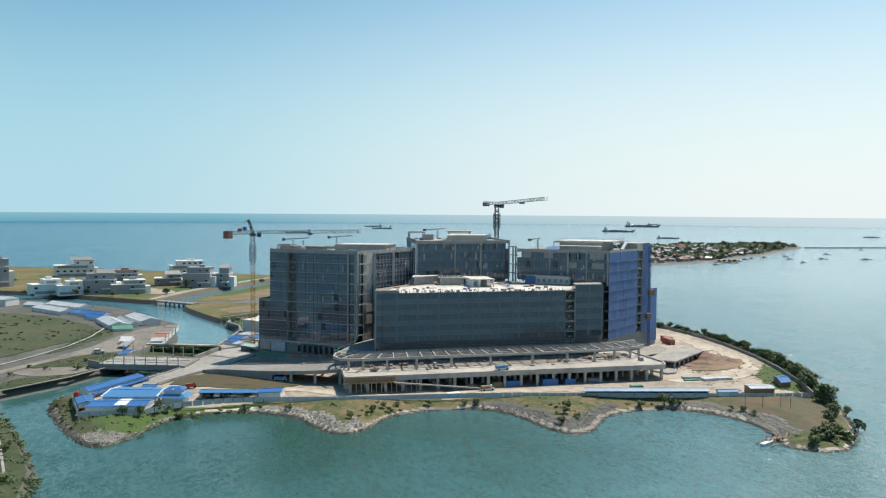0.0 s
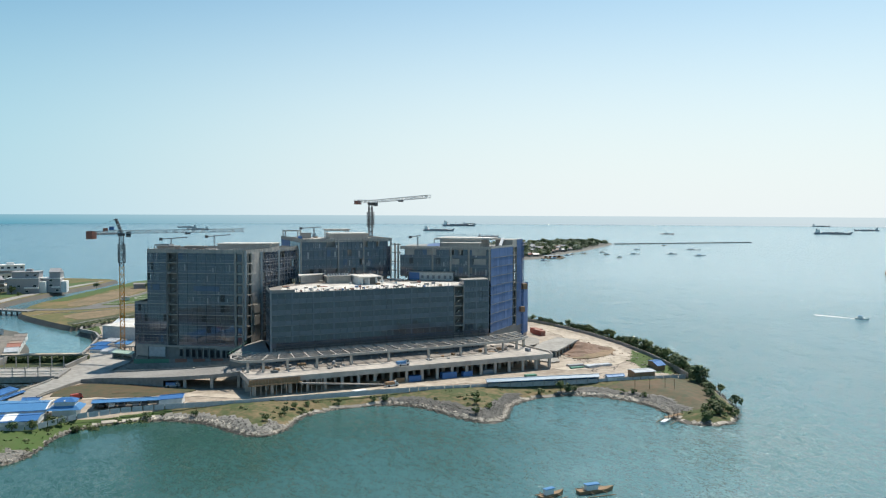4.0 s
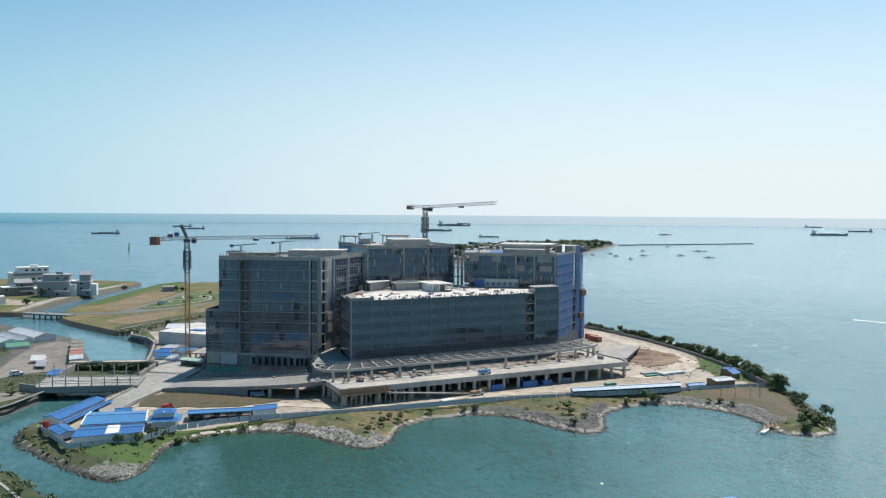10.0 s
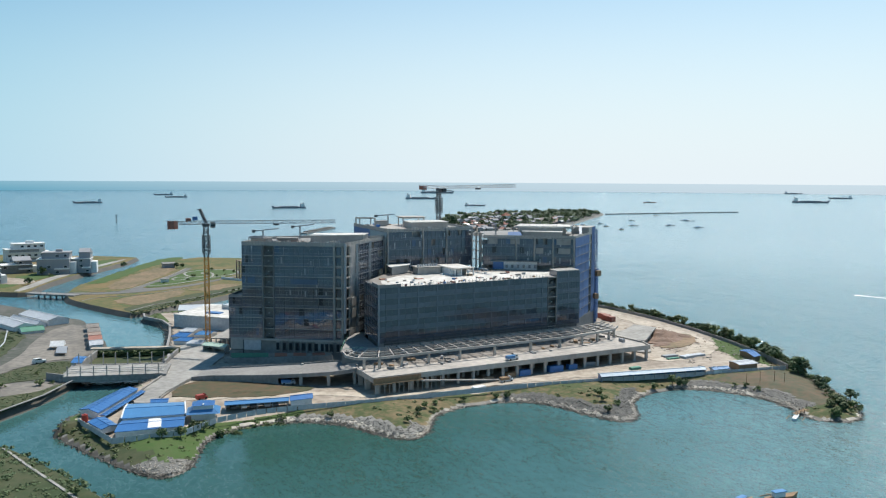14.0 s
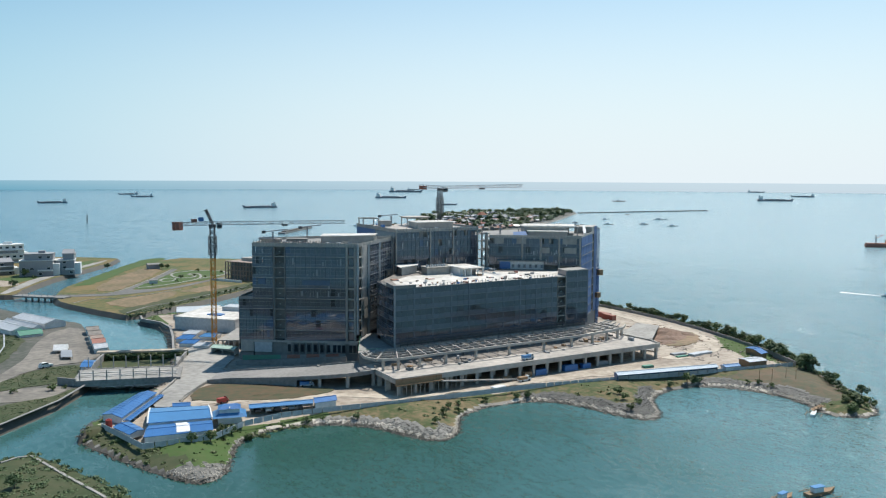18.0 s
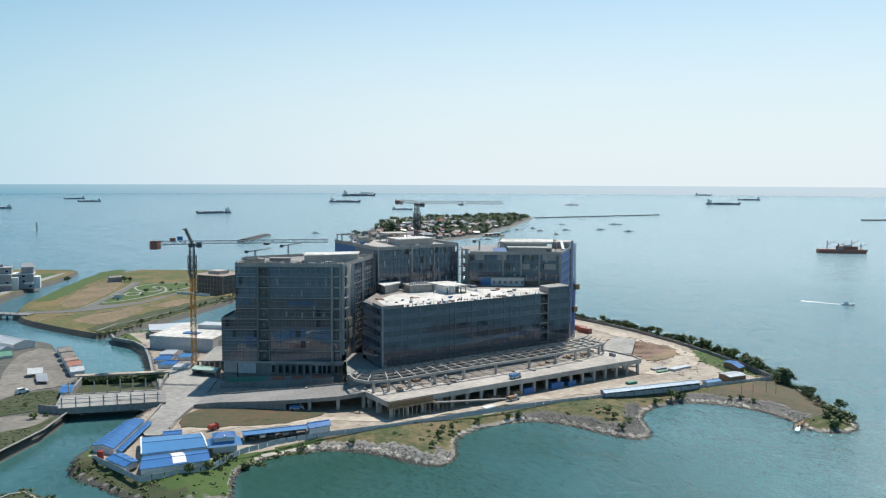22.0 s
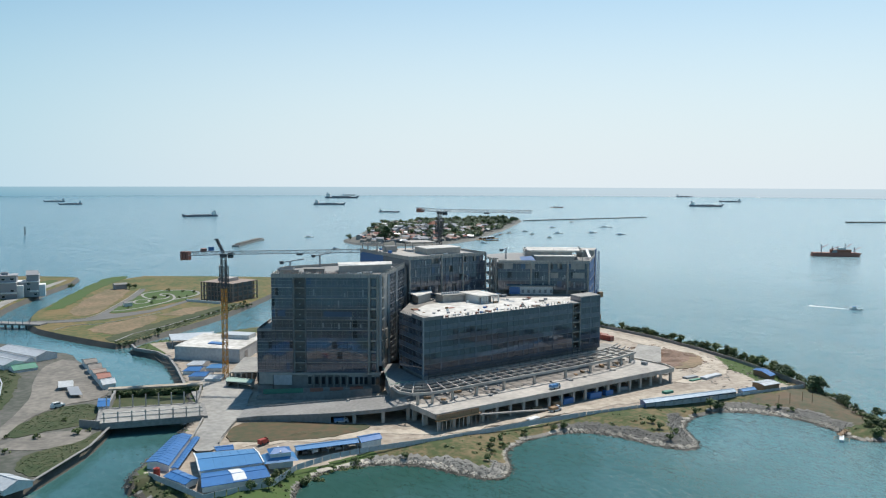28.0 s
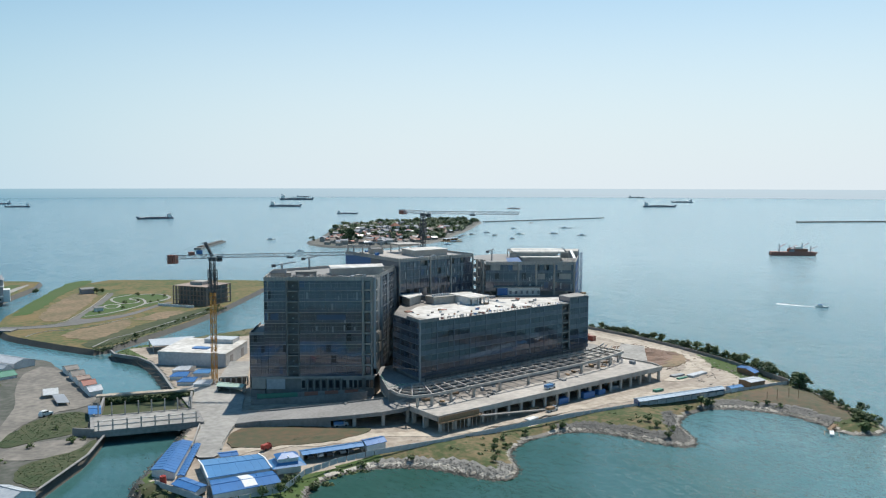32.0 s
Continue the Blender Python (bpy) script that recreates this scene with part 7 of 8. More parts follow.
patch("bare_earth", [(-119, 225), (-108.5, 245), (-89.5, 252), (-70, 268), (-73.5, 247), (-90, 222.5), (-105.5, 205)], 2.685, "tan", "bare brown earth on the spit")
patch("bare_earth", [(-72, 262), (-60, 268), (-45, 284), (-30, 280), (-34, 262), (-54, 247)], 2.68, "tan", "bare sandy earth on the spit")
for i in range(34):
    x, y = rng6.uniform(-88, -18), rng6.uniform(290, 378)
    if within([(-90, 288), (-66, 336), (-46, 378), (-33, 378), (-17, 363), (-18, 346), (-29, 328), (-48, 312), (-66, 300)], np.array([[x, y]]))[0]:
        plant(rng6.choice((3, 4)), x, y, 2.75, rng6.uniform(0.45, 0.85), "bushes in the park")
heaps = []
for i in range(1300):
    f, g = rng6.random(), rng6.uniform(0, 1)
    x, y = lerp(lerp((-112, 176), (-4, 275), f), lerp((-113, 186), (-10, 279), f), g)
    heaps.append((x, y + rng6.uniform(-2, 4), 2.3, rng6.uniform(0.3, 0.8)))
thicket("channel_scrub", heaps, "leaf2", "dark green scrub along the channel bank", 12, 0.28)
patch("park_lawn", [(-128, 320), (-60, 470), (-40, 492), (-30, 484), (-70, 420), (-112, 320)], 2.7, "grass", "green strip along the canal")
patch("park_lawn", [(-112, 182), (-85, 203), (-40, 242), (-6, 280), (-14, 286), (-50, 258), (-92, 222), (-116, 200)], 2.7, "scrub", "scrub along the channel bank")
patch("road", [(-164, 296), (-135, 378), (-80, 484), (-84, 488), (-141, 384), (-170, 300)], 2.92, "slab", "pale canal-side path")
patch("park_lawn", [(-178, 312), (-160, 345), (-145, 374), (-82, 488), (-96, 496), (-158, 396), (-196, 330)], 2.87, "grass", "green verge before the villas")
patch("bare_earth", [(-240, 395), (-170, 330), (-150, 350), (-180, 392), (-230, 430)], 2.9, "dirt", "bare sandy plots between the villas")
for x, y, w, h, lab in ((-58.5, 404, 9, 4.5, "small grey park pavilion"), (-76, 309, 5, 3, "small white park kiosk")):
    k = thing("kiosk", (x, y, 2.7), lab, "kiosk")
    part("wall", Shape().box(x - w / 2, y - w / 3, 2.6, x + w / 2, y + w / 3, 2.7 + h * 0.75), "house_grey" if w > 6 else "white", k)
    part("roof", Shape().gable((x - w / 2, y), (x + w / 2, y), w * 0.8, 2.7 + h * 0.75, 2.7 + h, 0.4), "dark_conc", k)
solid("site_wall", Shape().wall((-37, 311), (-22, 286), 0.4, 2.5, 4.2), "white", "low white wall beside the concrete frame", "wall")


# ---- villas ----
def villa(x, y, w, d, h, turn, walls, label, floors=3, roof="house_grey", step=0.6, seed=1):
    rng = random.Random(seed)
    t = thing("villa", (x, y, 2.8), label, "house", "villas by the sea")
    t.rotation_euler = (0, 0, radians(turn))
    LOC[t.name] = (0, 0, 0)
    fh = h / floors
    part("wall", Shape().box(-w / 2, -d / 2, -0.2, w / 2, d / 2, h * 0.72), walls, t)
    part("upper_wall", Shape().box(-w / 2 + w * (1 - step), -d / 2 + 1.2, h * 0.72, w / 2, d / 2, h), walls, t)
    part("roof", Shape().box(-w / 2 + w * (1 - step) - 0.5, -d / 2 + 0.5, h, w / 2 + 0.5, d / 2 + 0.5, h + 0.35), roof, t)
    part("terrace", Shape().box(-w / 2 - 0.3, -d / 2 - 1.0, h * 0.72 - 0.3, w / 2 + 0.3, d / 2 + 0.3, h * 0.72 + 0.15), "white", t)
    part("balcony", Shape().box(w * 0.05, -d / 2 - 1.6, fh - 0.2, w / 2, -d / 2, fh + 0.8), "white", t)
    n = max(3, int(w / 5))
    for k in range(floors):
        yy = -d / 2 if k < floors - 1 else -d / 2 + 1.2
        if walls == "white" and k % 2 == 0:
            # a flat dark band imitates the shaded recess behind the balcony
            part("loggia", Shape().box(-w * 0.42 if k < floors - 1 else 0, yy - 0.06, k * fh + 0.7, w * 0.34, yy + 0.1, k * fh + fh * 0.8), "inside", t)
            part("balcony", Shape().box(-w * 0.45 if k < floors - 1 else 0, yy - 1.5, k * fh + 0.1, w * 0.4, yy, k * fh + 0.75), "white", t)
            continue
        for i in range(n):
            if rng.random() < (0.35 if walls != "white" else 0.7) and not (k == floors - 1 and i < n * (1 - step)):
                u = -w / 2 + (i + 0.5) * w / n
                fr = part("window", Shape().box(u - 1.25, yy - 0.08, k * fh + 0.9, u + 1.25, yy + 0.05, k * fh + 2.5), "white" if walls != "white" else "grey", t)
                part("pane", Shape().box(u - 1.1, yy - 0.12, k * fh + 1.0, u + 1.1, yy - 0.06, k * fh + 2.4), "pane", fr)
    part("side_wing", Shape().box(w / 2, -d / 2 + 2, -0.2, w / 2 + 4, d / 2 - 2, h * 0.55), "white", t)
    part("roof_box", Shape().box(w * 0.05, -1.5, h + 0.35, w * 0.25, 2, h + 2.2), walls, t)
    if roof == "dark_conc" or seed in (9, 6):
        part("sloping_roof", Shape().gable((-w * 0.1, 0), (w * 0.45, 0), d * 0.9, h + 0.4, h + 3.2, 0.3), roof, t)
    return t


villa(-247, 345, 20, 14, 11, 28, "white", "white stepped villa with terraces", 3, "white", 0.55, 1)
villa(-229, 340, 17, 13, 10, 20, "white", "white villa with round balconies", 3, "white", 0.6, 2)
villa(-262, 520, 34, 16, 15, 15, "white", "tall white villa with a dark roof", 4, "dark_conc", 0.5, 3)
villa(-209, 347, 22, 14, 15, 14, "house_grey", "plain dark grey unfinished house", 4, "dark_conc", 0.9, 4)
villa(-189, 346, 24, 13, 10, 12, "house_grey", "grey house with a white upper floor", 3, "white", 0.6, 5)
villa(-167, 412, 21, 14, 9, 8, "dark_conc", "dark house with a sloping roof", 3, "house_grey", 0.5, 6)
villa(-160, 505, 30, 15, 15, 10, "white", "large white modern villa with wide roof", 4, "white", 0.8, 7)
villa(-141, 394, 22, 14, 16, -12, "house_grey", "plain grey concrete house wall with a loggia", 4, "house_grey", 0.85, 8)
villa(-122, 397, 13, 13, 15, -12, "house_grey", "white modern house with balconies and sloping roof", 4, "house_grey", 0.6, 9)
villa(-214, 470, 30, 14, 9, 12, "house_grey", "low grey house among trees", 3, "tile", 0.8, 10)
villa(-300, 420, 16, 14, 22, 20, "house_grey", "tall narrow grey house", 6, "house_grey", 0.9, 11)


# ---- west bank ----
for cx, cy, l, w, ang, e, r, lab in [(-214, 228, 36, 11, -50, 5.0, "whitemetal", "long white-roofed shed"), (-210, 249, 36, 11, -45, 5.0, "whitemetal", "long white-roofed shed"), (-186, 203, 20, 9, -40, 4.4, "blue", "blue-roofed shed"),
                                     (-170, 161, 33, 10, -69, 5.0, "whitemetal", "long white metal-roofed shed"), (-163, 165.5, 30, 5.5, -67, 4.2, "whitemetal", "narrow pale metal-roofed shed"), (-161.5, 140.5, 10, 8, 10, 4.0, "green", "green-roofed shed"),
                                     (-155.5, 171, 31, 11, -66, 5.4, "whitemetal", "white metal-roofed shed by the canal"), (-254, 274, 12, 12, -30, 7.0, "whitemetal", "white shed"), (-232, 262, 16, 8, -35, 4.2, "whitemetal", "low white shed"),
                                     (-196, 214, 16, 9, -40, 4.2, "lightblue", "pale blue-roofed shed"), (-182, 187, 18, 8, -52, 4.4, "blue", "blue-roofed shed"), (-186.5, -11.5, 11, 9, -64, 4.2, "whitemetal", "low patched pale-roofed hut by the canal wall")]:
    u = Vector((math.cos(radians(ang)), math.sin(radians(ang)))) * l / 2
    v = Vector((-u.y, u.x)).normalized() * w / 2
    c = [(cx - u.x - v.x, cy - u.y - v.y), (cx + u.x - v.x, cy + u.y - v.y), (cx + u.x + v.x, cy + u.y + v.y), (cx - u.x + v.x, cy - u.y + v.y)]
    shed("workshop_shed", c, e, e + 1.6, r, "white", lab + " on the west bank", 2.8)
for k, (y, l, r, lab) in enumerate([(84, 11, "whitemetal", "small pale-roofed house by the canal"), (94.5, 10, "rust", "small rusty red-roofed house by the canal"), (104.5, 10, "brickraw", "small brown-roofed house by the canal"), (115, 10, "dirty", "small weathered house by the canal"), (127, 12, "dirty", "small grey-roofed house by the canal")]):
    x = -141.0 + (y - 84) * 0.05
    shed("quay_house", [(x, y), (x + 5.5, y + 1), (x + 6, y + l - 1.5), (x + 0.5, y + l - 1)], 5.0 + 0.3 * (k % 3), 6.2 + 0.3 * (k % 2), r, "white", lab, 2.8)
shed("bridge_hut", [(-150, 51), (-146.2, 49.5), (-143.2, 60.5), (-147, 63)], 5.2, 5.7, "blue", "white", "small blue-roofed hut by the bridge", 2.8)
tent = thing("tent", (-151, 88, 2.8), "pale canvas tent and awning on the gravel yard", "tent")
part("canvas", Shape().gable((-155, 95), (-150, 94), 6, 4.2, 6.2, 0.2), "white", tent)
part("awning", quad_roof(Shape(), [(-153, 90), (-149, 89), (-150, 76), (-154, 78)], 4.6, 4.2, 0.08), "palemetal", tent)
for x, y in ((-153, 90), (-149, 89), (-150, 76.5), (-153.8, 78.2), (-155, 92.4), (-150, 91.4), (-155, 97.6), (-150, 96.6)):
    part("pole", Shape().tube((x, y, 2.7), (x, y, 4.3), 0.08, n=6), "grey", tent)
patch("field", [(-420, 240), (-300, 255), (-244, 228), (-206, 203), (-176, 152), (-171, 128), (-185, 92), (-200, 58), (-230, 20), (-420, 20)], 3.05, "scrub", "dark green overgrown field", 1)
ribbon("boundary_wall", [(-215, -4), (-203, 20), (-193, 43), (-186, 60), (-177, 88), (-172.5, 117), (-171.5, 148)], 0.5, 3.4, "whitemetal", "long white pipe along the field")
patch("verge", [(-182, 38.5), (-172.4, 55), (-161.4, 66), (-149.5, 67), (-147.5, 57), (-154, 40), (-169, 37), (-178, 34.5)], 2.95, "scrub", "overgrown verge by the bridge")
patch("verge", [(-181, 12), (-173, 17), (-162, 19.5), (-152.5, 30), (-159.5, 14), (-172.5, -3), (-179, -8), (-183, 0)], 2.95, "scrub", "overgrown verge above the canal wall")
patch("verge", [(-186, 26), (-179, 33.5), (-169, 36.5), (-155, 30), (-162, 18.5), (-174, 16.5)], 2.93, "lane", "grey rubble between the verges")
patch("track", [(-206, -10), (-197, 7), (-184.5, 31), (-173, 55.5), (-158.7, 69.5), (-146, 70), (-140, 78), (-137, 90), (-137, 128), (-141, 156), (-151, 146), (-156, 134), (-162, 112), (-166, 88), (-171, 74), (-176, 61), (-185, 41), (-197, 18.5), (-212, -4)], 2.98, "lane", "dusty gravel track", 1, category="road")
ribbon("canal_wall", [(-146.5, 41), (-150.5, 30), (-160.5, 12), (-170.5, 0), (-180.5, -12), (-200, -23.5)], 0.8, 3.4, "concrete", "concrete canal wall")
for i in range(26):
    x, y = rng6.uniform(-186, -152), rng6.uniform(-2, 60)
    if within([(-186, 8), (-170, 26), (-152, 30), (-150, 56), (-168, 56), (-184, 40)], np.array([[x, y]]))[0]:
        plant(rng6.choice((3, 4, 4)), x, y, 2.8, rng6.uniform(0.5, 0.9), "bushes on the west bank")
heaps = []
for i in range(200):
    x, y = rng6.uniform(-300, -176), rng6.uniform(60, 230)
    if within([(-300, 250), (-206, 200), (-178, 150), (-186, 95), (-205, 60), (-300, 60)], np.array([[x, y]]))[0]:
        heaps.append((x, y, 2.8, rng6.uniform(0.3, 1.0)))
thicket("field_scrub", heaps, "leaf2", "dark green scrub in the overgrown field", 8, 0.6)
b3 = thing("footbridge", (-146, 276, 0), "low concrete bridge over the canal mouth", "bridge")
part("deck", Shape().wall((-160, 286), (-134, 262), 7, 2.4, 3.3), "dark_conc", b3)
for i in range(6):
    x, y = lerp((-155, 281.5), (-139, 266.5), i / 5)
    part("pier", Shape().box(x - 0.5, y - 0.5, -1, x + 0.5, y + 0.5, 2.4), "dark_conc", b3)
    for o in (-3, 3):
        part("post", Shape().box(x + o * 0.7 - 0.12, y + o * 0.7 - 0.12, 3.3, x + o * 0.7 + 0.12, y + o * 0.7 + 0.12, 4.6), "grey", b3)


# ---- ships and boats ----
def ship(x, y, length, turn, label, hull="hull", house="white", aft=1, red=False, name="cargo_ship"):
    t = thing(name, (x, y, 0), label, "ship", "ships at anchor")
    t.rotation_euler = (0, 0, radians(turn))
    LOC[t.name] = (0, 0, 0)
    L, B, H = length / 2, length * 0.075, length * 0.055
    p = [(-L, -B), (L * 0.8, -B), (L * 1.02, 0), (L * 0.8, B), (-L, B)]
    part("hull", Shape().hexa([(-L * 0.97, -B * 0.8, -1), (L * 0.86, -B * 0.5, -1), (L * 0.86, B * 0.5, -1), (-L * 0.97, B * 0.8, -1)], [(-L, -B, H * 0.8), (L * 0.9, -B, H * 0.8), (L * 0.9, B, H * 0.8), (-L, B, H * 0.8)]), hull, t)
    part("bow", Shape().add([(L * 0.86, -B * 0.5, -1), (L * 0.86, B * 0.5, -1), (L * 0.95, 0, -1), (L * 0.9, -B, H * 1.35), (L * 0.9, B, H * 1.35), (L * 1.05, 0, H * 1.4)], [(0, 2, 5, 3), (2, 1, 4, 5), (3, 5, 4), (0, 3, 4, 1)]), hull, t)
    part("deck", Shape().box(-L * 0.96, -B * 0.9, H * 0.8, L * 0.86, B * 0.9, H * 0.85), "rust", t)
    hx = -L * 0.9 if aft > 0 else -L * 0.2
    h = part("deckhouse", Shape().box(hx, -B * 0.85, H * 0.8, hx + length * 0.11, B * 0.85, H * 2.1), house, t)
    part("bridge_deck", Shape().box(hx + length * 0.03, -B * 0.95, H * 2.1, hx + length * 0.10, B * 0.95, H * 2.6), house, h)
    part("funnel", Shape().box(hx + length * 0.01, -B * 0.25, H * 2.1, hx + length * 0.035, B * 0.25, H * 3.1), "rust" if red else "hull", t)
    for f in (-0.35, 0.0, 0.35):
        part("hatch", Shape().box(L * f - length * 0.1, -B * 0.7, H * 0.85, L * f + length * 0.1, B * 0.7, H * 1.15), "grey", t)
    for f in (-0.2, 0.25, 0.8):
        part("mast", Shape().beam((L * f, 0, H * 0.8), (L * f, 0, H * 2.2), length * 0.006), "grey", t)
    return t


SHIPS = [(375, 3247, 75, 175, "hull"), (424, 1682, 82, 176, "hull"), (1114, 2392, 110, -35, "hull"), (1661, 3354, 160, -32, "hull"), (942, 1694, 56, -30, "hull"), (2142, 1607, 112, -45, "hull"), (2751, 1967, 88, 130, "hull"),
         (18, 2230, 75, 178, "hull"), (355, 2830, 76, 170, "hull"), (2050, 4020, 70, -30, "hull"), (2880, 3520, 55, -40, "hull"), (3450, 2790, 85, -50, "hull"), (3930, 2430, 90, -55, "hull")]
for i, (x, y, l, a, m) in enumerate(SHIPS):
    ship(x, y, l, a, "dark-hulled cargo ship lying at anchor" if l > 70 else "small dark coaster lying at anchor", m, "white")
ship(1620, 1780, 42, -40, "red and white tug at sea", "rust", "white", 0, True, "tug")
ship(703.5, 283, 54, -42, "rust-red dredger with cranes moored offshore", "rust", "grey", 0, True, "dredger")
dr = thing("deck_crane", (700, 286, 3.6), "pale deck crane on the rust-red dredger", "crane")
for o, h in ((-16, 11), (-4, 9), (10, 12), (20, 8)):
    x, y = 703.5 + o * math.cos(radians(-42)), 283 + o * math.sin(radians(-42))
    part("mast", lattice(Shape(), (x, y, 3), (x, y, 3 + h), 0.9, 1.6, 0.16, (0, 1, 0)), "whitemetal", dr)
    part("boom", Shape().beam((x, y, 3 + h * 0.6), (x + 6, y - 5, 3 + h), 0.4), "red", dr)
dd = Vector((math.cos(radians(-42)), math.sin(radians(-42))))
part("hull_side", Shape().wall((703.5 - dd.x * 26, 283 - dd.y * 26), (703.5 + dd.x * 24, 283 + dd.y * 24), 9.5, 0.2, 4.6), "rust", dr)
part("cabin", Shape().wall((703.5 - dd.x * 6, 283 - dd.y * 6), (703.5 + dd.x * 16, 283 + dd.y * 16), 6, 4.6, 8.0), "tile", dr)
part("wheelhouse", Shape().wall((703.5 + dd.x * 2, 283 + dd.y * 2), (703.5 + dd.x * 10, 283 + dd.y * 10), 5, 8.0, 10.2), "white", dr)


def small_boat(x, y, length, turn, material, label, wake=0.0, outrigger=False, cabin=True):
    t = thing("boat", (x, y, 0), label, "boat", "small boats")
    t.rotation_euler = (0, 0, radians(turn))
    LOC[t.name] = (0, 0, 0)
    L, B = length / 2, length * 0.11
    part("hull", Shape().add([(-L, -B * 0.8, -0.3), (L * 0.6, -B * 0.7, -0.3), (L, 0, -0.2), (L * 0.6, B * 0.7, -0.3), (-L, B * 0.8, -0.3), (-L, -B, 0.8), (L * 0.55, -B, 0.8), (L * 1.1, 0, 1.2), (L * 0.55, B, 0.8), (-L, B, 0.8)],
                             [(0, 1, 6, 5), (1, 2, 7, 6), (2, 3, 8, 7), (3, 4, 9, 8), (4, 0, 5, 9), (5, 6, 7, 8, 9)]), material, t)
    if cabin:
        part("cabin", Shape().box(-L * 0.55, -B * 0.7, 0.8, L * 0.1, B * 0.7, 1.9), "white", t)
        part("roof", Shape().box(-L * 0.6, -B * 0.85, 2.0, L * 0.2, B * 0.85, 2.15), "lightblue", t)
    if outrigger:
        for s in (-1, 1):
            part("outrigger", Shape().beam((-L * 0.8, s * B * 3.2, 0.15), (L * 0.8, s * B * 3.2, 0.15), 0.14), "timber", t)
        for f in (-0.4, 0.3):
            part("crossbeam", Shape().beam((L * f, -B * 3.2, 0.6), (L * f, B * 3.2, 0.6), 0.12), "timber", t)
    if wake:
        w = Shape().add([(-L, -0.5, 0.03), (-L, 0.5, 0.03), (-L - wake, 2.2, 0.03), (-L - wake, -2.2, 0.03)], [(0, 1, 2, 3)])
        part("wake", w, "white", t)


for x, y, l, a, o in [(50.5, -108.4, 6.5, 30, True), (-19, -152.5, 7, 10, True), (-8, -154, 9, -5, True), (330, 46, 8, -74, False), (626, 837, 12, 0, False), (664, 773, 12, 10, False), (717, 771, 16, -20, True), (773, 749, 18, 0, True),
                      (778, 690, 20, 0, False), (632, 696, 9, 0, False), (998, 1041, 12, 0, False), (332, 899, 14, 5, True), (265, 681, 10, 0, True), (520, 695, 22, -20, True), (914, 860, 24, -50, False), (614, 792, 12, 40, True),
                      (560, 745, 12, 0, True), (590, 770, 10, 0, True), (650, 815, 12, 20, True), (700, 835, 11, 0, True), (820, 900, 13, -10, False), (480, 660, 10, 0, True)]:
    small_boat(x, y, l, a, "white" if x == 50.5 else rng6.choice(("white", "hull", "timber")), "small outrigger boat on the water" if o else "small motor boat on the water", 26 if (x, y) in ((330, 46), (914, 860)) else 0, o, (x, y) != (50.5, -108.4))
dk = thing("floating_dock", (530, 718, 0), "pale floating fish dock with a roof", "dock")
part("deck", Shape().wall((508, 712), (551, 724), 12, -0.3, 0.8), "timber", dk)
part("roof", Shape().wall((515, 714), (545, 722), 8, 3.4, 3.9), "whitemetal", dk)
for f in (0.05, 0.35, 0.65, 0.95):
    x, y = lerp((515, 714), (545, 722), f)
    part("post", Shape().box(x - 0.3, y - 3.4, 0.8, x + 0.3, y + 3.4, 3.4), "timber", dk)
solid("breakwater", Shape().wall((1483, 724), (1760, 560), 10, -1, 2.2), "wetrock", "long dark breakwater far out", "breakwater")
bo = thing("buoy", (-20, 1150, 0), "dark navigation marker in the sea", "buoy")
part("frame", lattice(Shape(), (-20, 1150, 0), (-20, 1150, 14), 1.6, 2.4, 0.3, (0, 1, 0)), "darkgrey", bo)


# ---- the far island ----
FAR = [(326, 790), (315, 705), (350, 676), (385, 652), (468, 686), (543, 735), (600, 800), (699, 885), (864, 1051), (930, 1118), (965, 1170), (890, 1212), (757, 1228), (625, 1167), (520, 1050), (434, 924), (381, 849)]
land("ground_island", FAR, 2.2, "gravel", 3.5, "sandy village island offshore", "rock")
solid("jetty", Shape().wall((940, 1128), (1302, 1113), 5, -1, 1.9), "dark_conc", "long low stone jetty", "jetty")


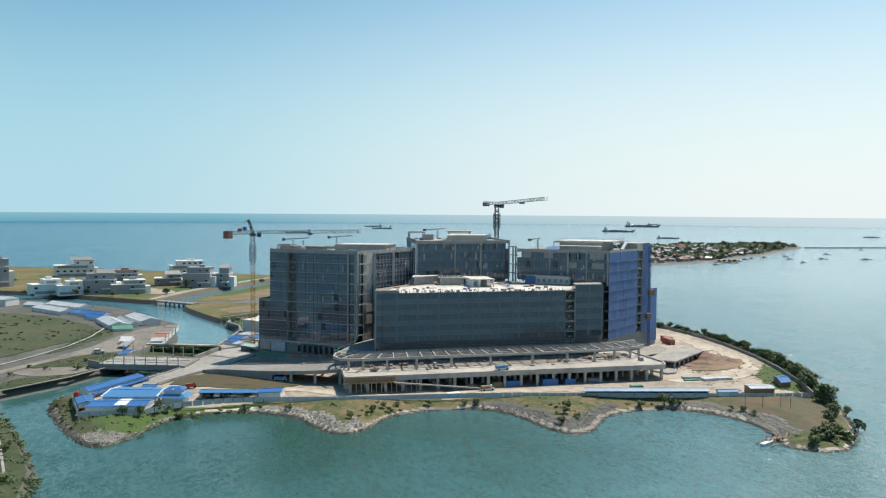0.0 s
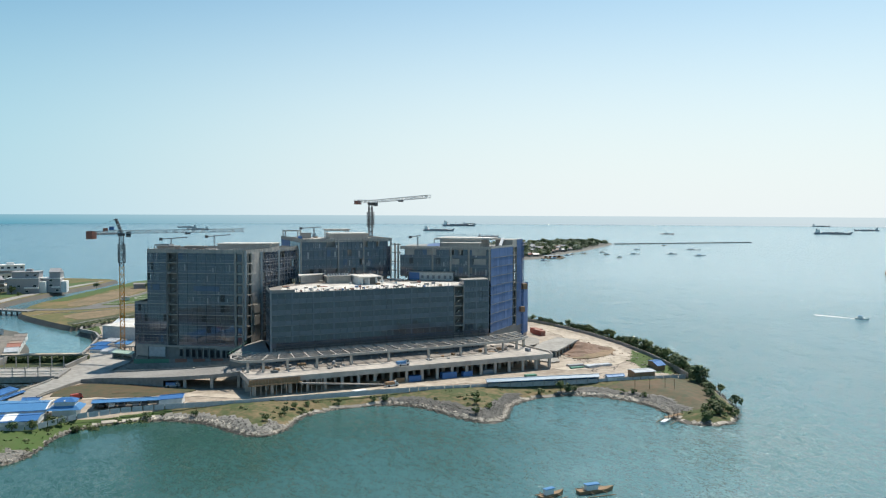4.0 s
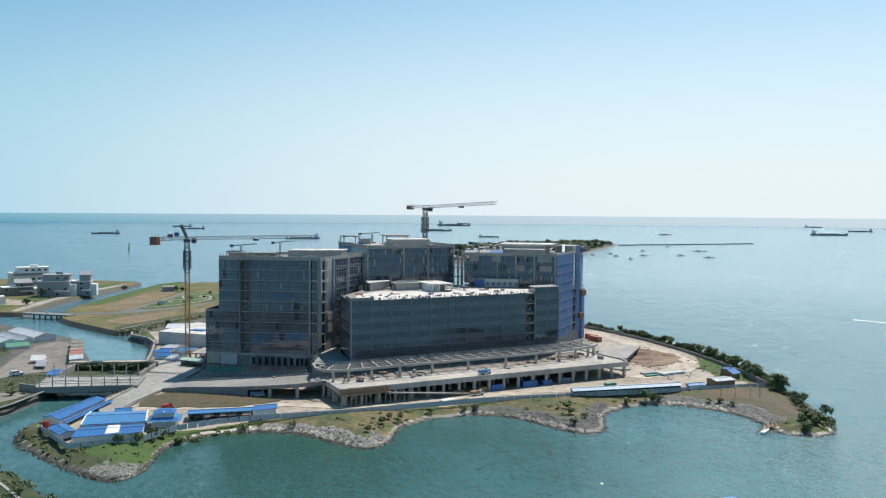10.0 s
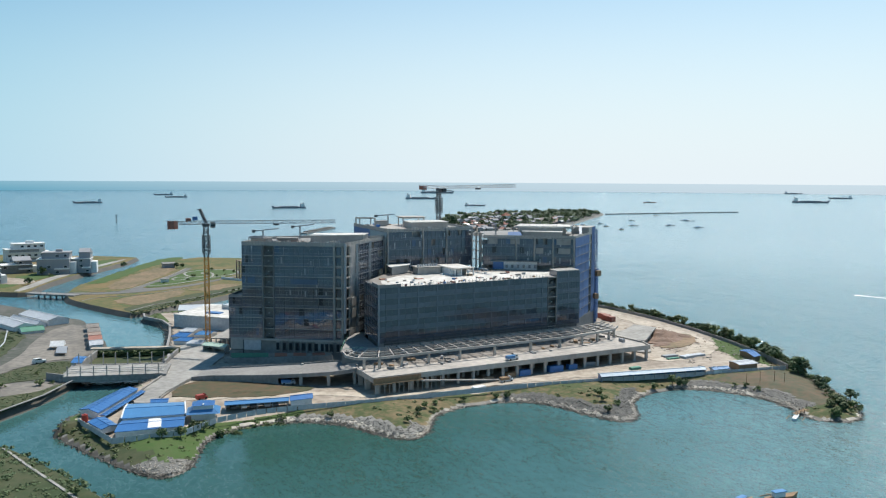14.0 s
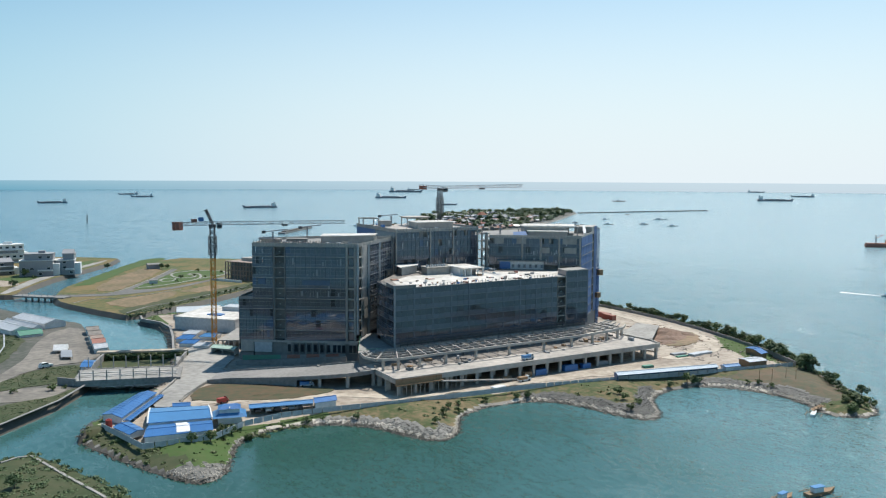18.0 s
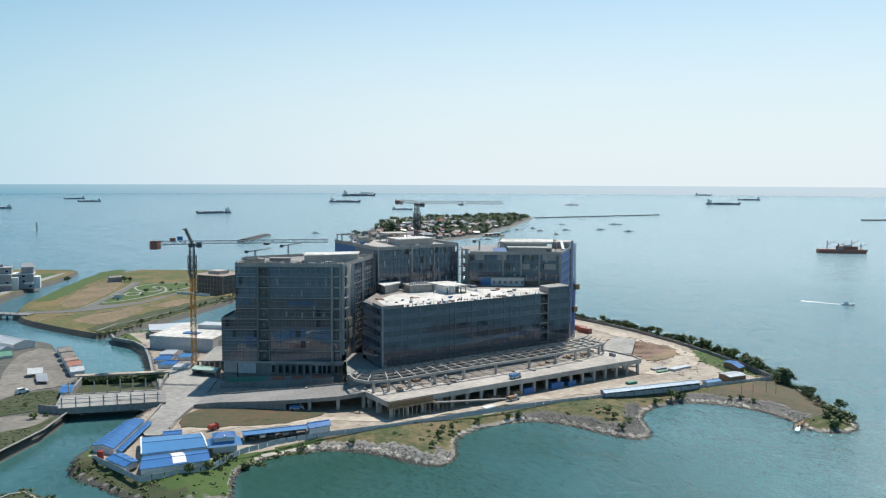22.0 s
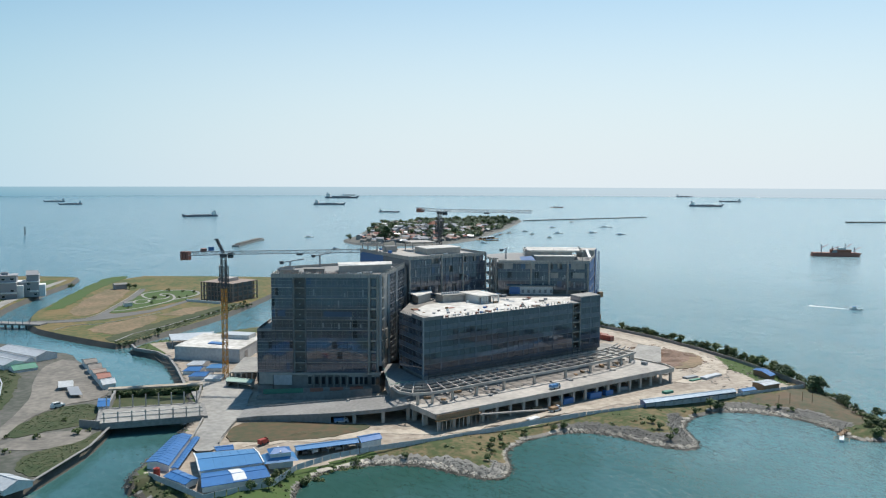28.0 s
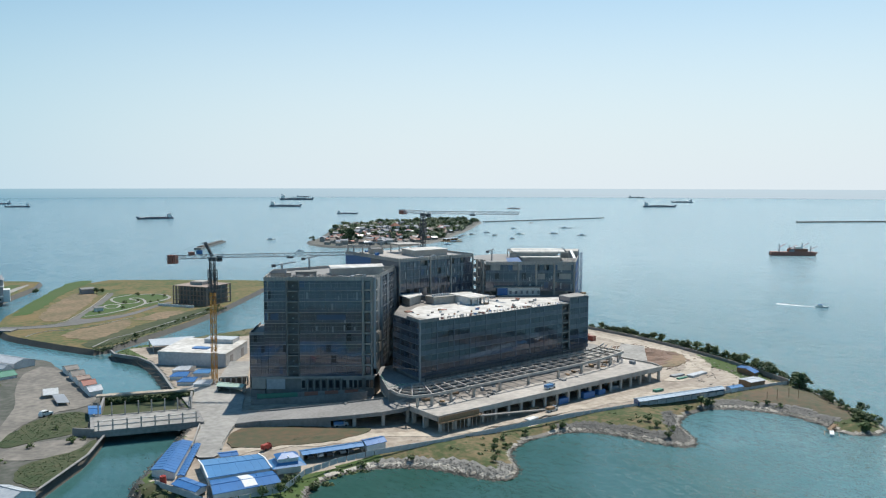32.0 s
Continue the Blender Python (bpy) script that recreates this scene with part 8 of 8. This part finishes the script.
def village():
    rng = random.Random(77)
    protos = []
    for k, (w, d, h, roof, wall) in enumerate([(7.5, 6, 3.0, "dirty", "raw"), (9, 6.5, 3.4, "brickraw", "dirty"), (6.5, 6, 2.8, "rust", "raw"), (9.5, 7, 5.4, "house_grey", "raw"), (8, 6.5, 3.0, "palemetal", "dirty")]):
        t = thing("house", (0, 0, 0), "small village house with a pitched roof", "house", "village houses")
        part("wall", Shape().box(-w / 2, -d / 2, -0.3, w / 2, d / 2, h), wall, t)
        part("roof", Shape().gable((-w / 2, 0), (w / 2, 0), d + 1.2, h, h + 2.0, 0.6), roof, t)
        part("window", Shape().box(-w * 0.3, -d / 2 - 0.06, 1.0, -w * 0.1, -d / 2 + 0.05, 2.3), "pane", t)
        part("door", Shape().box(w * 0.1, -d / 2 - 0.06, 0, w * 0.22, -d / 2 + 0.05, 2.1), "timber", t)
        protos.append(t)
    spots = []
    inner = inset(ccw(FAR), [14] * len(FAR))
    while len(spots) < 280:
        x, y = rng.uniform(320, 720), rng.uniform(660, 1130)
        if within(inner, np.array([[x, y]]))[0] and all(math.dist((x, y), s) > 8.2 for s in spots):
            spots.append((x, y))
    for i, (x, y) in enumerate(spots):
        m = pose(x, y, 2.2, 0, 0, rng.uniform(0, 180))
        if i < len(protos):
            protos[i].matrix_basis = m
        else:
            copy_thing(protos[i % len(protos)], m)
    big = inset(ccw(FAR), [9] * len(FAR))
    n = 0
    while n < 110:
        x, y = rng.uniform(315, 960), rng.uniform(655, 1225)
        f = shore_field(ccw(FAR), np.array([[x, y]]))[0][0]
        north = y > 700 + (x - 320) * 0.62 + 130
        if f > 6 and (north and f < 70 or x > 720 or (500 < x < 640 and 730 < y < 860) or (rng.random() < 0.3)):
            plant(rng.choice((0, 0, 2)), x, y, 2.2, rng.uniform(0.9, 1.4), "trees on the far island")
            n += 1
    groves = []
    while len(groves) < 260:
        x, y = rng.uniform(330, 960), rng.uniform(655, 1225)
        f = shore_field(ccw(FAR), np.array([[x, y]]))[0][0]
        if f > 10 and (x > 600 or y > 700 + (x - 320) * 0.62 + 120 or (480 < x < 640 and 730 < y < 860)):
            groves.append((x, y, 4.5, rng.uniform(3.5, 6.5)))
    # the grove's leaves carry painted haze
    thicket("island_grove", groves, "leaf3", "dense green tree canopy on the far island", 16, 1.5)
    plant(2, 372, 742, 2.2, 2.4, "trees on the far island")
    plant(2, 378, 748, 2.2, 2.2, "trees on the far island")
    tw = thing("water_tower", (560, 905, 2.2), "pale tall house with a red roof above the village", "house")
    part("wall", Shape().box(554, 900, 2, 566, 910, 13), "white", tw)
    part("roof", Shape().hexa([(553, 899, 13), (567, 899, 13), (567, 911, 13), (553, 911, 13)], [(558, 904, 18), (562, 904, 18), (562, 906, 18), (558, 906, 18)]), "tile", tw)


village()


# long barge lying off the point
bg = thing("barge", (212, 830, 0), "long low brown barge under tow", "barge")
part("hull", Shape().wall((172, 778), (249, 882), 9, -0.5, 2.2), "dark_conc", bg)
part("cargo", Shape().wall((178, 786), (243, 874), 6.5, 2.2, 3.6), "wetrock", bg)
patch("verge", [(-182, 146), (-167, 148), (-163, 134), (-168, 112), (-173, 90), (-183, 62), (-178, 100)], 2.96, "scrub", "overgrown verge beside the gravel yard")
heaps = []
for i in range(900):
    x, y = rng6.uniform(-182, -157), rng6.uniform(62, 146)
    if within([(-181, 144), (-168, 146), (-165, 134), (-170, 112), (-175, 90), (-182, 66), (-178, 100)], np.array([[x, y]]))[0]:
        heaps.append((x, y, 2.8, rng6.uniform(0.3, 0.8)))
for i in range(2600):
    x, y = rng6.uniform(-188, -147), rng6.uniform(-8, 68)
    if within([(-180, 11), (-173, 16), (-162, 18.5), (-154, 27), (-160, 15), (-173, -2), (-179, -6), (-182, 0)], np.array([[x, y]]))[0] or within([(-180, 40), (-172, 54), (-161, 65), (-150, 66), (-148.5, 57), (-155, 42), (-169, 38)], np.array([[x, y]]))[0]:
        heaps.append((x, y, 2.75, rng6.uniform(0.2, 0.5)))
thicket("verge_scrub", heaps, "leaf2", "low green scrub on the west bank verge", 15, 0.2)


# spoil heaps at the excavation
def heap(x, y, rx, ry, h, material, label):
    s, n = Shape(), 18
    rings = [(1.0, 0.0), (0.8, 0.35), (0.55, 0.72), (0.25, 0.95)]
    for k, (r, z) in enumerate(rings):
        for i in range(n):
            a = 2 * math.pi * i / n
            w = 1 + 0.28 * noise.noise((x + math.cos(a) * 2.2, y + math.sin(a) * 2.2, k * 0.7))
            s.v.append((x + math.cos(a) * rx * r * w, y + math.sin(a) * ry * r * w, 2.9 + h * z * (1 + 0.3 * noise.noise((x + a, y, k)))))
    s.v.append((x, y, 2.9 + h))
    for k in range(len(rings) - 1):
        s.f += [(k * n + i, k * n + (i + 1) % n, (k + 1) * n + (i + 1) % n, (k + 1) * n + i) for i in range(n)]
    s.f += [((len(rings) - 1) * n + i, (len(rings) - 1) * n + (i + 1) % n, len(s.v) - 1) for i in range(n)]
    solid("soil_mound", s, material, label, "heap")


for x, y, rx, ry, h in ((98, 7, 8, 10, 2.6), (90, -3, 7, 5, 1.6), (102, 19, 4, 7, 1.5), (83, -11, 6, 3, 0.8), (105, 1, 4, 6, 1.2), (94, 14, 5, 4, 1.9)):
    heap(x, y, rx, ry, h, "spoil", "heap of brown excavated soil")
for x, y in ((-101, -12), (-96, -14)):
    heap(x, y, 5, 2.2, 0.6, "brown", "low heap of brown soil by the ramp")

ribbon("bank_path", [(-179, -42), (-175, -39.5), (-171.6, -40), (-165.5, -59.5), (-160, -76), (-150, -108)], 0.7, 2.25, "slab", "narrow pale kerb along the south bank")

# bare posts in the brown field at the point
for x, y in ((69.5, -76.6), (75, -78.2), (76.5, -81.3), (63.5, -76)):
    fp = thing("field_post", (x, y, 2.6), "thin dark timber post in the brown field", "post", "posts in the brown field")
    part("post", Shape().tube((x, y, 2.0), (x, y, 6.4), 0.12, 0.09, 6), "timber", fp)
    part("crossarm", Shape().beam((x - 0.5, y, 6.0), (x + 0.5, y, 6.0), 0.1), "timber", fp)

# a short timber landing at the point, where the white boat lies
landing = thing("landing_stage", (56, -106.5, 0.2), "short dark timber landing stage on posts over the water", "pier")
for i in range(14):
    f = i / 13
    x, y = lerp((62.5, -104.2), (51.5, -107.0), f)
    part("plank", Shape().beam((x - 0.25, y - 0.9, 1.1), (x + 0.25, y + 0.9, 1.1), 0.55, 0.08), "timber", landing)
for i in range(5):
    x, y = lerp((61, -104.6), (51.8, -106.9), i / 4)
    for k in (-0.8, 0.8):
        part("post", Shape().tube((x - 0.25 * k, y + k, -1.5), (x - 0.25 * k, y + k, 1.7), 0.11, 0.1, 6), "bark", landing)


def litter(name, region, count, material, label, seed, z, size):
    """Broken concrete, offcuts and clods lying about, too many to count."""
    rng, s = random.Random(seed), Shape()
    xs, ys = [p[0] for p in region], [p[1] for p in region]
    spots = np.array([(rng.uniform(min(xs), max(xs)), rng.uniform(min(ys), max(ys))) for _ in range(count)])
    for (x, y), ok in zip(spots, within(region, spots)):
        if ok and noise.noise((x * 0.12, y * 0.12, seed)) > -0.05:
            a, r, w = rng.uniform(0, 3.14), rng.uniform(0.4, 1.0) * size, rng.uniform(0.25, 0.8) * size
            c, e, h = math.cos(a), math.sin(a), rng.uniform(0.15, 0.4) * size
            foot = [(x + c * i * r - e * j * w, y + e * i * r + c * j * w) for i, j in ((-1, -1), (1, -1), (1, 1), (-1, 1))]
            s.hexa([(u, v, z - 0.15) for u, v in foot], [(x + (u - x) * rng.uniform(0.5, 1), y + (v - y) * rng.uniform(0.5, 1), z + h) for u, v in foot])
    solid(name, s, material, label, "debris", "stuff")


YARD = [(64, -22), (72, -34), (62, -52), (92, -60), (100, -40), (110, -12), (114, 24), (104, 32), (78, 4)]
litter("broken_concrete", YARD, 900, "dirty", "broken concrete and stones scattered on the sandy yard", 31, 3.0, 0.55)
litter("soil_clods", [(78, -20), (106, -14), (112, 28), (94, 30), (80, 2)], 700, "spoil", "clods of brown soil round the excavation", 32, 3.0, 0.7)
litter("yard_offcuts", [(-100, -37), (-66, -41), (-13, -44), (40, -54), (40, -49), (-13, -38), (-66, -34)], 500, "dirty", "offcuts and rubble along the site road", 33, 3.0, 0.4)

# dark steel frame along the foot of the front facade
def foot_frame():
    t = thing("steel_frame", (0, -3.6, 8.3), "dark open steel frame along the foot of the glass facade", "frame")
    a, b = Vector((-46.5, -5.6)), Vector((43.0, -1.55))
    for z in (13.4, 14.35, 15.3):
        part("rail", Shape().beam((*a, z), (*b, z), 0.22, 0.3), "darkgrey", t)
    n = 30
    for i in range(n + 1):
        x, y = a.lerp(b, i / n)
        part("post", Shape().beam((x, y, 8.3), (x, y, 15.5), 0.2), "darkgrey", t)


foot_frame()
